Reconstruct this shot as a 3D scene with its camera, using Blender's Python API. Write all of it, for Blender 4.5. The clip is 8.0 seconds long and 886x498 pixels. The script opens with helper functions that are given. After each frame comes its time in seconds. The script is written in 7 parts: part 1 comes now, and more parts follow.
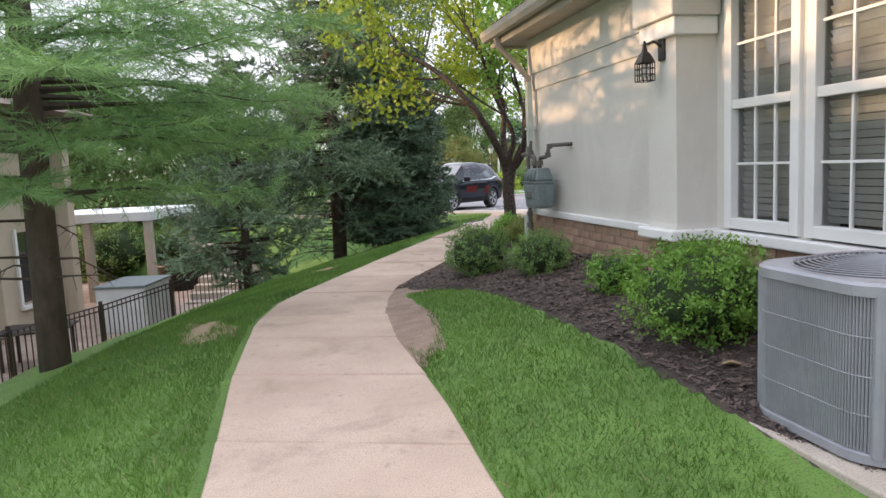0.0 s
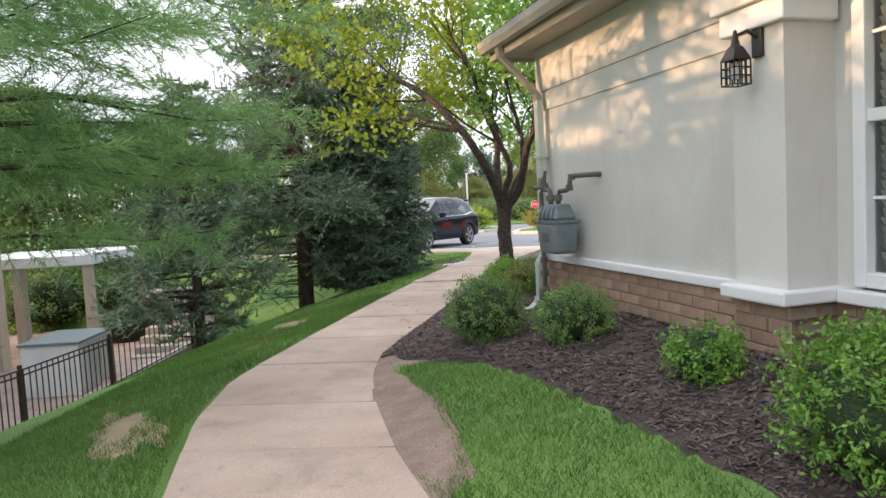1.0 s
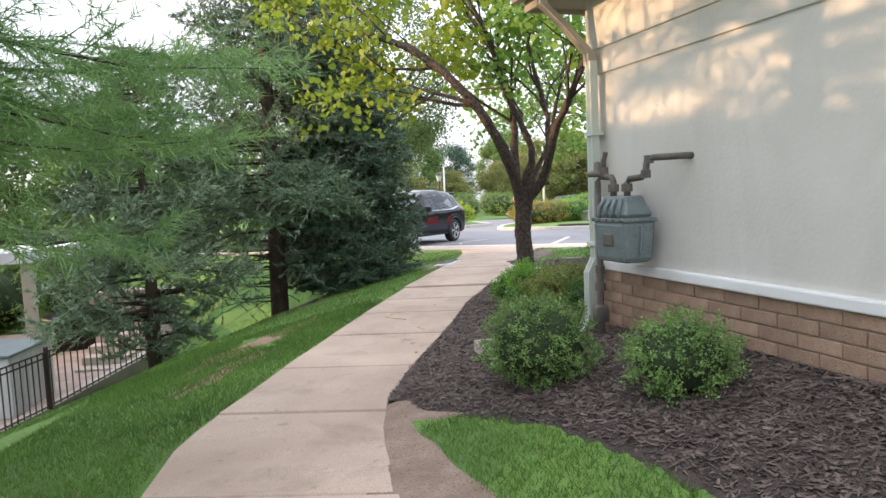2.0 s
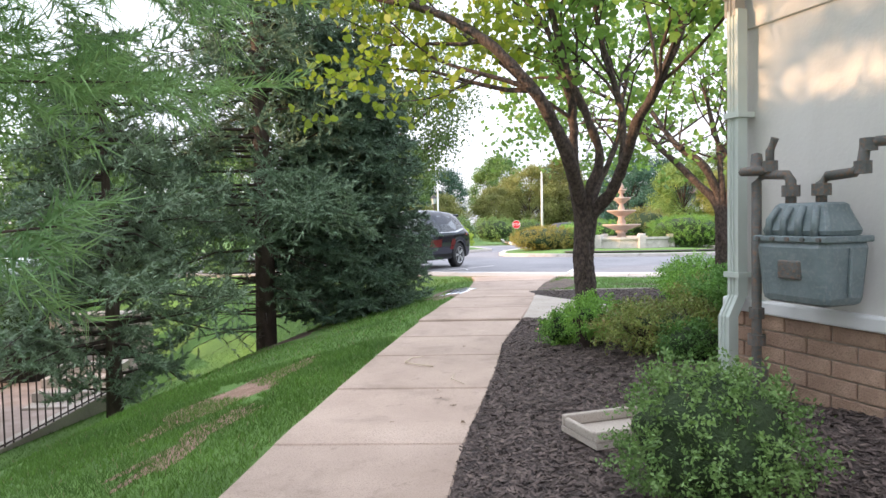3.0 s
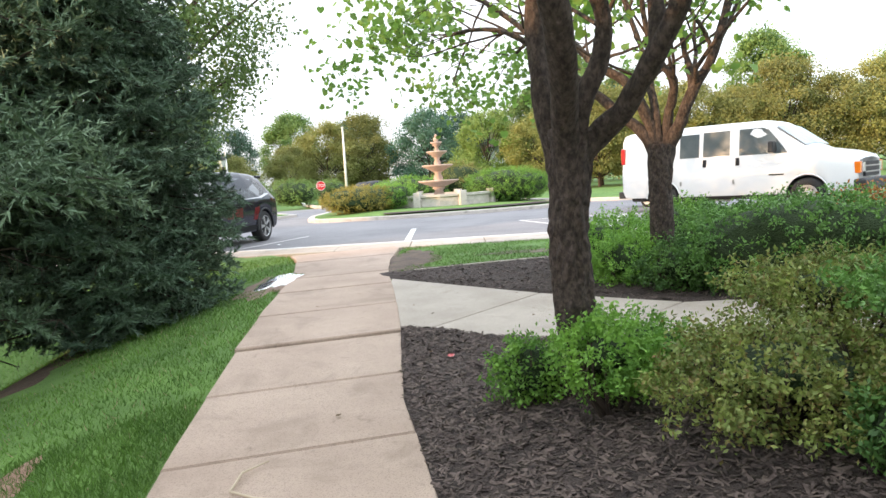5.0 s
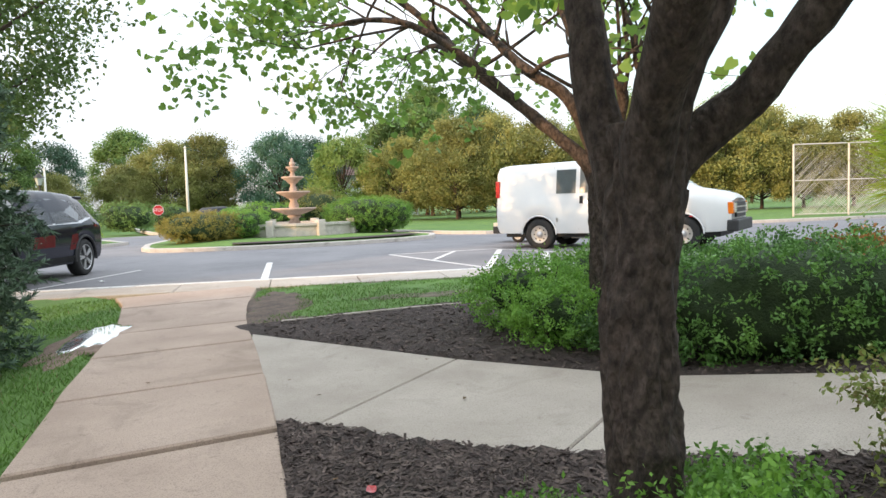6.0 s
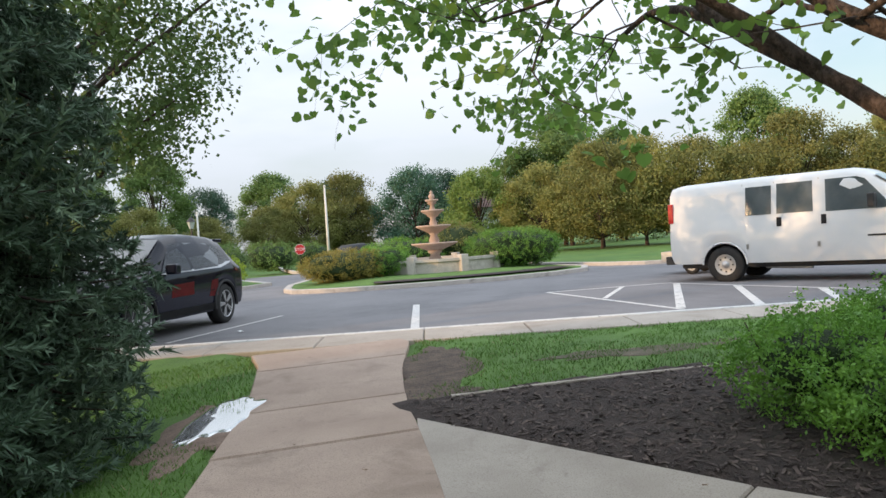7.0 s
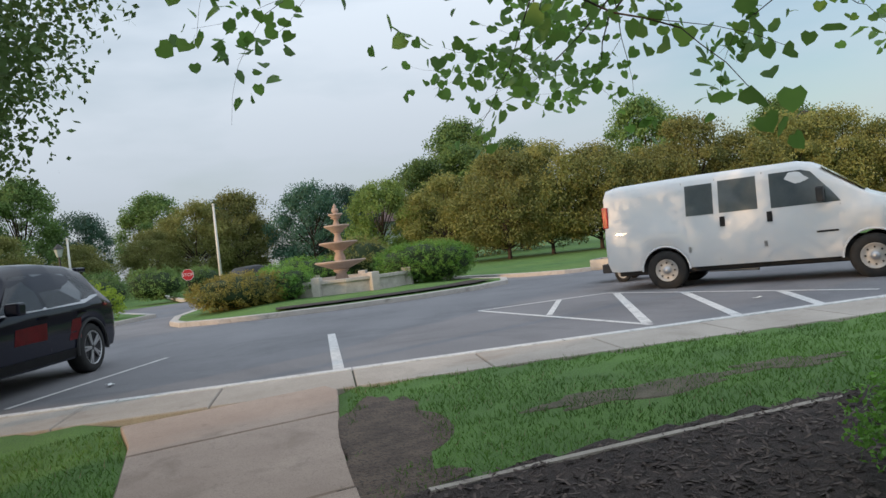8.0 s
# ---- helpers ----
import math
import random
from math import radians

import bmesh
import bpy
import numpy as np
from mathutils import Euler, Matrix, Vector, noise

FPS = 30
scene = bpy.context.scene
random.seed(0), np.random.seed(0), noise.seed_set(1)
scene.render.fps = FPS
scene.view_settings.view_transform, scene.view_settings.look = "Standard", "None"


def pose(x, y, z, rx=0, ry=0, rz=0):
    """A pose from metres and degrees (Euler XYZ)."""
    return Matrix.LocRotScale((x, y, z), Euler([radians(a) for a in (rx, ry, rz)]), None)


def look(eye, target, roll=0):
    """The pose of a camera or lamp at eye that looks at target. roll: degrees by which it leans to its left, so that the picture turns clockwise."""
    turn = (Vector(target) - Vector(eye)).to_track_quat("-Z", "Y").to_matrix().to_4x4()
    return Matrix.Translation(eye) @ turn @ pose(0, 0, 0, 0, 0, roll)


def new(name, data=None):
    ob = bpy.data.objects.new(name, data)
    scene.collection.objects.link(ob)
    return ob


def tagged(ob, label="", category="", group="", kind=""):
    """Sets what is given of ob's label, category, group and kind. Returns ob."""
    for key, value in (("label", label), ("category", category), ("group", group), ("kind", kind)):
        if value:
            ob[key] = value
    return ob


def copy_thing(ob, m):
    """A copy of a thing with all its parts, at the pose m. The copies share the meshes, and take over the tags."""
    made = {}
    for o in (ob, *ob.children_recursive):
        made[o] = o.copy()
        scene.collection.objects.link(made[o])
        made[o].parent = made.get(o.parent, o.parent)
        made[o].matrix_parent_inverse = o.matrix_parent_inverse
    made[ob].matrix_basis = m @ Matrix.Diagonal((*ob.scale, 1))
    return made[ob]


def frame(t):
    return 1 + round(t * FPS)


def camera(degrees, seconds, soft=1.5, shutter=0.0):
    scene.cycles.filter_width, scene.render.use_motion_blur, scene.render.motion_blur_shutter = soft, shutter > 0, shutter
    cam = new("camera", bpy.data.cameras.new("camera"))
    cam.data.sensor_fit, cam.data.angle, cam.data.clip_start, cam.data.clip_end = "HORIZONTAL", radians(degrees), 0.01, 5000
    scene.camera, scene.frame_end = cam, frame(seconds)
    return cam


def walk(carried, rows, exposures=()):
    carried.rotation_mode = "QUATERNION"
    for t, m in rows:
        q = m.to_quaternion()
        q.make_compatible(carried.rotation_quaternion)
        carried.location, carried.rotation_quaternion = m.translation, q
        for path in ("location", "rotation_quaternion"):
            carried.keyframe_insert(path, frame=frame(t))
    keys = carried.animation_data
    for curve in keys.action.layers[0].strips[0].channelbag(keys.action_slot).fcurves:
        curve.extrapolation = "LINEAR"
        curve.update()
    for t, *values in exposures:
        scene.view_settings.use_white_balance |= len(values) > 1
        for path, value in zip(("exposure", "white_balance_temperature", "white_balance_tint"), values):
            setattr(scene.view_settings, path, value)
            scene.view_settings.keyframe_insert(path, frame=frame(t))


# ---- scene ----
cam = camera(64.7, 8.0)
EXPOSURES = [(0.0, 0.95, 6900, 17), (1.5, 1.08, 6950, 15), (3.0, 1.27, 6650, 16), (4.0, 1.26, 6750, 15), (5.5, 1.1, 6950, 10), (6.5, 0.48, 6800, 10), (7.0, 0.28, 6700, 10), (8.0, -0.22, 6450, 8)]
PATH = [
    (0, (0.055, 0.645, 1.496), (0.049, 2.63, 1.259), -2.7),
    (0.5, (-0.118, 1.496, 1.503), (-0.006, 3.478, 1.255), -3.5),
    (1, (-0.244, 2.357, 1.528), (-0.144, 4.349, 1.383), -3.1),
    (1.5, (-0.379, 3.243, 1.511), (-0.226, 5.232, 1.363), -2.6),
    (1.7, (-0.451, 3.587, 1.516), (-0.267, 5.571, 1.35), -2.7),
    (2.8, (-0.854, 5.685, 1.407), (-0.682, 7.674, 1.285), -2.3),
    (3, (-0.894, 6.02, 1.381), (-0.67, 8.005, 1.288), -1.2),
    (3.5, (-0.965, 6.894, 1.369), (-0.648, 8.867, 1.273), -2.4),
    (4, (-0.968, 7.831, 1.346), (-0.41, 9.743, 1.167), -1.7),
    (4.2, (-0.962, 8.167, 1.338), (-0.323, 10.05, 1.118), -1.6),
    (5.3, (-0.673, 9.948, 1.342), (0.243, 11.711, 1.109), -5.8),
    (5.5, (-0.619, 10.234, 1.36), (0.471, 11.897, 1.15), -4.9),
    (6, (-0.344, 11.214, 1.331), (0.813, 12.837, 1.167), -1.6),
    (6.5, (-0.061, 12.164, 1.325), (1.109, 13.779, 1.175), -3.1),
    (7, (0.163, 13.115, 1.347), (1.005, 14.929, 1.289), -3.8),
    (7.5, (0.396, 14.012, 1.344), (1.376, 15.755, 1.33), -4.4),
    (8, (0.638, 14.959, 1.338), (1.74, 16.628, 1.299), -6.1),
]
walk(cam, [(t, look(eye, target, roll)) for t, eye, target, roll in PATH], exposures=EXPOSURES)

# ---- world and sun ----
SUN_EL, SUN_AZ = radians(11), radians(268)   # low evening sun, compass angle from +y towards +x
world = bpy.data.worlds.new("evening_sky")
scene.world = world
world.use_nodes = True
wn, wl = world.node_tree.nodes, world.node_tree.links
bg = wn["Background"]
bg.inputs["Strength"].default_value = 0.15
sky = wn.new("ShaderNodeTexSky")
sky.sky_type, sky.sun_disc = 'NISHITA', False
sky.sun_elevation, sky.sun_rotation = SUN_EL, SUN_AZ
sky.air_density, sky.dust_density = 1.0, 0.6
wtc = wn.new("ShaderNodeTexCoord")
wmap = wn.new("ShaderNodeMapping")
wmap.inputs["Scale"].default_value = (1.0, 1.0, 3.5)
wnoise = wn.new("ShaderNodeTexNoise")
wnoise.inputs["Scale"].default_value, wnoise.inputs["Detail"].default_value = 1.6, 5.0
wramp = wn.new("ShaderNodeValToRGB")
wramp.color_ramp.elements[0].position, wramp.color_ramp.elements[1].position = 0.22, 0.62
wmix = wn.new("ShaderNodeMix")
wmix.data_type = 'RGBA'
wmix.inputs["B"].default_value = (5.0, 5.5, 6.2, 1)
wl.new(wtc.outputs["Generated"], wmap.inputs["Vector"])
wl.new(wmap.outputs[0], wnoise.inputs["Vector"])
wl.new(wnoise.outputs["Fac"], wramp.inputs[0])
wl.new(wramp.outputs[0], wmix.inputs["Factor"])
wl.new(sky.outputs[0], wmix.inputs["A"])
wsep = wn.new("ShaderNodeSeparateXYZ")
wrange = wn.new("ShaderNodeMapRange")
wrange.inputs["From Min"].default_value, wrange.inputs["From Max"].default_value = 0.0, 1.0
wrange.inputs["To Min"].default_value, wrange.inputs["To Max"].default_value = 0.72, 2.3
wgrad = wn.new("ShaderNodeVectorMath")
wgrad.operation = 'SCALE'
wl.new(wtc.outputs["Generated"], wsep.inputs[0])
wl.new(wsep.outputs["Z"], wrange.inputs["Value"])
wl.new(wmix.outputs["Result"], wgrad.inputs[0])
wl.new(wrange.outputs[0], wgrad.inputs["Scale"])
wl.new(wgrad.outputs[0], bg.inputs["Color"])
sun = new("sun", bpy.data.lights.new("sun", 'SUN'))
sun.data.energy, sun.data.angle, sun.data.color = 2.7, radians(0.6), (1.0, 0.66, 0.38)
SUN_DIR = Vector((math.sin(SUN_AZ) * math.cos(SUN_EL), math.cos(SUN_AZ) * math.cos(SUN_EL), math.sin(SUN_EL)))
sun.matrix_world = look(SUN_DIR * 80, (0, 0, 0))

# ---- materials ----
def material(name, a, b, rough=0.8, scale=4.0, fine=60.0, bump=0.2, bump_scale=None, metal=0.0, c=None, spread=0.0, thin=0.0, coat=0.0, stretch=None, detail=6.0):
    """A surface between colours a and b in broad patches, with c in fine grain, relief, and variation from piece to piece."""
    m = bpy.data.materials.new(name)
    m.use_nodes = True
    n, l = m.node_tree.nodes, m.node_tree.links
    p = n["Principled BSDF"]
    tc = n.new("ShaderNodeTexCoord")
    src = tc.outputs["Object"]
    if stretch:
        mp = n.new("ShaderNodeMapping")
        mp.inputs["Scale"].default_value = stretch
        l.new(src, mp.inputs["Vector"])
        src = mp.outputs[0]
    big = n.new("ShaderNodeTexNoise")
    big.inputs["Scale"].default_value, big.inputs["Detail"].default_value = scale, detail
    big.inputs["Roughness"].default_value = 0.6
    l.new(src, big.inputs["Vector"])
    ramp = n.new("ShaderNodeValToRGB")
    ramp.color_ramp.elements[0].position, ramp.color_ramp.elements[1].position = 0.32, 0.68
    ramp.color_ramp.elements[0].color, ramp.color_ramp.elements[1].color = (*a, 1), (*b, 1)
    l.new(big.outputs["Fac"], ramp.inputs[0])
    colour = ramp.outputs[0]
    small = n.new("ShaderNodeTexNoise")
    small.inputs["Scale"].default_value, small.inputs["Detail"].default_value = fine, 4.0
    l.new(src, small.inputs["Vector"])
    if c:
        r2 = n.new("ShaderNodeValToRGB")
        r2.color_ramp.elements[0].position, r2.color_ramp.elements[1].position = 0.5, 0.72
        r2.color_ramp.elements[0].color, r2.color_ramp.elements[1].color = (0, 0, 0, 1), (1, 1, 1, 1)
        l.new(small.outputs["Fac"], r2.inputs[0])
        mx = n.new("ShaderNodeMix")
        mx.data_type = 'RGBA'
        mx.inputs["B"].default_value = (*c, 1)
        l.new(r2.outputs[0], mx.inputs["Factor"])
        l.new(colour, mx.inputs["A"])
        colour = mx.outputs["Result"]
    if spread:
        hs = n.new("ShaderNodeHueSaturation")
        geo = n.new("ShaderNodeNewGeometry")
        oi = n.new("ShaderNodeObjectInfo")
        add = n.new("ShaderNodeMath")
        add.operation = 'ADD'
        l.new(geo.outputs["Random Per Island"], add.inputs[0])
        l.new(oi.outputs["Random"], add.inputs[1])
        mr = n.new("ShaderNodeMapRange")
        mr.inputs["From Max"].default_value = 2.0
        mr.inputs["To Min"].default_value, mr.inputs["To Max"].default_value = 1 - spread, 1 + spread
        l.new(add.outputs[0], mr.inputs["Value"])
        l.new(mr.outputs[0], hs.inputs["Value"])
        l.new(colour, hs.inputs["Color"])
        colour = hs.outputs[0]
    l.new(colour, p.inputs["Base Color"])
    p.inputs["Roughness"].default_value, p.inputs["Metallic"].default_value = rough, metal
    p.inputs["Coat Weight"].default_value = coat
    if bump:
        bp = n.new("ShaderNodeBump")
        bp.inputs["Strength"].default_value, bp.inputs["Distance"].default_value = bump, 0.02
        src2 = small
        if bump_scale:
            src2 = n.new("ShaderNodeTexNoise")
            src2.inputs["Scale"].default_value, src2.inputs["Detail"].default_value = bump_scale, 5.0
            l.new(src, src2.inputs["Vector"])
        l.new(src2.outputs["Fac"], bp.inputs["Height"])
        l.new(bp.outputs[0], p.inputs["Normal"])
    if thin:
        tr = n.new("ShaderNodeBsdfTranslucent")
        l.new(colour, tr.inputs["Color"])
        ms = n.new("ShaderNodeMixShader")
        ms.inputs[0].default_value = thin
        l.new(p.outputs[0], ms.inputs[1])
        l.new(tr.outputs[0], ms.inputs[2])
        l.new(ms.outputs[0], n["Material Output"].inputs["Surface"])
    return m


M = {}
M["grass"] = material("grass", (0.078, 0.156, 0.033), (0.130, 0.247, 0.046), 0.9, 1.1, 90, 0.6, c=(0.035, 0.075, 0.015))
M["blade"] = material("grass_blade", (0.066, 0.152, 0.022), (0.150, 0.290, 0.046), 0.6, 0.8, 40, 0, spread=0.45, thin=0.35)
M["straw"] = material("dry_straw", (0.225, 0.165, 0.098), (0.338, 0.255, 0.165), 0.9, 5, 80, 0.3, spread=0.3)
M["soil"] = material("bare_soil", (0.205, 0.140, 0.108), (0.330, 0.238, 0.185), 0.95, 5, 70, 0.7, c=(0.14, 0.10, 0.08))
M["red_soil"] = material("reddish_soil", (0.24, 0.135, 0.095), (0.37, 0.235, 0.175), 0.95, 6, 70, 0.9, c=(0.13, 0.10, 0.055))
M["litter"] = material("needle_litter", (0.060, 0.038, 0.028), (0.125, 0.082, 0.058), 0.95, 8, 90, 1.0, c=(0.16, 0.11, 0.075))
M["wet_soil"] = material("wet_soil", (0.074, 0.048, 0.034), (0.165, 0.112, 0.078), 0.8, 5, 50, 1.0, c=(0.030, 0.021, 0.015))
M["thin_soil"] = material("thin_turf_soil", (0.105, 0.085, 0.060), (0.185, 0.150, 0.110), 0.95, 6, 60, 0.9, c=(0.07, 0.09, 0.035))
M["mulch"] = material("dark_mulch", (0.036, 0.026, 0.024), (0.092, 0.066, 0.057), 0.95, 9, 120, 1.0, c=(0.07, 0.055, 0.05))
M["chip"] = material("mulch_chip", (0.035, 0.024, 0.022), (0.146, 0.109, 0.094), 0.9, 14, 60, 0.3, spread=0.6)
M["concrete"] = material("walk_concrete", (0.370, 0.272, 0.215), (0.505, 0.387, 0.314), 0.85, 0.9, 130, 0.2, c=(0.27, 0.20, 0.165), spread=0.10, detail=9.0)
M["concrete_pale"] = material("pale_concrete", (0.374, 0.319, 0.270), (0.517, 0.457, 0.396), 0.85, 1.1, 130, 0.2, c=(0.29, 0.245, 0.21), spread=0.08, detail=9.0)
M["joint"] = material("joint_dirt", (0.05, 0.04, 0.033), (0.09, 0.07, 0.06), 0.95, 10, 80, 0.4)
M["asphalt"] = material("asphalt", (0.167, 0.162, 0.171), (0.225, 0.217, 0.225), 0.8, 0.5, 220, 0.35, c=(0.20, 0.195, 0.20))
M["paint_line"] = material("road_paint", (0.62, 0.60, 0.58), (0.75, 0.73, 0.70), 0.7, 6, 120, 0.2, c=(0.40, 0.39, 0.39))
M["kerb"] = material("kerb_concrete", (0.45, 0.41, 0.37), (0.58, 0.54, 0.50), 0.85, 3, 120, 0.2, c=(0.38, 0.34, 0.31))
M["stucco"] = material("stucco", (0.56, 0.535, 0.50), (0.62, 0.60, 0.565), 0.9, 1.2, 55, 0.14, bump_scale=38)
M["trim"] = material("white_trim", (0.70, 0.70, 0.70), (0.77, 0.77, 0.77), 0.6, 2.0, 90, 0.08)
M["taupe"] = material("taupe_trim", (0.34, 0.30, 0.25), (0.42, 0.375, 0.32), 0.6, 2.5, 60, 0.08)
M["brick"] = material("brick", (0.27, 0.165, 0.115), (0.40, 0.265, 0.19), 0.9, 7, 90, 0.5, c=(0.23, 0.15, 0.11), spread=0.28)
M["mortar"] = material("mortar", (0.25, 0.20, 0.16), (0.36, 0.29, 0.24), 0.95, 12, 120, 0.5)
M["tile"] = material("roof_tile", (0.045, 0.035, 0.033), (0.10, 0.07, 0.06), 0.8, 5, 50, 0.3, spread=0.3)
# near-black, for the sheet that stands in for the unlit room
M["glass"] = material("unlit_room", (0.035, 0.04, 0.042), (0.045, 0.05, 0.052), 0.04, 1, 10, 0)
M["blind"] = material("blind_slat", (0.50, 0.50, 0.48), (0.60, 0.60, 0.58), 0.6, 3, 40, 0)
M["black"] = material("black_iron", (0.015, 0.013, 0.012), (0.03, 0.025, 0.022), 0.5, 12, 80, 0.1)
M["fence"] = material("brown_fence_paint", (0.035, 0.02, 0.017), (0.055, 0.032, 0.028), 0.5, 8, 80, 0.1)
M["meter"] = material("grey_meter_paint", (0.115, 0.150, 0.158), (0.165, 0.205, 0.212), 0.5, 9, 60, 0.12, c=(0.20, 0.22, 0.22))
M["pipe"] = material("weathered_pipe", (0.066, 0.072, 0.069), (0.132, 0.121, 0.110), 0.6, 14, 60, 0.2, c=(0.18, 0.10, 0.06))
M["spout"] = material("downspout_paint", (0.45, 0.50, 0.455), (0.52, 0.56, 0.51), 0.5, 3, 60, 0.05)
M["ac"] = material("ac_metal", (0.22, 0.23, 0.26), (0.31, 0.32, 0.355), 0.5, 3, 60, 0.05, metal=0.15)
M["ac_fin"] = material("ac_fin", (0.22, 0.225, 0.24), (0.28, 0.285, 0.30), 0.5, 5, 60, 0.05, metal=0.4)
M["bark"] = material("redbud_bark", (0.022, 0.016, 0.014), (0.125, 0.092, 0.078), 0.95, 34, 70, 1.0, bump_scale=40, c=(0.035, 0.023, 0.019), stretch=(1, 1, 0.62))
M["bark_spruce"] = material("spruce_bark", (0.06, 0.042, 0.034), (0.12, 0.085, 0.07), 0.95, 8, 40, 0.9, bump_scale=26, stretch=(1, 1, 0.4))
M["twig"] = material("twig", (0.035, 0.025, 0.02), (0.08, 0.055, 0.042), 0.9, 8, 40, 0.2)
M["heart"] = material("redbud_leaf", (0.133, 0.264, 0.056), (0.246, 0.415, 0.085), 0.5, 1.2, 20, 0, spread=0.4, thin=0.45)
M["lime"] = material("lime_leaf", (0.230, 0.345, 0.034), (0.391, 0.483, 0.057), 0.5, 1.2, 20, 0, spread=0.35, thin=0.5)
M["spruce"] = material("spruce_needles", (0.088, 0.152, 0.088), (0.185, 0.262, 0.155), 0.7, 1.5, 30, 0, spread=0.5)
M["spruce_dark"] = material("dark_spruce_needles", (0.052, 0.098, 0.062), (0.110, 0.168, 0.105), 0.7, 1.5, 30, 0, spread=0.5)
M["spruce_grey"] = material("grey_spruce_needles", (0.12, 0.19, 0.115), (0.24, 0.32, 0.195), 0.7, 1.5, 30, 0, spread=0.5)
M["pine"] = material("pine_needles", (0.103, 0.207, 0.083), (0.253, 0.397, 0.149), 0.7, 1.2, 30, 0, spread=0.4, thin=0.25)
M["shrub"] = material("shrub_leaf", (0.102, 0.239, 0.043), (0.239, 0.444, 0.068), 0.55, 4, 30, 0, spread=0.4, thin=0.3)
M["shrub_grey"] = material("greyish_shrub_leaf", (0.110, 0.215, 0.058), (0.240, 0.385, 0.115), 0.55, 4, 30, 0, spread=0.4, thin=0.3)
M["yew"] = material("yew_leaf", (0.059, 0.154, 0.039), (0.178, 0.356, 0.072), 0.55, 3, 30, 0, spread=0.5, thin=0.2)
M["yew_warm"] = material("olive_yew_leaf", (0.128, 0.188, 0.045), (0.323, 0.383, 0.098), 0.55, 3, 30, 0, c=(0.24, 0.13, 0.05), spread=0.5, thin=0.2)
M["far_green"] = material("far_leaf", (0.090, 0.160, 0.048), (0.195, 0.295, 0.085), 0.7, 0.5, 20, 0, spread=0.45, thin=0.3)
M["far_light"] = material("far_light_leaf", (0.130, 0.205, 0.050), (0.245, 0.335, 0.085), 0.7, 0.5, 20, 0, spread=0.4, thin=0.3)
M["far_olive"] = material("far_olive_leaf", (0.165, 0.190, 0.055), (0.310, 0.300, 0.095), 0.7, 0.5, 20, 0, spread=0.4, thin=0.3)
M["far_blue"] = material("far_bluegreen_leaf", (0.045, 0.112, 0.075), (0.090, 0.180, 0.112), 0.7, 0.5, 20, 0, spread=0.4, thin=0.2)
M["hedge_gold"] = material("gold_hedge_leaf", (0.240, 0.220, 0.046), (0.420, 0.340, 0.070), 0.6, 0.8, 20, 0, spread=0.4, thin=0.2)
# near-black green that paints the shade deep inside shrubs and hedges
M["hedge_shade"] = material("hedge_shade", (0.018, 0.036, 0.012), (0.035, 0.06, 0.02), 0.95, 14, 60, 1.0)


def stain(mat, scale, colour, low, high, amount, stretch=(1, 1, 1)):
    """Soft dirt with a shape of its own laid over a surface."""
    n, l = mat.node_tree.nodes, mat.node_tree.links
    base = n["Principled BSDF"].inputs["Base Color"]
    before = base.links[0].from_socket
    tc, mp, tex, rp, mx = n.new("ShaderNodeTexCoord"), n.new("ShaderNodeMapping"), n.new("ShaderNodeTexNoise"), n.new("ShaderNodeMapRange"), n.new("ShaderNodeMix")
    mp.inputs["Scale"].default_value = stretch
    tex.inputs["Scale"].default_value, tex.inputs["Detail"].default_value, tex.inputs["Roughness"].default_value = scale, 8.0, .68
    tex.inputs["Distortion"].default_value = .6
    rp.inputs["From Min"].default_value, rp.inputs["From Max"].default_value, rp.inputs["To Max"].default_value = low, high, amount
    mx.data_type = 'RGBA'
    mx.inputs["B"].default_value = (*colour, 1)
    l.new(tc.outputs["Object"], mp.inputs["Vector"])
    l.new(mp.outputs[0], tex.inputs["Vector"])
    l.new(tex.outputs["Fac"], rp.inputs["Value"])
    l.new(rp.outputs[0], mx.inputs["Factor"])
    l.new(before, mx.inputs["A"])
    l.new(mx.outputs["Result"], base)


stain(M["concrete"], 1.6, (0.19, 0.14, 0.105), .54, .74, .55)
stain(M["concrete"], 7.0, (0.12, 0.09, 0.07), .60, .74, .6)
stain(M["concrete_pale"], 1.5, (0.20, 0.155, 0.12), .55, .75, .5)
stain(M["concrete_pale"], 6.0, (0.13, 0.10, 0.08), .62, .76, .6)
stain(M["asphalt"], .35, (0.11, 0.108, 0.115), .48, .70, .7)
stain(M["asphalt"], 3.0, (0.26, 0.25, 0.25), .60, .75, .5, (1, .4, 1))
stain(M["kerb"], 3.0, (0.22, 0.19, 0.16), .52, .72, .7)
stain(M["paint_line"], 9.0, (0.27, 0.26, 0.26), .52, .68, .8)
stain(M["stucco"], 1.1, (0.47, 0.45, 0.415), .50, .75, .6, (1, 1, .35))

# ---- mesh helpers ----
def part(name, bm, mat, parent=None, label="", smooth=False):
    me = bpy.data.meshes.new(name)
    bm.normal_update()
    bm.to_mesh(me)
    bm.free()
    me.materials.append(M[mat])
    if smooth:
        me.shade_smooth()
    ob = new(name, me)
    if parent:
        ob.parent = parent
    return tagged(ob, label)


def empty(name, m, label, category, group="", kind=""):
    ob = new(name)
    ob.empty_display_size = 0.1
    ob.matrix_world = m
    return tagged(ob, label, category, group, kind)


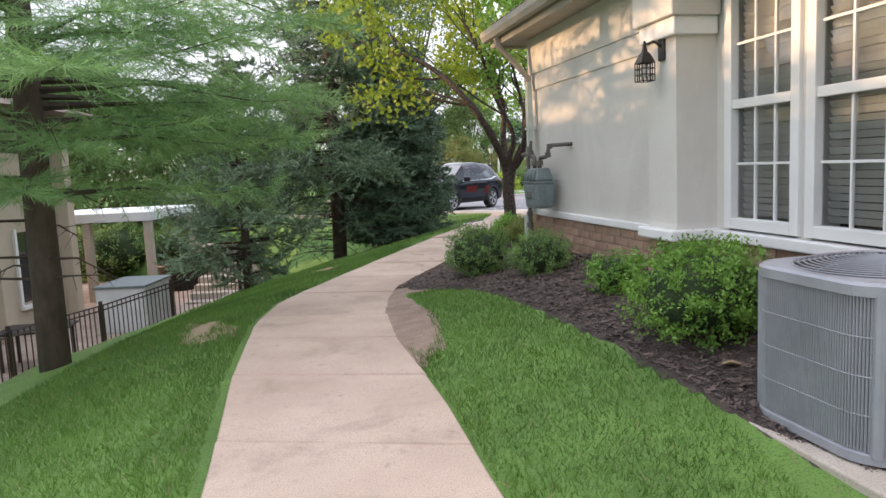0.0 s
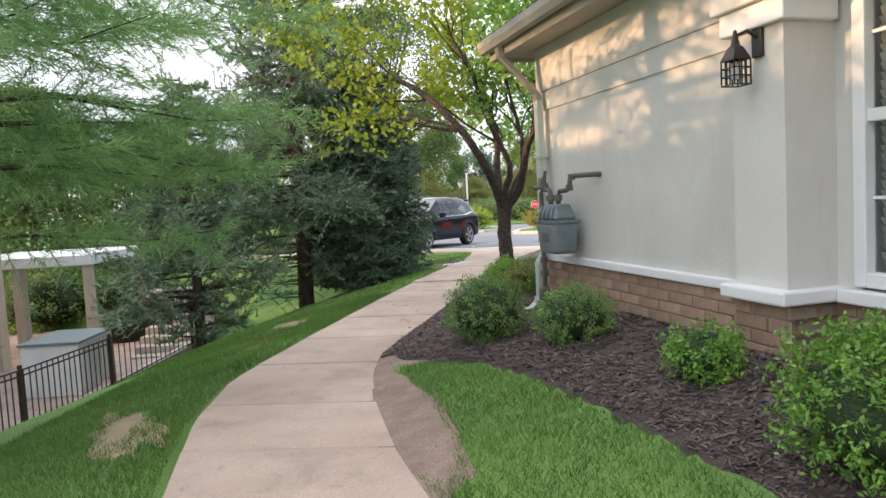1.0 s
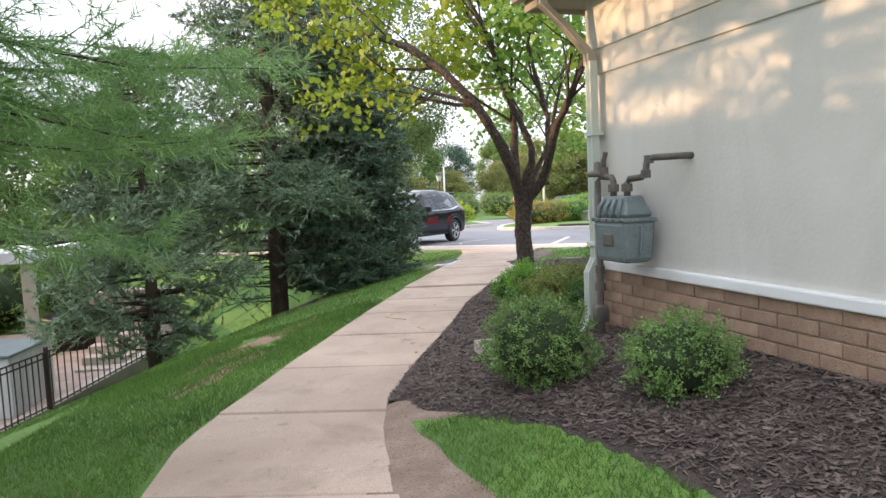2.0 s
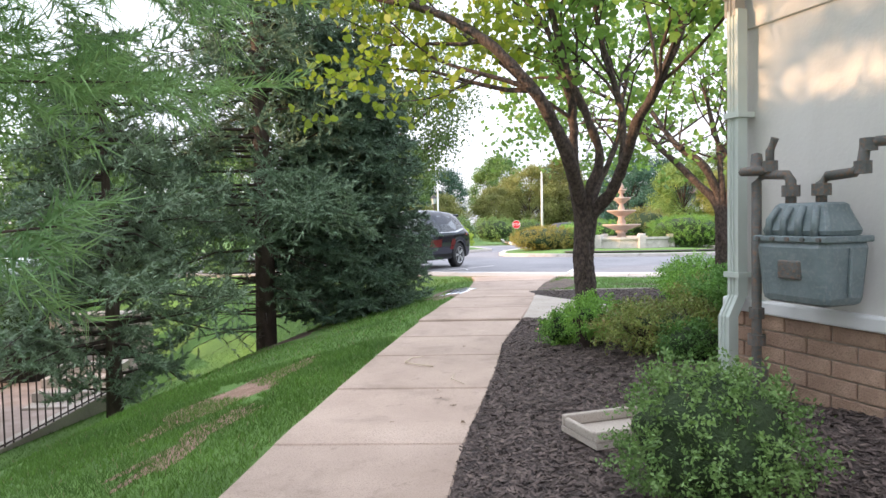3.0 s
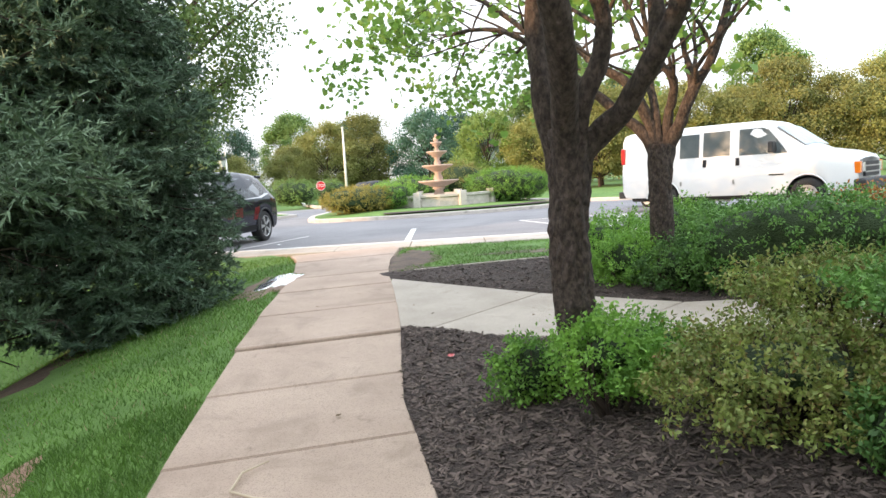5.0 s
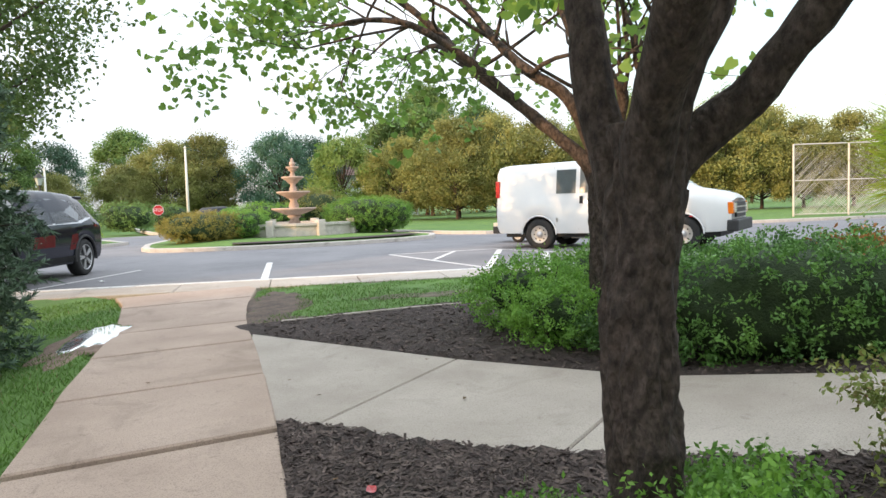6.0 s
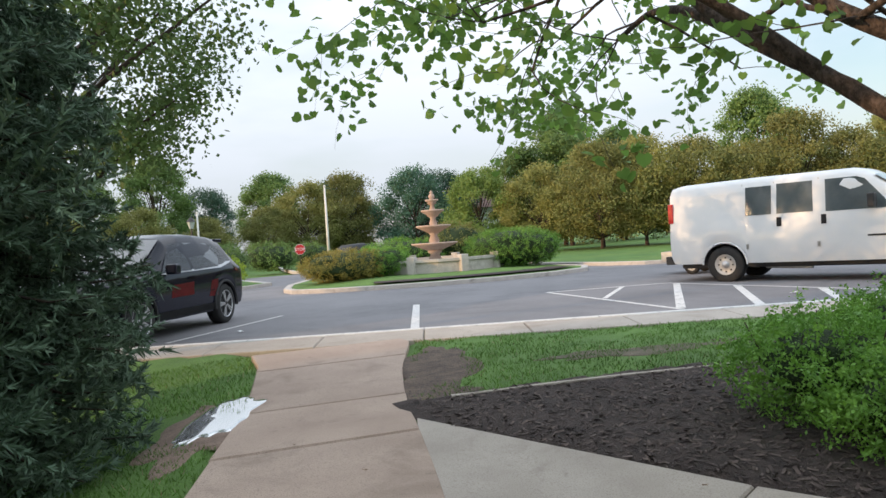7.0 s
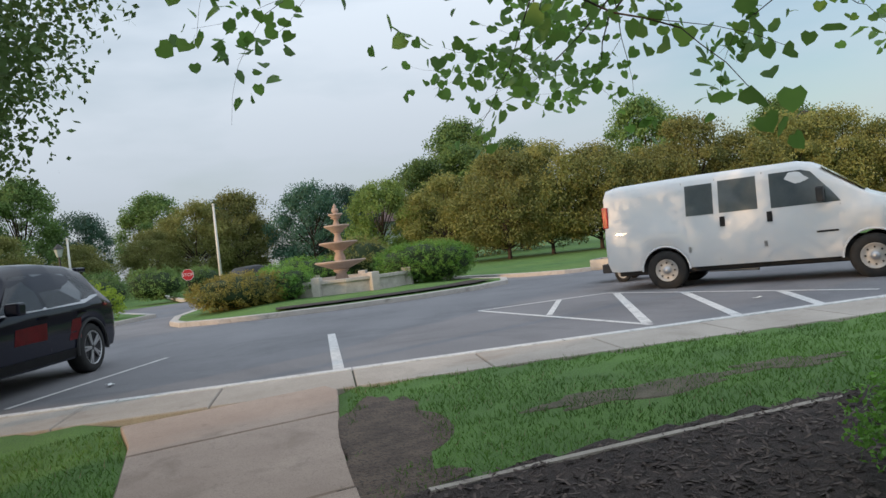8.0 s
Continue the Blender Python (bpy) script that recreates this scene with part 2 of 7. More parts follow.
def raw(name, verts, faces, mat, parent=None, label="", smooth=False):
    """A mesh object from arrays: faces all of one length."""
    verts, faces = np.asarray(verts, np.float32), np.asarray(faces, np.int32)
    me = bpy.data.meshes.new(name)
    k = faces.shape[1]
    me.vertices.add(len(verts))
    me.vertices.foreach_set("co", verts.ravel())
    me.loops.add(faces.size)
    me.loops.foreach_set("vertex_index", faces.ravel())
    me.polygons.add(len(faces))
    me.polygons.foreach_set("loop_start", np.arange(0, faces.size, k, dtype=np.int32))
    me.update(calc_edges=True)
    me.validate()
    me.materials.append(M[mat])
    if smooth:
        me.shade_smooth()
    ob = new(name, me)
    if parent:
        ob.parent = parent
    return tagged(ob, label)


def box(bm, x0, y0, z0, x1, y1, z1, m=None, bevel=0.0):
    g = bmesh.ops.create_cube(bm, size=1.0)["verts"]
    for v in g:
        v.co = Vector((x0 + (v.co.x + .5) * (x1 - x0), y0 + (v.co.y + .5) * (y1 - y0), z0 + (v.co.z + .5) * (z1 - z0)))
    if bevel:
        edges = list({e for v in g for e in v.link_edges})
        r = bmesh.ops.bevel(bm, geom=edges, offset=bevel, segments=2, affect='EDGES', profile=0.5)
        g = list({v for f in r["faces"] for v in f.verts} | {v for v in g if v.is_valid})
    if m:
        for v in g:
            v.co = m @ v.co
    return bm


def tube(bm, pts, radii, seg=8, cap=True):
    """A round limb along points with a radius at each."""
    pts = [Vector(p) for p in pts]
    rings = []
    up = Vector((0.31, 0.17, 0.93))
    for i, p in enumerate(pts):
        d = (pts[min(i + 1, len(pts) - 1)] - pts[max(i - 1, 0)]).normalized()
        a = d.cross(up)
        a = a.normalized() if a.length > 1e-3 else Vector((1, 0, 0))
        b = d.cross(a)
        r = radii[i] if hasattr(radii, "__len__") else radii
        rings.append([bm.verts.new(p + r * (math.cos(2 * math.pi * k / seg) * a + math.sin(2 * math.pi * k / seg) * b)) for k in range(seg)])
    for r0, r1 in zip(rings, rings[1:]):
        for k in range(seg):
            bm.faces.new((r0[k], r0[(k + 1) % seg], r1[(k + 1) % seg], r1[k]))
    if cap:
        bm.faces.new(rings[0][::-1])
        bm.faces.new(rings[-1])
    return bm


def lathe(bm, profile, seg=24, m=None):
    """Profile of (radius, z) turned round the z axis."""
    m = m or Matrix()
    rings = [[bm.verts.new(m @ Vector((max(r, 1e-4) * math.cos(2 * math.pi * k / seg), max(r, 1e-4) * math.sin(2 * math.pi * k / seg), z))) for k in range(seg)] for r, z in profile]
    for r0, r1 in zip(rings, rings[1:]):
        for k in range(seg):
            bm.faces.new((r0[k], r0[(k + 1) % seg], r1[(k + 1) % seg], r1[k]))
    return bm


rng = np.random.default_rng(7)


def turns(n, tilt=1.0):
    """n random frames: two axes across each leaf."""
    a = rng.normal(size=(n, 3))
    a[:, 2] *= tilt
    a /= np.linalg.norm(a, axis=1)[:, None]
    b = rng.normal(size=(n, 3))
    b -= (a * b).sum(1)[:, None] * a
    b /= np.linalg.norm(b, axis=1)[:, None]
    return a, b


def leaves(centres, size, ratio=0.6, tilt=1.0):
    """Diamond leaves, a quad each."""
    n = len(centres)
    a, b = turns(n, tilt)
    s = (size * rng.uniform(0.7, 1.3, n))[:, None]
    c = np.asarray(centres)
    v = np.stack([c - a * s * .5, c + b * s * ratio * .5, c + a * s * .5, c - b * s * ratio * .5], 1).reshape(-1, 3)
    return v, np.arange(4 * n).reshape(-1, 4)


HEART = np.array([(0, -.06, 0), (.28, -.18, .05), (.54, .10, .12), (.40, .50, .07), (0, .80, -.08), (-.40, .50, .07), (-.54, .10, .12), (-.28, -.18, .05)])


def hearts(centres, size):
    """Broad heart-shaped leaves that hang, an eight-cornered face each."""
    n = len(centres)
    a, b = turns(n)
    b[:, 2] -= 0.9
    b /= np.linalg.norm(b, axis=1)[:, None]
    a -= (a * b).sum(1)[:, None] * b
    a /= np.linalg.norm(a, axis=1)[:, None]
    w = np.cross(a, b)
    s = (size * rng.uniform(0.65, 1.2, n))[:, None, None]
    v = np.asarray(centres)[:, None] + s * (HEART[None, :, :1] * a[:, None] + HEART[None, :, 1:2] * b[:, None] + HEART[None, :, 2:] * w[:, None])
    return v.reshape(-1, 3), np.arange(8 * n).reshape(-1, 8)


def sticks(p0, p1, width):
    """Thin three-cornered blades from p0 to p1."""
    p0, p1 = np.asarray(p0), np.asarray(p1)
    d = p1 - p0
    side = np.cross(d, rng.normal(size=d.shape))
    side /= np.linalg.norm(side, axis=1)[:, None] + 1e-9
    w = np.broadcast_to(np.asarray(width), (len(p0),))[:, None]
    v = np.stack([p0 - side * w, p0 + side * w, p1], 1).reshape(-1, 3)
    return v, np.arange(3 * len(p0)).reshape(-1, 3)


# ---- plan of the ground ----
RIGHT_EDGE = [(-4, 1.9), (0.5, .80), (3.5, .20), (4.5, .02), (6.2, -.37), (7.3, -.53), (8.2, -.60), (9.0, -.56), (10, -.33), (12, .25), (13.2, .55), (15, 1.18), (16.6, 1.70), (18.2, 2.17), (19.4, 2.60), (20.9, 3.30)]
LEFT_EDGE = [(-4, .6), (0.5, -.45), (3.6, -1.08), (5.2, -1.45), (7.1, -1.80), (8.3, -1.85), (8.8, -1.76), (10.5, -1.42), (11.7, -1.11), (13.1, -.75), (14.7, -.30), (16.6, .25), (18.8, 1.0), (20.6, 1.42), (21.6, 1.50)]


def edge_x(table, y):
    return float(np.interp(y, [p[0] for p in table], [p[1] for p in table]))


def step(a, b, v):
    t = min(max((v - a) / (b - a), 0), 1)
    return t * t * (3 - 2 * t)


def walk_z(y):
    return 0.15 * (1 - step(2.5, 11.5, y))


KERB_A, KERB_D = Vector((3.9, 21.95)), Vector((0.915, -0.403))   # a point on the kerb and its direction


def kerb_off(x, y):
    """Metres beyond the kerb line, towards the road."""
    return (x - KERB_A.x) * 0.403 + (y - KERB_A.y) * 0.915


def ground_z(x, y):
    z = walk_z(y)
    right, left = x - edge_x(RIGHT_EDGE, y), edge_x(LEFT_EDGE, y) - x
    off = kerb_off(x, y)
    if right > 0:
        z += 0.16 * min(right, 2.2) * step(2.5, 6.2, y) * (1 - .85 * step(11.8, 14.6, y)) * step(-1.0, -5.0, off)
    if left > 0:
        far = max(left - 0.25, 0)
        drop = max(-0.22 * far - 0.28 * max(far - 2.4, 0), -1.70) - 0.55 * step(5.75, 6.5, far)
        z += drop * step(-0.8, -4.5, off)
    return z


ROAD_Z, FALL = -0.06, 0.018   # the drive falls gently away from the kerb


def sheet(name, xs, ys, height, mat, keep=None, parent=None, label=""):
    """A ground surface over a grid, with the height as a function of the plan."""
    xs, ys = list(xs), list(ys)
    verts = [(x, y, height(x, y)) for y in ys for x in xs]
    w = len(xs)
    faces = [(j * w + i, j * w + i + 1, (j + 1) * w + i + 1, (j + 1) * w + i) for j in range(len(ys) - 1) for i in range(w - 1)
             if keep is None or keep((xs[i] + xs[i + 1]) / 2, (ys[j] + ys[j + 1]) / 2)]
    return raw(name, verts, faces, mat, parent, label, smooth=True)


def grid(near0, near1, pitch, far):
    mid = list(np.arange(near0, near1 + 1e-6, pitch))
    out, d = [], pitch
    v = mid[-1]
    while v < far:
        d *= 1.35
        v += d
        out.append(v)
    low, d, v = [], pitch, mid[0]
    while v > -far:
        d *= 1.35
        v -= d
        low.append(v)
    return low[::-1] + mid + out


def base_height(x, y):
    off = kerb_off(x, y)
    z = ground_z(x, y)
    if off > -0.95 and -14 < x:
        z = min(z, ROAD_Z - 0.1) - FALL * max(off, 0) if off > -0.05 else z - 0.06
    elif edge_x(LEFT_EDGE, y) - 0.02 < x < edge_x(RIGHT_EDGE, y) + 0.02 and y < 23:
        z -= 0.06
    elif right_of_path(x, y):
        z -= 0.09
    return z


def right_of_path(x, y):
    """Ground that lies under beds and the entrance walk."""
    q = Vector((x, y)) - Vector((1.22, 14.98))
    return y > 9 and x > edge_x(RIGHT_EDGE, y) and q.dot(Vector((0.92, 0.39))) < 2.2 or 9 < y < 17.4 and x > 2.6 and kerb_off(x, y) < -3.4


ground = tagged(sheet("ground", grid(-9, 9, 0.25, 1500), grid(-3, 24, 0.25, 1500), base_height, "grass"), "green mown lawn sloping down from the path", "lawn", kind="structure")

# ---- road, kerb, pavements ----
def slab_mesh(name, corners, z_of, thick=0.10, mat="concrete", parent=None, lift=0.0, label=""):
    """A slab with a flat-ish top over four or more corners and rounded arrises."""
    bm = bmesh.new()
    c = Vector((sum(p[0] for p in corners) / len(corners), sum(p[1] for p in corners) / len(corners)))
    rings = []
    for inset, dz in ((0.0, -thick), (0.0, -0.012), (0.012, 0.0)):
        ring = []
        for x, y in corners:
            d = Vector((x, y)) - c
            k = 1 - inset / max(d.length, 0.1)
            ring.append(bm.verts.new((c.x + d.x * k, c.y + d.y * k, z_of(x, y) + dz + lift)))
        rings.append(ring)
    n = len(corners)
    for r0, r1 in zip(rings, rings[1:]):
        for k in range(n):
            bm.faces.new((r0[k], r0[(k + 1) % n], r1[(k + 1) % n], r1[k]))
    bm.faces.new(rings[-1])
    return part(name, bm, mat, parent, label)


road = tagged(raw("road", [(-90, 17, ROAD_Z), (0, 23.92, ROAD_Z), (30, 10.4, ROAD_Z), (90, -16, ROAD_Z), (90, 50, ROAD_Z), (-90, 50, ROAD_Z)], [(0, 1, 2, 3, 4, 5)], "asphalt"),
              "worn grey asphalt drive and parking bays", "road", kind="structure")
for v in road.data.vertices:
    if v.co.x == -90 and v.co.y == 17:
        v.co.y = 63.6 - 0.1


def along_kerb(u, off):
    """A place u metres along the kerb and off metres beyond it."""
    q = KERB_A + KERB_D * u + Vector((0.403, 0.915)) * off
    return q.x, q.y


def ribbon(name, pts, width, z, mat, parent=None, label="", thick=0.0, kind=""):
    """A flat or thick band along a line in the plan."""
    bm = bmesh.new()
    rows = []
    for i, p in enumerate(pts):
        a, b = Vector(pts[max(i - 1, 0)]), Vector(pts[min(i + 1, len(pts) - 1)])
        d = (b - a).normalized()
        nrm = Vector((-d.y, d.x)) * width / 2
        z0 = z(*p) if callable(z) else z
        zs = [z0] if not thick else [z0 - thick, z0 - 0.015, z0]
        left = [bm.verts.new((p[0] + nrm.x * (1 if k < len(zs) - 1 or not thick else .88), p[1] + nrm.y * (1 if k < len(zs) - 1 or not thick else .88), zz)) for k, zz in enumerate(zs)]
        right = [bm.verts.new((p[0] - nrm.x * (1 if k < len(zs) - 1 or not thick else .88), p[1] - nrm.y * (1 if k < len(zs) - 1 or not thick else .88), zz)) for k, zz in enumerate(zs)]
        rows.append(left + right[::-1])
    for r0, r1 in zip(rows, rows[1:]):
        for k in range(len(r0) - 1):
            bm.faces.new((r0[k], r0[k + 1], r1[k + 1], r1[k]))
    ob = part(name, bm, mat, parent, label)
    return tagged(ob, kind=kind)


# main path: slabs between joints
JOINTS = [-3.5, -2.2, -0.9, 0.4, 1.6, 2.8, 4.0, 5.25, 6.45, 7.5, 8.9, 10.2, 11.55, 12.85, 13.9, 15.0, 16.3, 17.55, 18.6, 20.3, 21.4]
pavement = empty("pavement", Matrix(), "curving tan concrete footpath with cracked joints", "footpath", kind="structure")


def path_slab(y0, y1):
    n = 4
    left = [(edge_x(LEFT_EDGE, y0 + .06 + (y1 - y0) * k / n - .06) + .0, y0 + (y1 - y0) * k / n + 0.10) for k in range(n + 1)]
    right = [(edge_x(RIGHT_EDGE, y0 + (y1 - y0) * k / n - 0.2), y0 + (y1 - y0) * k / n - 0.10) for k in range(n + 1)]
    ring = right + left[::-1]
    c = Vector((sum(p[0] for p in ring) / len(ring), sum(p[1] for p in ring) / len(ring)))
    return [(c.x + (x - c.x) * 0.996, c.y + (y - c.y) * (1 - 0.022 / (y1 - y0))) for x, y in ring]


lifts = random.Random(3)
for y0, y1 in zip(JOINTS, JOINTS[1:]):
    lean = lifts.uniform(-.006, .006) + (0.03 if y0 == 15.0 else 0)
    slab_mesh("slab", path_slab(y0, y1), lambda x, y, lean=lean, y0=y0, y1=y1: walk_z(y) + 0.012 + lean * (1 - (y - y0) / (y1 - y0)), 0.09, "concrete", pavement)

# walk along the kerb
kerb_walk = empty("pavement", Matrix(), "pale concrete walk along the kerb", "footpath", kind="structure")


def kerb_walk_slab(u0, u1, near, far, mat="concrete_pale"):
    pts = [along_kerb(u0 + .006, near), along_kerb(u1 - .006, near), along_kerb(u1 - .006, far), along_kerb(u0 + .006, far)]
    slab_mesh("slab", pts, lambda x, y: 0.006, 0.10, mat, kerb_walk)


for k in range(-16, 26):
    kerb_walk_slab(k * 1.35, k * 1.35 + 1.35, -1.05, -0.155)
kerb = tagged(empty("kerb", Matrix(), "white-painted worn concrete kerb", "kerb", kind="structure"))
for k in range(-12, 14):
    ribbon("kerb_stone", [along_kerb(k * 2.4 + .005, -0.075), along_kerb(k * 2.4 + 2.395, -0.075)], 0.14, 0.012, "paint_line" if -6 < k else "kerb", kerb, thick=0.15)

# cross path to the entrance
CROSS_D, CROSS_N = Vector((0.39, -0.92)), Vector((0.92, 0.39))
cross_path = empty("pavement", Matrix(), "pale concrete entrance walk with diagonal joints", "footpath", kind="structure")
CROSS_0 = Vector((1.22, 14.98))


def cross_z(x, y):
    return ground_z(x, y) + 0.006


def cross_at(a, w):
    q = CROSS_0 + CROSS_D * a + CROSS_N * w
    return q.x, q.y


WID = 1.66
slab_mesh("slab", [cross_at(0.144, .0), cross_at(0.144, WID), (2.02, 17.75), (1.80, 17.2), (1.38, 16.0), (1.10, 15.08)], cross_z, 0.1, "concrete_pale", cross_path)
for a in (0.15, 1.65, 3.15, 4.65, 6.15):
    slab_mesh("slab", [cross_at(a + .006, 0), cross_at(a + 1.494, 0), cross_at(a + 1.494, WID), cross_at(a + .006, WID)], cross_z, 0.1, "concrete_pale", cross_path)


def in_cross(x, y, pad=0.0):
    q = Vector((x, y)) - CROSS_0
    a, w = q.dot(CROSS_D), q.dot(CROSS_N)
    return -pad < w < WID + pad and -3 < a < 7 and x > edge_x(RIGHT_EDGE, y) - .05


# painted lines
lines = empty("road_marking", Matrix(), "faded white parking bay lines on asphalt", "road marking", kind="structure")


def line(p, q, width=0.10):
    ribbon("line", [p, q], width, ROAD_Z + 0.005, "paint_line", lines)


line((3.88, 22.25), (5.50, 26.05), 0.13)
line((0.72, 24.2), (2.95, 26.7), 0.08)
line((8.35, 25.65), (10.95, 24.85), 0.10)
line((10.95, 24.85), (11.15, 19.85), 0.10)
line((8.35, 25.65), (7.62, 20.95), 0.10)
line((9.95, 25.15), (8.1, 23.4), 0.10)
line((10.9, 24.55), (7.72, 21.1), 0.14)
line((11.05, 23.1), (8.4, 20.2), 0.14)
line((11.1, 21.3), (9.5, 19.75), 0.14)


def in_building(x, y):
    return (x - 1.24) * 0.2195 + (9.965 - y) * 0.9756 > 0 and -(x - 1.24) * 0.9756 + (9.965 - y) * 0.2195 < 0


# ---- islands and far lawns ----
def raised(name, outline, top, mat, label, category):
    """A raised bed of ground with a kerb round it."""
    thing = empty(name, Matrix(), label, category, kind="structure")
    bm = bmesh.new()
    c = Vector((sum(p[0] for p in outline) / len(outline), sum(p[1] for p in outline) / len(outline), top + 0.12))
    ring = [bm.verts.new((x, y, top)) for x, y in outline]
    mid = [bm.verts.new((x * .5 + c.x * .5, y * .5 + c.y * .5, top + 0.09)) for x, y in outline]
    low = [bm.verts.new((x, y, ROAD_Z - .05)) for x, y in outline]
    n = len(ring)
    for k in range(n):
        bm.faces.new((ring[k], ring[(k + 1) % n], mid[(k + 1) % n], mid[k]))
        bm.faces.new((low[k], low[(k + 1) % n], ring[(k + 1) % n], ring[k]))
    bm.faces.new(mid)
    part("turf", bm, mat, thing, smooth=False)
    ribbon("kerb_stone", outline + outline[:2], 0.22, top + 0.015, "kerb", thing, thick=0.16)
    return thing


ISLAND = [(4.7, 33.2), (5.4, 32.4), (6.6, 31.6), (8.2, 30.95), (10.0, 30.6), (12.0, 30.65), (13.4, 31.2), (14.3, 32.4), (14.6, 34.5), (14.2, 38), (12.4, 41.4), (9.6, 42.2), (7.0, 40), (5.3, 36.4), (4.7, 34.2)]
raised("island_lawn", ISLAND, 0.05, "grass", "sunlit grass island with concrete kerb", "lawn")
raised("far_lawn", [(16.2, 31.6), (19, 30.0), (30, 25.5), (60, 12.5), (90, 0), (140, 0), (140, 130), (20, 130), (9, 52), (12.5, 44.5), (15.6, 38), (15.7, 33)], 0.05, "grass", "mown grass verge beyond the drive", "lawn")
raised("far_lawn", [(3.7, 37.9), (5.2, 39.6), (4.4, 52), (4, 130), (-120, 130), (-120, 60), (-40, 52), (-10, 42)], 0.05, "grass", "mown grass verge with shrubs", "lawn")
ribbon("mulch_strip", [(6.8, 32.3), (8.4, 31.75), (10.2, 31.45), (12.0, 31.5), (13.2, 32.1)], 1.0, 0.12, "mulch", None, "dark mulch strip at the fountain", kind="structure")

# ---- planting beds ----
def bed_left(y):
    """Where the bed meets lawn or path on its path side."""
    if y < 9.0:
        return float(np.interp(y, [-2, 2, 4.2, 5.4, 6.1, 7.1, 7.8, 8.2, 8.6, 9.0], [2.6, 1.9, 1.35, 1.0, .82, .56, .30, .0, -.38, -.5]))
    return edge_x(RIGHT_EDGE, y - .1) - 0.06


def mulch_z(x, y):
    return ground_z(x, y) - 0.012 + 0.05 * min(max(x - bed_left(y), 0) * 4, 1) + 0.012 * noise.noise((x * 3, y * 3, 0)) + 0.008


def in_bed(x, y):
    s = (x - 1.24) * 0.2195 + (9.965 - y) * 0.9756
    o = -(x - 1.24) * 0.9756 + (9.965 - y) * 0.2195
    if s > -0.1 and o < -0.3:
        return False
    if y < 15.05:
        return bed_left(y) < x < 4.0 and y > -1 and not in_cross(x, y) and (Vector((x, y)) - CROSS_0).dot(CROSS_N) < WID / 2
    return False


bed = tagged(sheet("mulch_bed", np.arange(-1.0, 4.6, 0.07), np.arange(-1, 15.2, 0.07), mulch_z, "mulch", in_bed), "dark brown shredded bark mulch bed", "mulch bed", kind="structure")


def in_bed_far(x, y):
    q = Vector((x, y)) - CROSS_0
    a, w = q.dot(CROSS_D), q.dot(CROSS_N)
    edge = float(np.interp(x, [2.2, 2.45, 3.1, 4.0, 4.9, 7.0, 9.0], [18.15, 18.1, 17.98, 17.75, 17.45, 16.6, 15.4]))
    return w > WID - .14 and x > 2.0 and y < edge and y > 8 and x < 9


def far_bed_z(x, y):
    w = (Vector((x, y)) - CROSS_0).dot(CROSS_N) - WID
    return ground_z(x, y) - 0.015 - 0.065 * min(max((.10 - w) / .22, 0), 1) + 0.04 * min(max(w, 0) * 3, 1) + 0.012 * noise.noise((x * 3, y * 3, 4))


bed_far = tagged(sheet("mulch_bed", np.arange(2.0, 9.1, 0.1), np.arange(8, 18.4, 0.1), far_bed_z, "mulch", in_bed_far), "dark mulch bed under clipped hedges", "mulch bed", kind="structure")


def scatter(n, x0, x1, y0, y1, ok):
    out = []
    while len(out) < n:
        p = rng.uniform((x0, y0), (x1, y1), (4000, 2))
        out += [q for q in p if ok(*q)]
    return np.array(out[:n])


def chips(name, pts, zfun, mat, length, label, category):
    n = len(pts)
    z = np.array([zfun(x, y) for x, y in pts])
    ang = rng.uniform(0, 2 * math.pi, n)
    ln = length * rng.uniform(0.4, 1.5, n)
    d = np.stack([np.cos(ang) * ln, np.sin(ang) * ln, rng.uniform(-.25, .45, n) * ln], 1)
    w = np.stack([-np.sin(ang), np.cos(ang), rng.uniform(-.6, .6, n)], 1) * (ln * rng.uniform(.12, .35, n))[:, None]
    c = np.stack([pts[:, 0], pts[:, 1], z + 0.006], 1)
    v = np.stack([c - d / 2 - w / 2, c + d / 2 - w / 2, c + d / 2 + w / 2, c - d / 2 + w / 2], 1).reshape(-1, 3)
    return tagged(raw(name, v, np.arange(4 * n).reshape(-1, 4), mat), label, category, kind="stuff")


chips("mulch_chips", scatter(60000, -0.7, 3.2, 3.0, 15.1, lambda x, y: in_bed(x, y) and x > bed_left(y) + .05), mulch_z, "chip", 0.034, "loose dark bark chips on the bed", "mulch")
chips("mulch_chips", scatter(22000, 2.1, 7.0, 9.0, 18.2, lambda x, y: in_bed_far(x, y) and (Vector((x, y)) - CROSS_0).dot(CROSS_N) > WID + .02), far_bed_z, "chip", 0.04, "loose dark bark chips under hedges", "mulch")

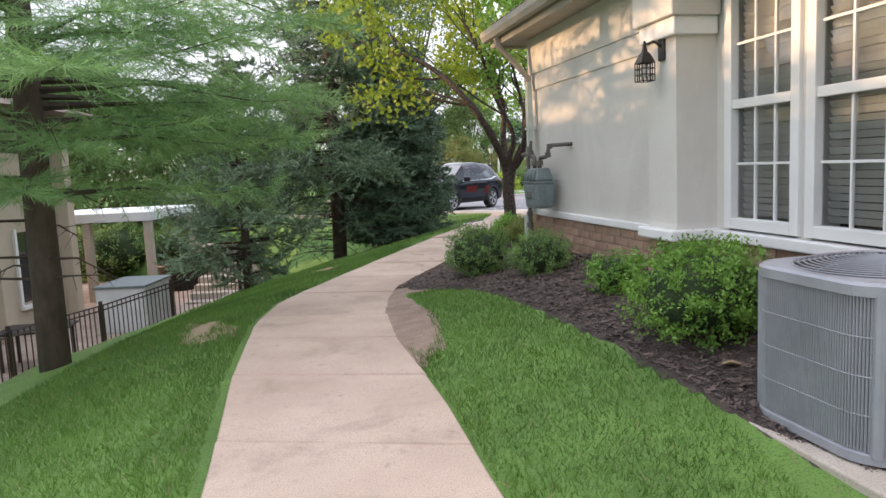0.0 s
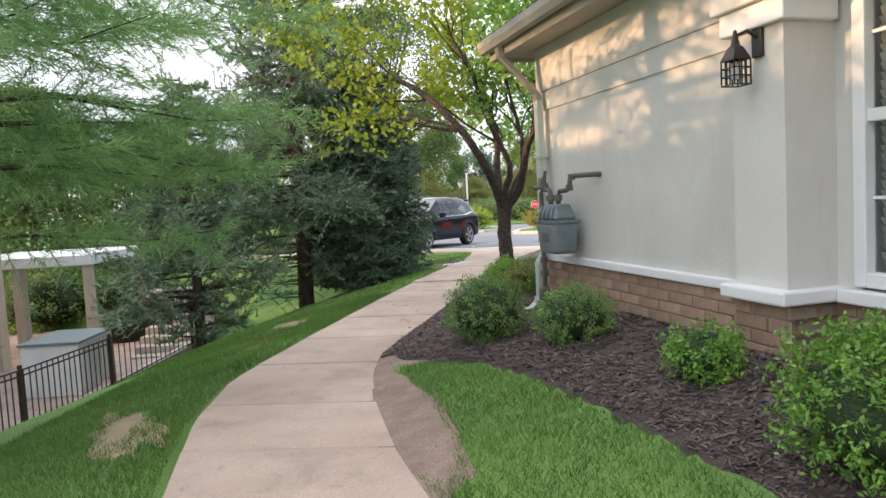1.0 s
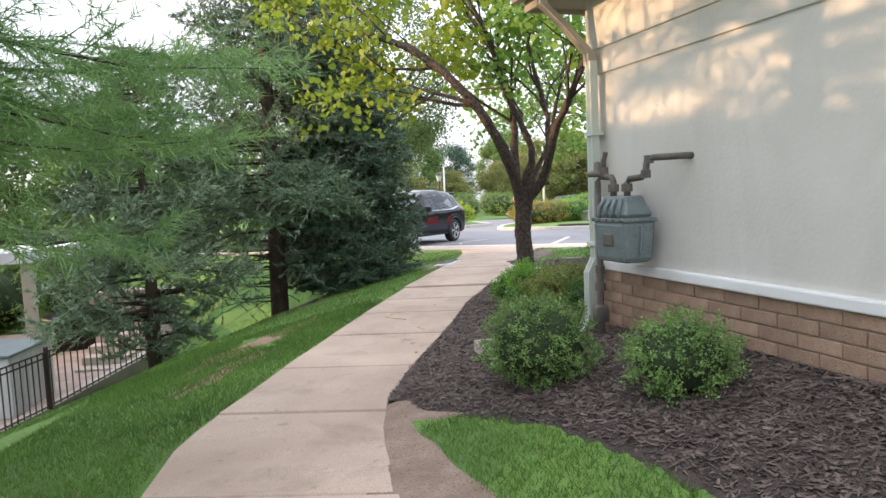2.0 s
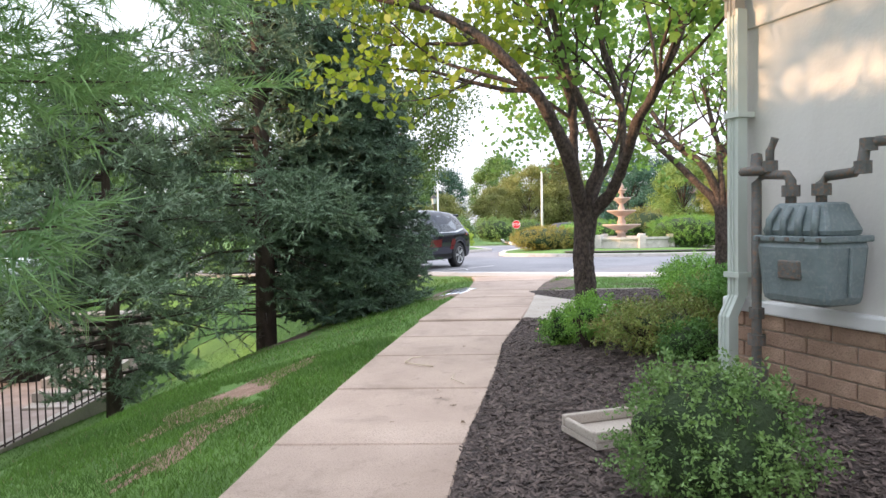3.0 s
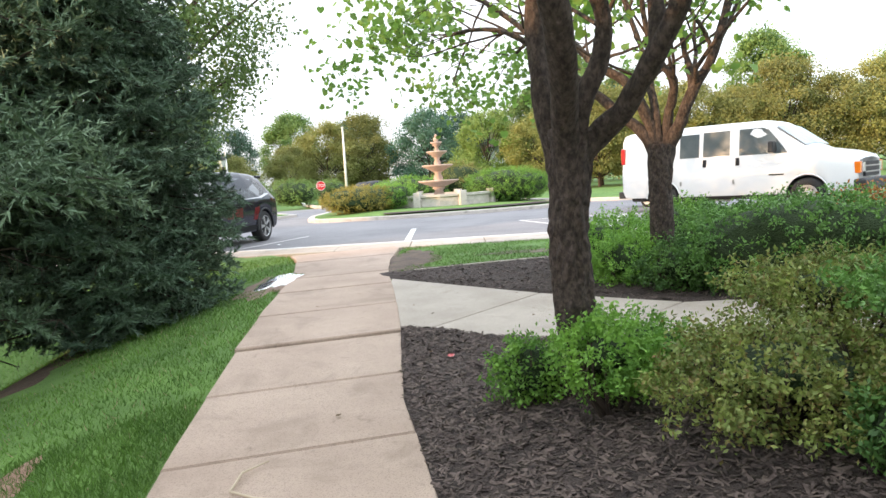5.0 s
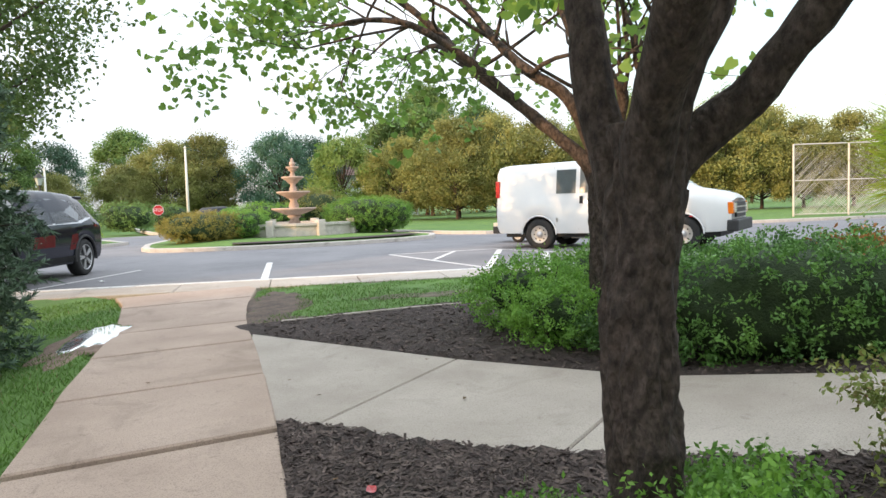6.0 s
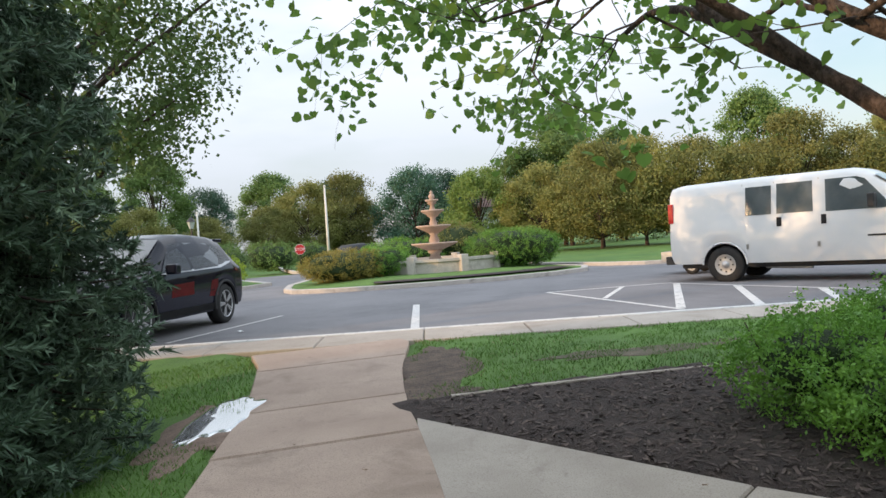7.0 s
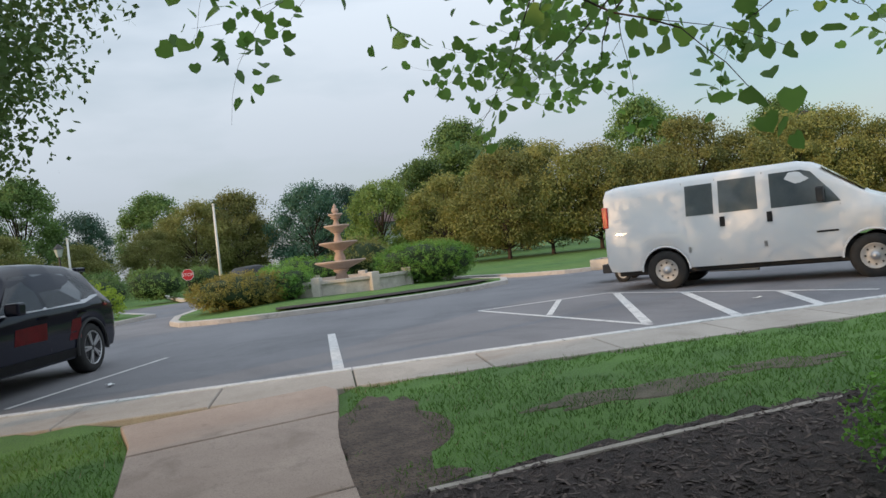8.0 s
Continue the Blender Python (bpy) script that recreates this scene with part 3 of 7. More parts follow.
# worn bare soil at the path edges
def patch(name, cx, cy, rx, ry, turn, mat, zfun, label, category, seedling=1, rag=1.0):
    bm = bmesh.new()
    rings = []
    for rr in (0.0, 0.3, 0.6, 0.8, 0.93, 1.0):
        ring = []
        for k in range(60):
            a = 2 * math.pi * k / 60
            wob = 1 + rag * 0.95 * noise.noise((math.cos(a) * 1.7 + seedling * 1.37, math.sin(a) * 1.7 + .41, seedling * .73)) + .25 * noise.noise((math.cos(a) * 3.3 + .3, math.sin(a) * 3.3 + .7, seedling * .61))
            x, y = rx * rr * wob * math.cos(a), ry * rr * wob * math.sin(a)
            px, py = cx + x * math.cos(turn) - y * math.sin(turn), cy + x * math.sin(turn) + y * math.cos(turn)
            ring.append(bm.verts.new((px, py, zfun(px, py) + (0.007 if rr < .99 else -0.012))))
        rings.append(ring)
    for r0, r1 in zip(rings, rings[1:]):
        for k in range(60):
            bm.faces.new((r0[k], r0[(k + 1) % 60], r1[(k + 1) % 60], r1[k]))
    bmesh.ops.remove_doubles(bm, verts=rings[0], dist=0.001)
    return tagged(part(name, bm, mat, None, "", True), label, category, kind="structure")


patch("soil_patch", -0.40, 7.25, 0.26, 1.75, 0.15, "soil", ground_z, "bare trodden soil at the path bend", "soil", 3, .25)
patch("soil_patch", -0.15, 8.75, 0.50, 0.42, 0.3, "soil", ground_z, "bare trodden soil at the path bend", "soil", 5, .3)
patch("soil_patch", -2.35, 7.4, 0.25, 0.8, 0.5, "straw", ground_z, "dry straw-coloured worn lawn", "soil", 7)
patch("soil_patch", -2.05, 12.6, 0.34, 1.1, -0.35, "red_soil", ground_z, "reddish bare soil strip on the lawn", "soil", 9)
patch("soil_patch", -2.25, 17.45, 0.85, 1.5, -0.45, "litter", ground_z, "brown needle litter under the spruce", "soil", 8, .6)
patch("soil_patch", -2.1, 10.9, 0.24, 0.9, -0.3, "red_soil", ground_z, "reddish bare soil strip on the lawn", "soil", 11)
patch("soil_patch", 2.93, 19.40, 0.36, 1.28, -0.48, "wet_soil", ground_z, "dark wet soil at the path corner", "soil", 13, .55)
patch("soil_patch", 2.42, 18.22, 0.34, 0.20, 0.3, "wet_soil", ground_z, "dark wet soil at the path corner", "soil", 15)
patch("soil_patch", 4.6, 18.6, 0.75, 0.22, -0.30, "thin_soil", ground_z, "thin worn turf with bare soil", "soil", 21, .9)
patch("soil_patch", 5.9, 18.2, 0.6, 0.16, -0.42, "thin_soil", ground_z, "thin worn turf with bare soil", "soil", 22, .9)
patch("soil_patch", 0.62, 18.6, 0.28, 0.85, -0.35, "soil", ground_z, "wet soil round a puddle", "soil", 17)
M["water"] = material("puddle_water", (0.70, 0.70, 0.70), (0.75, 0.75, 0.75), 0.03, 1, 5, 0, metal=.7)
M["water"].node_tree.nodes["Principled BSDF"].inputs["Specular IOR Level"].default_value = 1.0
patch("puddle", 0.78, 18.76, 0.25, 0.66, -0.45, "water", lambda x, y: ground_z(x, y) + .008, "puddle reflecting the pale sky", "puddle", 19, .45)


# ---- lawn blades ----
def on_lawn(x, y):
    if kerb_off(x, y) > -1.1 or in_cross(x, y, .05):
        return False
    l, r = edge_x(LEFT_EDGE, y), edge_x(RIGHT_EDGE, y)
    if l - .03 < x < r + .03 and y < 22:
        return False
    if x < l:
        bare = (math.hypot((x + 2.05 + .35 * (y - 12.6)) / .28, (y - 12.6) / .9) < .7 + .7 * noise.noise((x * 5, y * 5, 1)) or math.hypot((x + 2.35) / .2, (y - 7.4) / .6) < .6 + .7 * noise.noise((x * 5, y * 5, 2))
                or math.hypot((x + 2.25 + .45 * (y - 17.45)) / .85, (y - 17.45) / 1.5) < .75 + .6 * noise.noise((x * 4, y * 4, 6))
                or math.hypot((x - .62 + .38 * (y - 18.6)) / .34, (y - 18.6) / .95) < .95)
        return not bare
    if y < 9:
        return x < bed_left(y) and not (math.hypot((x + .40 + .15 * (y - 7.25)) / .25, (y - 7.25) / 1.7) < .9 + .22 * noise.noise((x * 5, y * 5, 3)) or y > 8.35)
    return y > 15 and x > 2.2 and not in_bed_far(x, y) and not (math.hypot((x - 2.93 - .50 * (y - 19.40)) / .36, (y - 19.40) / 1.15) < .9 + .45 * noise.noise((x * 5, y * 5, 4)) or noise.noise((x * 1.7, y * 2.9, 8)) > .30 + .25 * noise.noise((x * 9, y * 9, 5)))


def blades(pts, zfun, h0, h1, width):
    n = len(pts)
    z = np.array([zfun(x, y) for x, y in pts])
    p0 = np.stack([pts[:, 0], pts[:, 1], z - .005], 1)
    h = rng.uniform(h0, h1, n) * (0.7 + 0.6 * np.array([noise.noise((x * .9, y * .9, 2)) * .5 + .5 for x, y in pts]))
    d = np.stack([rng.normal(0, .45, n) * h, rng.normal(0, .45, n) * h, h], 1)
    return sticks(p0, p0 + d, width)


near = scatter(130000, -3.6, 1.4, 1.0, 14.0, on_lawn)
v, f = blades(near, ground_z, .022, .058, .0028)
tagged(raw("grass_blades", v, f, "blade"), "green mown grass blades", "grass", kind="stuff")
mid = scatter(95000, -6.5, 9.5, 11.0, 21.5, on_lawn)
dry = scatter(5000, -5, 5.5, 1.0, 21, on_lawn)
v, f = blades(dry, ground_z, .02, .06, .003)
tagged(raw("dry_blades", v, f, "straw"), "scattered dry straw blades in the lawn", "grass", kind="stuff")
v, f = blades(mid, ground_z, .02, .052, .0042)
tagged(raw("grass_blades", v, f, "blade"), "green mown grass blades", "grass", kind="stuff")


# ---- building ----
WALL = Matrix(((0.2195, -0.9756, 0, 1.24), (-0.9756, -0.2195, 0, 9.965), (0, 0, 1, 0), (0, 0, 0, 1)))   # s along the wall, o outwards
wall_west = tagged(empty("wall_west", WALL, "cream stucco wall on a brick base", "wall", kind="structure"))
COL0, COL1, NEXT0, NEXT1 = 3.33, 3.77, 5.82, 6.3


def wall_part(name, mat, boxes, parent=None, bevel=0.0, label=""):
    bm = bmesh.new()
    for b in boxes:
        box(bm, *b, bevel=bevel)
    ob = part(name, bm, mat, parent or wall_west, label)
    return ob


EAVE = 3.05
wall_part("stucco", "stucco", [(0, -.35, .80, COL0, -.03, EAVE), (COL0, -.35, .80, COL1, .14, EAVE), (NEXT0, -.35, .80, NEXT1, .14, EAVE), (NEXT1, -.35, .80, 11, -.03, EAVE)])
WINS = ((3.94, 4.70), (4.82, 5.70))
WZ0, WZ1 = 0.93, 2.78
wall_part("stucco", "stucco", [(COL1, -.45, WZ1, NEXT0, -.22, EAVE), (COL1, -.45, .80, WINS[0][0], -.22, WZ1), (WINS[0][1], -.45, .80, WINS[1][0], -.22, WZ1), (WINS[1][1], -.45, .80, NEXT0, -.22, WZ1)])
wall_part("mortar", "mortar", [(.0, -.35, -.3, COL0, -.018, .80), (COL0, -.35, -.3, COL1, .152, .80), (COL1, -.45, -.3, NEXT0, -.208, .80), (NEXT0, -.35, -.3, NEXT1, .152, .80), (NEXT1, -.35, -.3, 11, -.018, .80)])
wall_part("sill", "trim", [(.0, -.3, .80, COL0 - .05, .02, .875)], bevel=.012)
wall_part("sill", "trim", [(COL0 - .06, -.3, .802, COL1 + .06, .225, .89)], bevel=.015)
wall_part("sill", "trim", [(COL1 + .06, -.4, .80, NEXT0 - .06, -.14, .882)], bevel=.012)
wall_part("sill", "trim", [(NEXT0 - .06, -.3, .802, NEXT1 + .06, .225, .89)], bevel=.015)
wall_part("sill", "trim", [(NEXT1 + .06, -.3, .80, 11, .04, .875)], bevel=.012)
# horizontal band and column capitals
wall_part("band", "stucco", [(0, -.05, 2.40, COL0, -.012, 2.60)], bevel=.006)
wall_part("band", "stucco", [(0, -.05, 2.60, COL0, .004, EAVE)], bevel=.006)
for c0, c1 in ((COL0, COL1), (NEXT0, NEXT1)):
    wall_part("capital", "trim", [(c0 - .05, -.2, 2.42, c1 + .05, .19, 2.56)], bevel=.012)
    wall_part("capital", "stucco", [(c0 - .09, -.2, 2.56, c1 + .09, .23, EAVE)], bevel=.012)
# other walls close the house
wall_end = empty("wall_north", WALL, "stucco end wall on a brick base", "wall", kind="structure")
wall_part("stucco", "stucco", [(0.0, -2.2, .80, .30, -.35, EAVE)], wall_end)
wall_part("mortar", "mortar", [(-.0, -2.2, -.3, .3, -.352, .80)], wall_end)
wall_part("sill", "trim", [(-.05, -2.2, .80, .2, -.3, .875)], wall_end, bevel=.012)
wall_back = empty("wall_east", WALL, "plain stucco walls closing the house", "wall", kind="structure")
wall_part("stucco", "stucco", [(0, -2.5, -.3, 11, -2.2, EAVE), (10.7, -2.2, -.3, 11, -.45, EAVE)], wall_back)

# bricks in running bond, with depth of their own
BRICK_L, BRICK_H = 0.295, 0.088


def brick_mesh(length):
    bm = bmesh.new()
    box(bm, .005, -.03, .005, length - .005, .010, BRICK_H - .005, bevel=.004)
    for f in [f for f in bm.faces if f.normal.y < -0.9]:
        bm.faces.remove(f)
    me = bpy.data.meshes.new("brick")
    bm.to_mesh(me)
    bm.free()
    me.materials.append(M["brick"])
    return me


whole_brick = brick_mesh(BRICK_L)


def lay(s0, s1, o, along=True, parent=wall_west):
    """Courses of bricks from s0 to s1 on the face at o."""
    jig = random.Random(int(s0 * 100))
    for c in range(9):
        z = 0.80 - (c + 1) * BRICK_H
        s = s0 - (0 if c % 2 else BRICK_L / 2)
        while s < s1 - .01:
            a, b = max(s, s0), min(s + BRICK_L, s1)
            if b - a > .04:
                me = whole_brick if b - a > BRICK_L - .001 else brick_mesh(b - a)
                ob = new("brick", me)
                ob.parent = parent
                off = jig.uniform(-.003, .003)
                ob.matrix_local = Matrix.Translation((a, o + off, z)) if along else Matrix.Translation((o + off, a, z)) @ pose(0, 0, 0, 0, 0, 90)
            s += BRICK_L


# eave: soffit, fascia, gutter, tiles
roof = empty("roof", WALL, "dark barrel-tile roof with a taupe eave and gutter", "roof", kind="structure")
wall_part("soffit", "taupe", [(-.36, -3.0, EAVE, 11.4, .34, EAVE + .03)], roof)
wall_part("fascia", "taupe", [(-.39, .34, EAVE - .04, 11.4, .37, EAVE + .18), (-.39, -3.0, EAVE - .04, -.36, .34, EAVE + .18)], roof)
bm = bmesh.new()
prof = [(.55, .16), (.56, .06), (.60, .03), (.66, .04), (.685, .10), (.69, .165), (.675, .165), (.668, .11), (.65, .06), (.60, .05), (.57, .08)]
ends = []
for s in (-.41, 11.4):
    ends.append([bm.verts.new((s, o - .18, EAVE + z)) for o, z in prof])
for k in range(len(prof) - 1):
    bm.faces.new((ends[0][k], ends[0][k + 1], ends[1][k + 1], ends[1][k]))
bm.faces.new(ends[0])
part("gutter", bm, "taupe", roof)
bm = bmesh.new()
v = [bm.verts.new(p) for p in ((-.39, .38, EAVE + .17), (11.4, .38, EAVE + .17), (11.4, -3.0, EAVE + 1.5), (1.6, -3.0, EAVE + 1.5), (-.39, -3.0, EAVE + .17))]
bm.faces.new((v[0], v[1], v[2], v[3]))
bm.faces.new((v[0], v[3], v[4]))
part("roof_deck", bm, "tile", roof)
tile_bm = bmesh.new()
seg = 6
rows = [[tile_bm.verts.new((.085 * math.cos(math.pi * k / seg), -.36 * j, .07 * math.sin(math.pi * k / seg) + .135 * j)) for k in range(seg + 1)] for j in (0, 1)]
for k in range(seg):
    tile_bm.faces.new((rows[0][k], rows[0][k + 1], rows[1][k + 1], rows[1][k]))
tile_bm.faces.new(rows[0])
tile_me = bpy.data.meshes.new("tile")
tile_bm.to_mesh(tile_me)
tile_bm.free()
tile_me.materials.append(M["tile"])
for i in range(34):
    for j in range(4):
        if -.5 + i * .19 > -.5 + j * .36 * .55:
            ob = new("tile", tile_me)
            ob.parent = roof
            ob.matrix_local = Matrix.Translation((-.30 + i * .19, .42 - j * .34, EAVE + .175 + j * .127))


# windows: double hung, three panes wide, blinds behind
def window(name, s0, s1, z0, z1):
    win = empty(name, WALL, "white double-hung window with grilles and closed blinds", "window", kind="structure")
    fr = .055
    wall_part("window_frame", "trim", [(s0 - .03, -.27, z0 - .03, s0 + fr, -.185, z1), (s1 - fr, -.27, z0 - .03, s1 + .03, -.185, z1), (s0 + fr, -.27, z0 - .03, s1 - fr, -.185, z0 + fr), (s0 + fr, -.27, z1 - fr, s1 - fr, -.185, z1)], win, bevel=.008)
    zm = z0 + (z1 - z0) * .50
    wall_part("sash_rail", "trim", [(s0 + fr, -.28, zm - .035, s1 - fr, -.20, zm + .035)], win, bevel=.006)
    w = (s1 - s0 - 2 * fr) / 3
    bars = [(s0 + fr + w * k - .009, -.262, a, s0 + fr + w * k + .009, -.238, b) for k in (1, 2) for a, b in ((z0 + fr, zm - .035), (zm + .035, z1 - fr))]
    for b in bars:
        wall_part("glazing_bar", "trim", [b], win)
    for a, b in ((z0 + fr, zm - .035), (zm + .035, z1 - fr)):
        h = (a + b) / 2
        wall_part("glazing_bar", "trim", [(s0 + fr, -.2625, h - .009, s1 - fr, -.2385, h + .009)], win)
        pane = wall_part("pane", "pane", [(s0 + fr, -.256, a, s1 - fr, -.252, b)], win)
        pane.visible_shadow = a > z0 + .5
    slat = bmesh.new()
    box(slat, s0 + fr, -.012, -.022, s1 - fr, .012, .022)
    for v in slat.verts:
        v.co.y += v.co.z * .5
    me = bpy.data.meshes.new("slat")
    slat.to_mesh(me)
    slat.free()
    me.materials.append(M["blind"])
    n = int((z1 - z0 - .15) / .05)
    for k in range(n):
        ob = new("slat", me)
        ob.parent = win
        ob.matrix_local = Matrix.Translation((0, -.32 + .004 * math.sin(k * 1.7), z0 + .09 + k * .05)) @ pose(0, 0, 0, 8 * math.sin(k * 2.3), 0, 0)
    return win


M["pane"] = material("clear_glass", (.8, .82, .82), (.85, .86, .86), 0.02, 1, 5, 0)
M["pane"].node_tree.nodes["Principled BSDF"].inputs["Transmission Weight"].default_value = 1.0
window("window_1", *WINS[0], WZ0, WZ1)
window("window_2", *WINS[1], WZ0, WZ1)
# added dark sheet behind the windows, painted as the dim room
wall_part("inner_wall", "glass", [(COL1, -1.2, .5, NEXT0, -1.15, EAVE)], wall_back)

# ---- trees ----
def grow(bm, p, d, r, length, depth, tips, spin, bend=0.25, up=0.15, seg=7, split=(2, 3)):
    """A limb that bends, tapers and divides; gathers its tips."""
    pts, radii = [p.copy()], [r]
    q, e = p.copy(), d.normalized()
    n = 4
    for k in range(n):
        e = (e + Vector((spin.gauss(0, bend), spin.gauss(0, bend), spin.gauss(0, bend * .6) + up)) * .5).normalized()
        q = q + e * length / n
        pts.append(q.copy())
        radii.append(r * (1 - .45 * (k + 1) / n))
    tube(bm, pts, radii, seg if r > .02 else 5 if r > .008 else 3, cap=False)
    if depth <= 1:
        tips += pts[1:]
    if depth == 0:
        return
    for k in range(spin.randint(*split)):
        at = spin.choice(pts[2:]) if k else pts[-1]
        out = (e + Vector((spin.gauss(0, .65), spin.gauss(0, .65), spin.gauss(0.05, .4)))).normalized()
        grow(bm, at, out, radii[-1] * spin.uniform(.6, .85), length * spin.uniform(.6, .85), depth - 1, tips, spin, bend, up, seg, split)


def redbud(name, x, y, z, trunk, limbs, radius, leaf_count, leaf_size, label, seed, mats=("heart",), lime=None, droop=0.0, rise=0.0):
    """A low-forking tree with dark scaly bark: trunk points, then main limbs, each a list of points from the fork."""
    spin = random.Random(seed)
    tree = empty(name, Matrix.Translation((x, y, z)), label, "tree", "redbud trees beside the path")
    bm = bmesh.new()
    pts = [Vector(p) for p in trunk]
    dense, radii = [], []
    m = 26
    for i in range(len(pts) - 1):
        for k in range(m):
            t = k / m
            dense.append(pts[i].lerp(pts[i + 1], t))
            f = (i + t) / (len(pts) - 1)
            radii.append(radius * (1 + .35 * max(0, 1 - f * 5) - .12 * f + .22 * max(0, f - .6) / .4))
    dense.append(pts[-1])
    radii.append(radius * 1.0)
    tube(bm, dense, radii, 52)
    for v in bm.verts:
        a = math.atan2(v.co.y, v.co.x)
        k = noise.noise((a * 2.2, v.co.z * 1.1, seed)) * .10 - abs(noise.noise((v.co.x * 21, v.co.y * 21, v.co.z * 6))) * .42 + noise.noise((v.co.x * 45, v.co.y * 45, v.co.z * 16)) * .06
        c = Vector((np.interp(v.co.z, [p.z for p in pts], [p.x for p in pts]), np.interp(v.co.z, [p.z for p in pts], [p.y for p in pts]), v.co.z))
        v.co = c + (v.co - c) * (1 + k)
    part("trunk", bm, "bark", tree, "dark flaking bark", True)
    tips = []
    for limb in limbs:
        bm = bmesh.new()
        lp = [Vector(p) + Vector((0, 0, rise)) for p in limb[1]]
        rr = [limb[0] * .70 * (1 - .62 * k / (len(lp) - 1)) for k in range(len(lp))]
        dense, dr = [], []
        for i in range(len(lp) - 1):
            a, b = lp[max(i - 1, 0)], lp[i]
            c, d = lp[i + 1], lp[min(i + 2, len(lp) - 1)]
            for k in range(6):
                t = k / 6
                dense.append(.5 * ((2 * b) + (c - a) * t + (2 * a - 5 * b + 4 * c - d) * t * t + (3 * b - a - 3 * c + d) * t ** 3))
                dr.append(rr[i] * (1 - t) + rr[i + 1] * t)
        dense.append(lp[-1])
        dr.append(rr[-1])
        tube(bm, dense, dr, 14, cap=True)
        for v in bm.verts:
            v.co += Vector((noise.noise(v.co * 9), noise.noise(v.co * 9 + Vector((5, 0, 0))), 0)) * .016
        lead = (lp[-1] - lp[-2]).normalized()
        for i in range(len(lp)):
            if i == len(lp) - 1 or i >= max(2, len(lp) - 4):
                for k in range(2 if i < len(lp) - 1 else 3):
                    out = (lead + Vector((spin.gauss(0, .7), spin.gauss(0, .7), spin.gauss(-droop, .35)))).normalized()
                    grow(bm, lp[i], out, rr[i] * .5, 0.95, 2, tips, spin, .35, .10 - droop)
        part("limb", bm, "bark", tree, "", True)
    tips = np.array([tuple(t) for t in tips])
    pick = tips[rng.integers(0, len(tips), leaf_count)] + rng.normal(0, .085, (leaf_count, 3)) * (1, 1, .9)
    # leaves inside the lime mask get a yellower colour that imitates sunlight
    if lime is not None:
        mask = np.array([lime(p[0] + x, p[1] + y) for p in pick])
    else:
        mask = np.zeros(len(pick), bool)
    for sel, mat, tag in ((~mask, mats[0], "broad heart-shaped green leaves"), (mask, "lime", "yellow-green leaves with sunlight put into their colour")):
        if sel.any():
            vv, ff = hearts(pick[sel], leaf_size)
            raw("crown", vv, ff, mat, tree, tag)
    return tree


TREE_A, TREE_B = (1.22, 12.42), (3.98, 15.03)
za = ground_z(*TREE_A)
redbud("tree", *TREE_A, za, [(0, 0, -.1), (-.03, .0, .4), (-.06, .01, .85), (-.04, .0, 1.20), (-.02, .0, 1.36)],
       [(.110, [(-.05, -.02, 1.0), (-.10, -.06, 1.32), (-.28, -.33, 1.72), (-.46, -.48, 2.02), (-.66, -.58, 2.30), (-1.05, -.45, 2.75), (-1.5, -.1, 3.1), (-2.1, .3, 3.35)]),
        (.095, [(-.02, -.01, 1.0), (.03, -.03, 1.25), (.15, -.21, 1.46), (.19, -.45, 1.75), (.22, -.63, 2.02), (.32, -.83, 2.30), (.55, -.95, 2.9), (.75, -1.0, 3.5)]),
        (.090, [(-.05, .05, 1.1), (-.09, .12, 1.45), (-.09, .18, 1.82), (-.07, .24, 2.17), (-.12, .32, 2.58), (-.25, .5, 3.1), (-.5, .8, 3.6)]),
        (.078, [(-.04, -.03, 1.15), (-.02, -.10, 1.48), (.04, -.20, 1.78), (-.10, -.26, 2.14), (-.24, -.28, 2.42), (-.45, -.3, 3.1), (-.7, -.3, 3.6)]),
        (.060, [(.18, -.40, 1.68), (.20, -.36, 1.95), (.20, -.31, 2.22), (.16, -.24, 2.45), (.05, -.1, 3.1), (.1, .1, 3.7)]),
        (.055, [(.0, .04, 1.2), (.14, .12, 1.55), (.34, .22, 1.90), (.55, .5, 2.5), (.8, .9, 3.1)])],
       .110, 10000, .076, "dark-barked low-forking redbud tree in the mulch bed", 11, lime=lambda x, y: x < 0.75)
zb = ground_z(*TREE_B) * .4
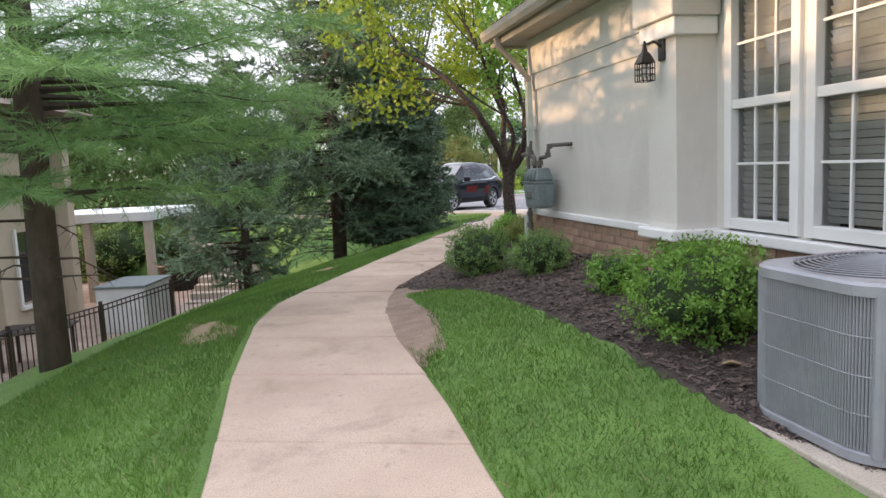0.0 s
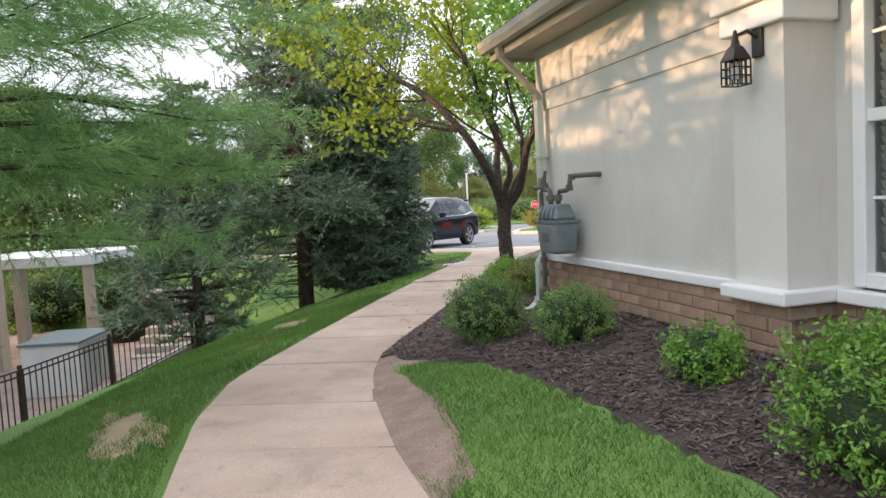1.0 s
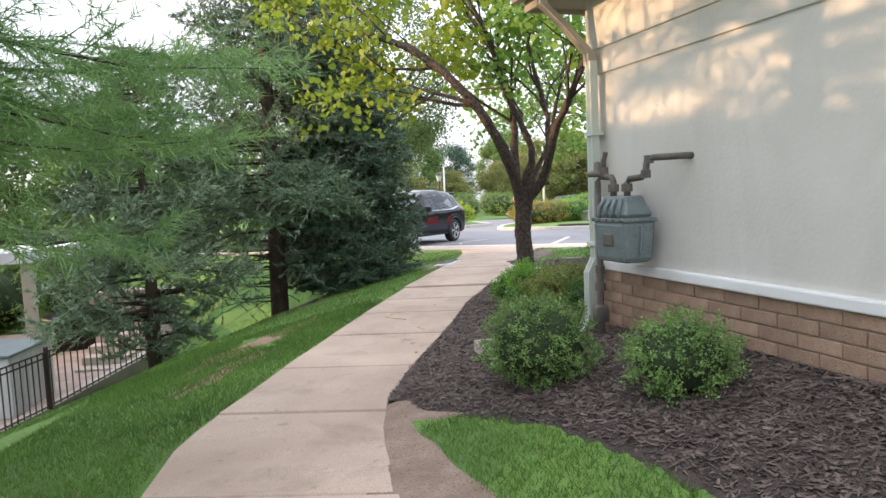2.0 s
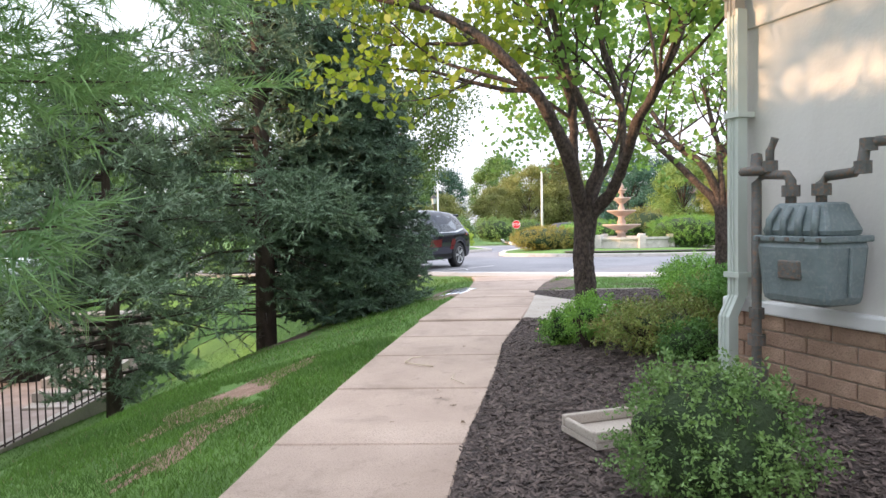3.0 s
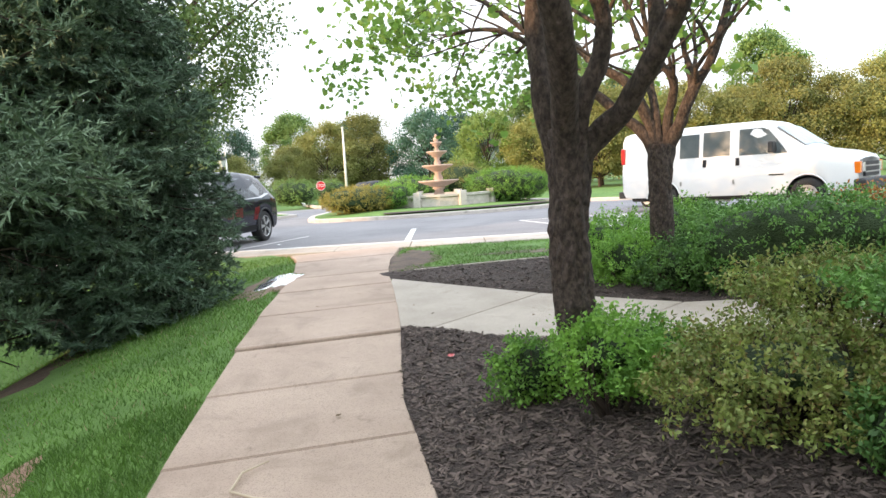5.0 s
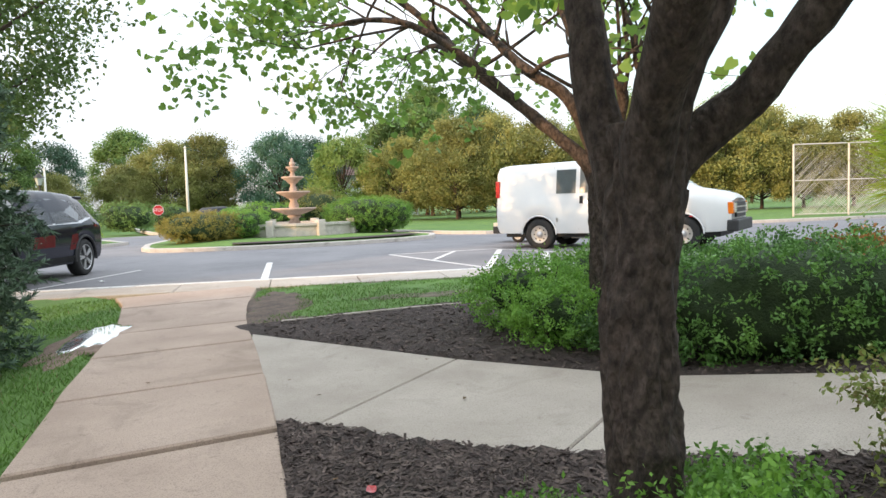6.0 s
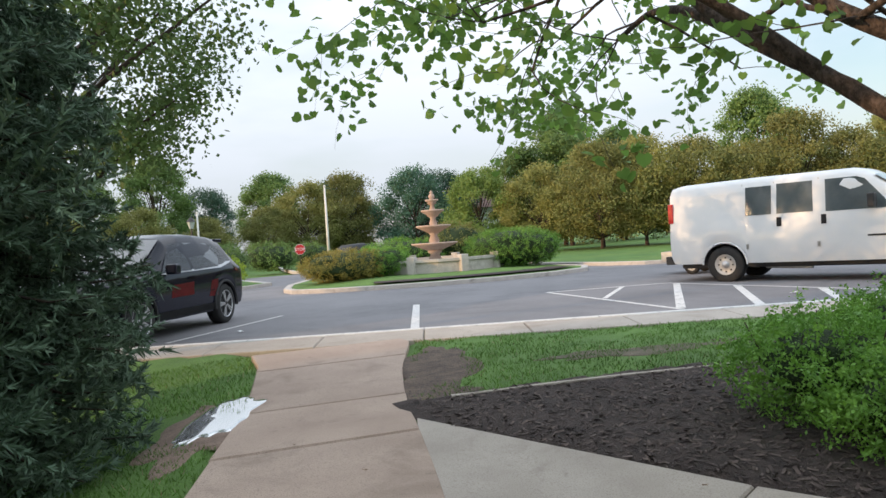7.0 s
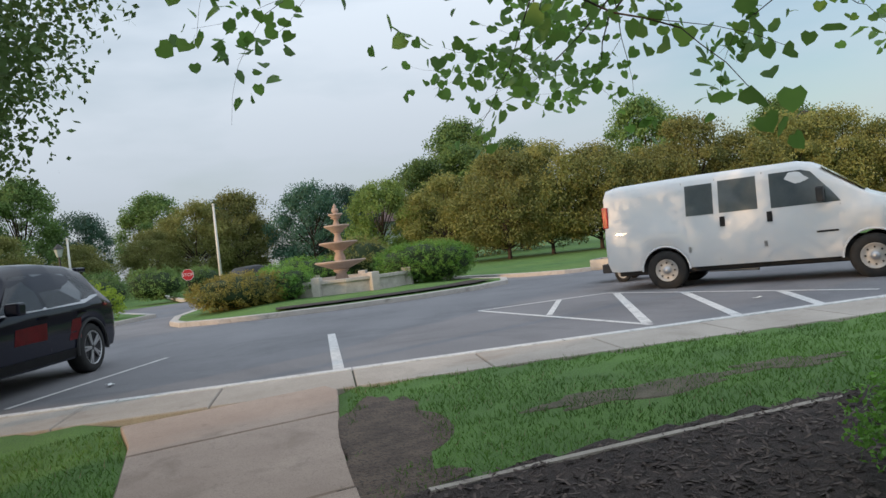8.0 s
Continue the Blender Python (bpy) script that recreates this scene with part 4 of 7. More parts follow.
redbud("tree", *TREE_B, zb, [(0, 0, -.1), (.0, .01, .5), (-.01, .01, 1.05), (.0, .0, 1.42)],
       [(.090, [(-.02, .02, 1.2), (-.10, .09, 1.50), (-.23, .29, 1.73), (-.36, .61, 2.02), (-.50, 1.02, 2.34), (-.62, 1.36, 2.72), (-.95, 1.75, 3.15), (-1.3, 2.1, 3.40)]),
        (.090, [(-.02, .02, 1.25), (-.08, .06, 1.63), (-.26, .14, 2.02), (-.45, .34, 2.22), (-.55, .66, 2.52), (-.70, 1.0, 2.98), (-.80, 1.4, 3.35)]),
        (.075, [(-.01, .0, 1.3), (-.02, .04, 1.72), (.02, .17, 2.06), (.05, .32, 2.42), (.0, .6, 3.1)]),
        (.075, [(.02, -.02, 1.3), (.07, -.06, 1.74), (.02, -.18, 1.99), (-.13, -.16, 2.20), (-.22, -.12, 2.42), (-.4, -.2, 3.1)]),
        (.105, [(.03, -.02, 1.15), (.06, -.06, 1.40), (.09, -.18, 1.63), (.15, -.33, 1.95), (.22, -.49, 2.22), (.4, -.6, 2.9), (.7, -.6, 3.5)]),
        (.055, [(.14, -.3, 1.9), (.12, -.25, 2.2), (.05, -.2, 2.6), (.1, .1, 3.2)]),
        (.060, [(-.36, .61, 2.02), (-.66, .92, 2.42), (-.98, 1.25, 2.72), (-1.22, 1.55, 2.80), (-1.42, 1.8, 2.78)]),
        (.055, [(-.50, 1.02, 2.34), (-.45, 1.45, 2.60), (-.35, 1.9, 2.72), (-.30, 2.3, 2.65)])],
       .126, 6800, .074, "dark-barked redbud tree among shrubs", 23, droop=.05)


def crown_tree(name, height, width, base, mat, count, leaf, label, seed, trunk_mat="twig", ratio=.65, clumps=34, oval=1.0, group=""):
    """A broadleaf tree: trunk, limbs and a crown of leaf clumps with gaps."""
    spin = random.Random(seed)
    tree = empty(name, Matrix(), label, "tree", group)
    bm = bmesh.new()
    tube(bm, [(0, 0, -.1), (.03 * height / 6, 0, base * .6), (0, .02, base + (height - base) * .5)], [.035 * height ** .8, .026 * height ** .8, .008 * height ** .8], 8)
    centres, sizes = [], []
    clumps *= 2
    for k in range(clumps):
        a, h = spin.uniform(0, 2 * math.pi), spin.random()
        prof = math.sin(math.pi * min(max(.12 + .86 * h, 0), 1)) ** .6
        r = width / 2 * prof * spin.uniform(.30, 1.0) ** .7
        c = Vector((r * math.cos(a), r * math.sin(a), base + (height - base) * (.06 + .88 * h)))
        centres.append(c)
        sizes.append(width * spin.uniform(.06, .14))
        start = Vector((0, 0, base * .7 + (c.z - base) * .45))
        if k % 4:
            continue
        tube(bm, [start, start.lerp(c, .5) + Vector((0, 0, .05 * height * spin.uniform(-.3, .5))), c], [.010 * height ** .8, .007 * height ** .8, .003 * height ** .8], 4, cap=False)
    part("trunk", bm, trunk_mat, tree)
    cc, ss = np.array([tuple(c) for c in centres]), np.array(sizes)
    pick = rng.integers(0, clumps, count)
    g = rng.normal(size=(count, 3))
    g /= np.linalg.norm(g, axis=1)[:, None]
    p = cc[pick] + g * (ss[pick] * rng.uniform(.25, 1.15, count))[:, None] * (1.1, 1.1, .85)
    vv, ff = leaves(p, leaf, ratio)
    raw("crown", vv, ff, mat, tree)
    return tree


def put(thing, x, y, z, turn=0.0, scale=1.0, tall=None):
    thing.matrix_world = Matrix.LocRotScale((x, y, z), Euler((0, 0, radians(turn))), (scale, scale, tall or scale))
    return thing


def again(thing, x, y, z, turn=0.0, scale=1.0, tall=None, label=""):
    ob = copy_thing(thing, pose(0, 0, 0))
    put(ob, x, y, z, turn, scale, tall)
    return tagged(ob, label)


def conifer(name, height, width, base, needle, density, label, seed, mat="spruce", droop=.18, trunk_r=.13, up=.0, gap=.0, step_z=.2, fat=.2, side_n=9, full=.6, many=7, even=.0, wild=.17, extra=()):
    """A conifer: trunk, whorls of boughs with side twigs, each clad in needles."""
    spin = random.Random(seed)
    tree = empty(name, Matrix(), label, "tree")
    bm = bmesh.new()
    tube(bm, [(0, 0, -.3), (.03, 0, height * .3), (0, .03, height * .65), (0, 0, height)], [trunk_r * 1.15, trunk_r * .9, trunk_r * .5, .015], 12)
    part("trunk", bm, "bark_spruce", tree, "rough brown trunk", True)
    a0, a1, limbs = [], [], list(extra)
    z = base
    while z < height * .985:
        f = (z - base) / (height - base)
        reach = width / 2 * (1 - f) ** full * (.80 + .15 * even + (.2 - .15 * even) * math.sin(z * 5)) * min(1, .62 + f * 3)
        k0 = spin.uniform(0, 6.28)
        for k in range(spin.randint(many - 1, many + 1)):
            if spin.random() > gap:
                limbs.append((k0 + k * 2 * math.pi / many + spin.gauss(0, .18), z + spin.gauss(0, step_z * 1.2), reach * spin.uniform(.68 + .20 * even, 1.10 - .06 * even)))
        z += step_z * spin.uniform(.75, 1.25)
    for a, zk, ln in limbs:
        tip = spin.gauss(0, wild) * ln
        d = Vector((math.cos(a), math.sin(a), 0))
        p = [Vector((0, 0, zk)), Vector((0, 0, zk)) + d * ln * .4 + Vector((0, 0, ln * (.04 - droop * .4 + up))), Vector((0, 0, zk)) + d * ln * .75 + Vector((0, 0, -droop * ln * .8 + up * ln + tip * .6)), Vector((0, 0, zk)) + d * ln + Vector((0, 0, -droop * ln + up * 1.4 * ln + .05 + tip))]
        boughs = bmesh.new()
        tube(boughs, p, [.018 + .008 * ln, .014, .008, .003], 4, cap=False)
        part("bough", boughs, "twig", tree)
        side = Vector((-d.y, d.x, 0))
        n = max(3, int(ln * side_n))
        for j in range(n):
            t = .22 + .78 * (j + spin.random()) / n
            q = p[0].lerp(p[1], t / .4) if t < .4 else p[1].lerp(p[2], (t - .4) / .35) if t < .75 else p[2].lerp(p[3], (t - .75) / .25)
            for sgn in (-1, 1):
                tl = ln * .34 * (1.1 - t * .7) * spin.uniform(.6, 1.1)
                e = q + side * sgn * tl + d * tl * .6 + Vector((0, 0, spin.gauss(.08 if wild > .1 else -.05, .08 + wild * 1.6) * tl * 2))
                a0.append(tuple(q))
                a1.append(tuple(e))
        a0.append(tuple(p[1]))
        a1.append(tuple(p[3]))
    a0, a1 = np.array(a0), np.array(a1)
    vv, ff = sticks(a0, a1, .006)
    n0 = len(vv)
    rep = np.repeat(np.arange(len(a0)), density)
    t = rng.uniform(0.05, 1.05, len(rep))[:, None]
    q = a0[rep] + (a1[rep] - a0[rep]) * t
    axis = a1[rep] - a0[rep]
    axis /= np.linalg.norm(axis, axis=1)[:, None] + 1e-9
    g = rng.normal(size=q.shape)
    g -= .3 * (g * axis).sum(1)[:, None] * axis
    g /= np.linalg.norm(g, axis=1)[:, None]
    e = q + (g * .8 + axis * .75) * needle * rng.uniform(.6, 1.2, len(q))[:, None]
    v2, f2 = sticks(q, e, needle * fat)
    tagged(raw("needles", np.concatenate([vv, v2]), np.concatenate([ff, f2 + n0]), mat, tree), kind="stuff")
    return tree


S1 = conifer("tree", 10.5, 5.8, 1.45, .085, 30, "tall dark spruce with a bare lower trunk", 5, droop=.12, trunk_r=.16, step_z=.17, full=.45, gap=.12, many=5, fat=.13)
put(S1, -2.6, 18.2, ground_z(-2.6, 18.2))
S3 = conifer("tree", 5.2, 3.5, 0.12, .075, 30, "dense dark blue-green spruce beside the path", 8, mat="spruce_dark", droop=.08, step_z=.13, full=.28, many=10, even=1.0, fat=.14, wild=.09)
put(S3, -1.18, 18.95, ground_z(-1.18, 18.95))
S2 = conifer("tree", 5.4, 4.4, 0.7, .08, 30, "grey-green spruce beside the metal fence", 13, mat="spruce_grey", droop=.08, trunk_r=.10, step_z=.15, full=.42, gap=.12, many=5, fat=.13)
put(S2, -4.3, 15.8, ground_z(-4.3, 15.8))
PINE = conifer("tree", 10.5, 8.0, 1.85, .12, 60, "soft white pine with long drooping boughs", 17, mat="pine", droop=.05, trunk_r=.135, gap=.30, step_z=.30, fat=.028, side_n=9, full=.35, wild=.05, extra=[(.24, 2.45, 2.9), (.50, 2.62, 2.7), (-.05, 2.75, 2.9), (.72, 2.35, 2.5), (.10, 2.25, 2.5), (.38, 2.85, 2.9), (.85, 2.7, 2.6)])
put(PINE, -3.95, 7.56, ground_z(-3.95, 7.56), 20)
# dead lower twigs of the two bare-trunked conifers
for tree, z0, z1, count, reach in ((S1, .35, 2.3, 60, 1.5), (PINE, .9, 2.3, 10, 1.7)):
    spin = random.Random(count)
    for k in range(count):
        a, z, ln = spin.uniform(0, 6.28), spin.uniform(z0, z1), reach * spin.uniform(.35, 1)
        d = Vector((math.cos(a), math.sin(a), 0))
        p = [Vector((0, 0, z)), Vector((0, 0, z + .03)) + d * ln * .5, Vector((0, 0, z + spin.uniform(-.25, .12) * ln)) + d * ln]
        bm = bmesh.new()
        tube(bm, p, [.016, .010, .003], 4, cap=False)
        for m in range(5):
            q = p[1].lerp(p[2], spin.random())
            tube(bm, [q, q + Vector((spin.gauss(0, .12), spin.gauss(0, .12), spin.gauss(-.05, .09)))], [.005, .002], 3, cap=False)
        part("dead_twig", bm, "twig", tree, "bare dead twig")
LOCUST = crown_tree("tree", 7.2, 5.6, 2.0, "far_green", 36000, .080, "small-leaved olive-green tree at the kerb", 31, clumps=70)
put(LOCUST, -0.75, 22.7, 0.0)


# ---- shrubs and hedges ----
def bush(name, sx, sy, sz, mat, count, leaf, label, category="shrub", power=2.0, ragged=.25, stems=7, core=.72, seed=1, group="", ratio=.5, lift=0.0, shell=.62):
    """A shrub: stems, an inner mass coloured dark as the shade within, and a ragged shell of small leaves in sprays."""
    spin = random.Random(seed)
    thing = empty(name, Matrix(), label, category, group)
    for k in range(stems):
        bm = bmesh.new()
        a, r = spin.uniform(0, 6.28), spin.uniform(.3, .8)
        tube(bm, [(spin.gauss(0, .06) * sx, spin.gauss(0, .06) * sy, -.03), (sx * .25 * math.cos(a), sy * .25 * math.sin(a), sz * .35), (sx * .5 * r * math.cos(a), sy * .5 * r * math.sin(a), sz * spin.uniform(.6, .9))], [.012, .009, .004], 5)
        part("stem", bm, "twig", thing)
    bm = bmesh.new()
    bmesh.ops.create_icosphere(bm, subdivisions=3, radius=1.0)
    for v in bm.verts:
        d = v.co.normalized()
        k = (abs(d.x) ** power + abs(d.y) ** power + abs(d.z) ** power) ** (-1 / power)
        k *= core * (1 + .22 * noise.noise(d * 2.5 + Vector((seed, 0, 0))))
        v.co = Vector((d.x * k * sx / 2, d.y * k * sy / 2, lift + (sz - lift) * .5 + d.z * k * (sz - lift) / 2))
    part("inner_foliage", bm, "hedge_shade", thing, smooth=True)
    # sprays of leaves
    ns = max(40, count // 22)
    d = rng.normal(size=(ns, 3))
    d[:, 2] = np.where(d[:, 2] < -.75 * np.abs(d[:, 2]).max(), -d[:, 2], d[:, 2])
    d /= np.linalg.norm(d, axis=1)[:, None]
    k = (np.abs(d) ** power).sum(1) ** (-1 / power)
    rag = np.array([noise.noise(Vector(q) * 3.1 + Vector((seed * 3, 1, 0))) for q in d])
    rad = k * (1 + ragged * rag) * rng.uniform(shell, 1.0, ns)
    c = d * rad[:, None] * (sx / 2, sy / 2, (sz - lift) / 2) + (0, 0, lift + (sz - lift) / 2)
    c[:, 2] = np.maximum(c[:, 2], .02)
    pick = rng.integers(0, ns, count)
    out = d[pick] * rng.uniform(-.3, 1.0, count)[:, None] * leaf * 2.2
    p = c[pick] + out + rng.normal(0, leaf * .75, (count, 3))
    p[:, 2] = np.maximum(p[:, 2], .01)
    vv, ff = leaves(p, leaf, ratio)
    raw("foliage", vv, ff, mat, thing)
    return thing


def plant(thing, x, y, turn=0.0, z=None):
    return put(thing, x, y, (ground_z(x, y) if z is None else z), turn)


BED = "shrubs in the mulch bed"
plant(bush("shrub", .78, .74, .62, "shrub_grey", 13000, .020, "loose grey-green shrub in dark mulch", seed=2, group=BED), .42, 8.55)
plant(bush("shrub", .64, .60, .48, "shrub_grey", 9000, .020, "small grey-green shrub in dark mulch", seed=3, group=BED), 1.03, 7.75)
plant(bush("shrub", .42, .42, .36, "shrub", 2600, .030, "small bright green shrub in dark mulch", seed=4, group=BED), 1.40, 6.22)
plant(bush("shrub", .90, .86, .64, "shrub", 12000, .028, "dense bright green shrub beside the cooling unit", seed=5, group=BED), 1.62, 4.92)
plant(bush("shrub", .5, .45, .32, "yew", 4000, .026, "low dark green shrub in the mulch", seed=6, group=BED), 1.50, 10.88)
plant(bush("shrub", .54, .50, .50, "shrub", 6500, .024, "leggy bright green shrub with bare stems", seed=7, group=BED, lift=.14, stems=22, core=.42, ragged=.4), 1.12, 12.08)
plant(bush("shrub", 1.1, 1.0, .42, "yew_warm", 15000, .025, "olive green loose shrub with brown tips", seed=8, group=BED, lift=.04, stems=26, core=.48, ragged=.4), 1.52, 11.46)
plant(bush("shrub", 1.10, .95, .60, "yew", 15000, .026, "dark green clipped shrub with bare stems", seed=9, group=BED, lift=.28, stems=26, core=.5, ragged=.35), 2.16, 11.02)
plant(bush("shrub", .95, .90, .46, "yew_warm", 10000, .026, "olive green loose shrub with brown tips", seed=13, group=BED, lift=.16, stems=22, core=.45, ragged=.45), 2.28, 11.85)
plant(bush("shrub", .40, .38, .36, "shrub", 3800, .026, "bright green ferny shrub round the tree trunk", seed=10, group=BED), 1.00, 12.60)
plant(bush("shrub", .50, .46, .34, "shrub", 4600, .026, "bright green ferny shrub round the tree trunk", seed=12, group=BED), 1.52, 12.30)

HEDGES = "shrubs beyond the entrance walk"
plant(bush("hedge", 2.3, 1.05, .86, "yew", 19000, .034, "dark green clipped yew hedge", "hedge", 3.6, .10, seed=21, group=HEDGES, stems=12, core=.82, shell=.8), 4.45, 13.55, -62, .05)
plant(bush("hedge", 2.6, 1.1, .84, "yew", 16000, .036, "dark green clipped yew hedge", "hedge", 3.6, .10, seed=22, group=HEDGES, stems=12, core=.82, shell=.8), 5.6, 11.3, -66, .08)
plant(bush("hedge", 3.4, 1.3, .80, "yew", 15000, .040, "dark green clipped yew hedge", "hedge", 3.4, .10, seed=23, group=HEDGES, stems=12, core=.82, shell=.8), 6.7, 14.0, -62, .05)
plant(bush("shrub", 1.25, 1.15, .70, "shrub", 12000, .032, "loose bright green shrub under the tree", seed=24, group=HEDGES, stems=14, core=.58, ragged=.35), 4.02, 16.0, 10, .02)
plant(bush("shrub", .95, .90, .58, "shrub", 9000, .030, "low bright green shrub at the tree trunk", seed=27, group=HEDGES, stems=12, core=.55, ragged=.4), 3.72, 15.28, 60, .02)
plant(bush("shrub", .85, .80, .52, "yew", 7000, .030, "low dark green shrub at the tree trunk", seed=28, group=HEDGES, stems=12, core=.55, ragged=.4), 3.86, 14.66, 0, .03)
plant(bush("shrub", 1.4, 1.3, .74, "yew", 9000, .036, "loose dark green shrub under the tree", seed=25, group=HEDGES, stems=14, core=.62), 4.95, 15.2, 40, .05)
plant(bush("shrub", 1.3, 1.1, .72, "shrub", 8000, .036, "loose bright green shrub under the tree", seed=26, group=HEDGES, stems=10, core=.62), 5.4, 16.3, 40, .05)
plume = empty("ornamental_grass", Matrix.Translation((7.9, 13.8, .05)), "tall arching yellow-green ornamental grass", "ornamental grass")
n = 2600
a, t = rng.uniform(0, 2 * math.pi, n), rng.uniform(.2, 1, n)
p0 = np.stack([np.cos(a) * .3 * t, np.sin(a) * .3 * t, np.zeros(n)], 1)
pm = p0 + np.stack([np.cos(a) * .35 * t, np.sin(a) * .35 * t, rng.uniform(1.1, 1.9, n)], 1)
pe = pm + np.stack([np.cos(a) * .5 * t, np.sin(a) * .5 * t, rng.uniform(-.3, .35, n)], 1)
v1, f1 = sticks(pm, p0, .009)
v2, f2 = sticks(pm, pe, .009)
raw("blades", np.concatenate([v1, v2]), np.concatenate([f1, f2 + len(v1)]), "lime", plume)

# ---- house fixtures ----
for s0, s1, o in ((0.0, COL0, -.018), (COL0, COL1, .152), (COL1, NEXT0, -.208)):
    lay(s0, s1, o)
lay(-.208, .152, COL1, along=False)
lay(-2.2, -.018, 0.0, along=False, parent=wall_end)


def on_wall(s, o, z):
    return WALL @ Matrix.Translation((s, o, z))


# cooling unit
unit = empty("air_conditioner", on_wall(6.25, .62, 0) @ Matrix.Translation((0, 0, ground_z(1.9, 3.7) + .01)), "grey metal outdoor cooling unit with a domed fan grille", "air conditioner")
W, H = .41, .74


def ring_pts(w, r, n=6):
    out = []
    for cx, cy, a0 in ((w - r, w - r, 0), (-w + r, w - r, 90), (-w + r, -w + r, 180), (w - r, -w + r, 270)):
        out += [(cx + r * math.cos(radians(a0 + 90 * k / n)), cy + r * math.sin(radians(a0 + 90 * k / n))) for k in range(n + 1)]
    return out


def rounded_box(bm, w, r, z0, z1, top=True, bottom=True, soft=.012):
    rings = []
    for ww, z in ((w, z0), (w, z1 - soft), (w - soft, z1)):
        rings.append([bm.verts.new((x, y, z)) for x, y in ring_pts(ww, r)])
    n = len(rings[0])
    for r0, r1 in zip(rings, rings[1:]):
        for k in range(n):
            bm.faces.new((r0[k], r0[(k + 1) % n], r1[(k + 1) % n], r1[k]))
    if top:
        bm.faces.new(rings[-1])
    if bottom:
        bm.faces.new(rings[0][::-1])
    return bm


part("coil", rounded_box(bmesh.new(), W - .025, .19, .03, H - .03), "ac_fin", unit, "dark finned coil")
part("base_pan", rounded_box(bmesh.new(), W + .005, .20, 0, .05), "ac", unit)
part("top_panel", rounded_box(bmesh.new(), W + .012, .205, H - .055, H), "ac", unit)
ring = ring_pts(W, .20, 8)
per = [0]
for k in range(len(ring)):
    q0, q1 = ring[k], ring[(k + 1) % len(ring)]
    per.append(per[-1] + math.hypot(q1[0] - q0[0], q1[1] - q0[1]))


def round_unit(u):
    for k in range(len(ring)):
        if per[k + 1] >= u:
            t = (u - per[k]) / max(per[k + 1] - per[k], 1e-6)
            q0, q1 = ring[k], ring[(k + 1) % len(ring)]
            return q0[0] + (q1[0] - q0[0]) * t, q0[1] + (q1[1] - q0[1]) * t


louvre = bmesh.new()
for k in range(int(per[-1] / .0135)):
    x, y = round_unit(k * .0135)
    box(louvre, x - .0032, y - .0032, .05, x + .0032, y + .0032, H - .05)
tagged(part("louvres", louvre, "ac", unit, "fine upright louvres"), kind="stuff")
for z in (.2, .36, .52):
    bm = bmesh.new()
    tube(bm, [(x * 1.004, y * 1.004, z) for x, y in ring + ring[:1]], .003, 5)
    part("band", bm, "ac", unit)
for x, y in ((W - .02, W - .02), (-W + .02, W - .02), (W - .02, -W + .02), (-W + .02, -W + .02)):
    bm = bmesh.new()
    tube(bm, [(x * .88, y * .88, .03), (x * .88, y * .88, H - .04)], .03, 10)
    part("corner_post", bm, "ac", unit)
for k in range(15):
    r = .05 + k * .0225
    bm = bmesh.new()
    tube(bm, [(r * math.cos(t * math.pi / 20), r * math.sin(t * math.pi / 20), H + .055 - .05 * (r / .37) ** 2) for t in range(41)], .0035, 5, cap=False)
    part("grille_ring", bm, "ac", unit)
for k in range(8):
    a = k * math.pi / 4
    bm = bmesh.new()
    tube(bm, [(r * math.cos(a), r * math.sin(a), H + .05 - .05 * (r / .37) ** 2) for r in (.03, .15, .26, .375)], .0045, 5)
    part("grille_spoke", bm, "ac", unit)
# black disc on the closed top panel paints the shaded fan well
bm = bmesh.new()
lathe(bm, [(.36, H + .002), (.36, H + .004), (.0, H + .005)], 32)
part("fan_opening", bm, "black", unit)
pad = tagged(new("concrete_pad"), "small concrete pad under the cooling unit", "pad")
pad.matrix_world = on_wall(6.25, .66, ground_z(1.9, 3.7) - .10)
part("slab", box(bmesh.new(), -.50, -.50, -.1, .56, .46, .098, bevel=.01), "concrete_pale", pad)

# gas meter with its pipes
gz = .20
meter = empty("gas_meter", on_wall(.80, .0, 0) @ Matrix.Diagonal((1.12, 1, 1, 1)), "weathered grey gas meter with pipes beside the wall", "gas meter")
bm = bmesh.new()
box(bm, -.19, .05, .93, .19, .33, 1.24, bevel=.04)
for v in bm.verts:
    if v.co.z < 1.0:
        v.co.x *= .93
        v.co.y = .19 + (v.co.y - .19) * .86
part("body", bm, "meter", meter, "chamfered grey case")
bm = bmesh.new()
box(bm, -.195, .045, 1.225, .195, .335, 1.255, bevel=.006)
part("seam_flange", bm, "meter", meter)
bm = bmesh.new()
box(bm, -.175, .07, 1.25, .175, .31, 1.41, bevel=.03)
for v in bm.verts:
    if v.co.z > 1.36:
        v.co.x *= .78
        v.co.y = .19 + (v.co.y - .19) * .72
part("top_case", bm, "meter", meter)
for k in range(4):
    bm = bmesh.new()
    tube(bm, [(-.12 + k * .08, .318, 1.25), (-.12 + k * .08, .312, 1.33), (-.10 + k * .067, .275, 1.39)], .016, 8)
    part("rib", bm, "meter", meter, "", True)
bm = bmesh.new()
tube(bm, [(.19, .19, .98), (.195, .19, 1.20)], .008, 6)
part("case_seam", bm, "meter", meter)
for k in range(5):
    bm = bmesh.new()
    tube(bm, [(-.16 + k * .08, .345, 1.24), (-.16 + k * .08, .30, 1.24)], .011, 8)
    part("bolt", bm, "pipe", meter)
bm = bmesh.new()
box(bm, -.06, .31, 1.05, .06, .332, 1.14, bevel=.008)
part("dial_window", bm, "pipe", meter)
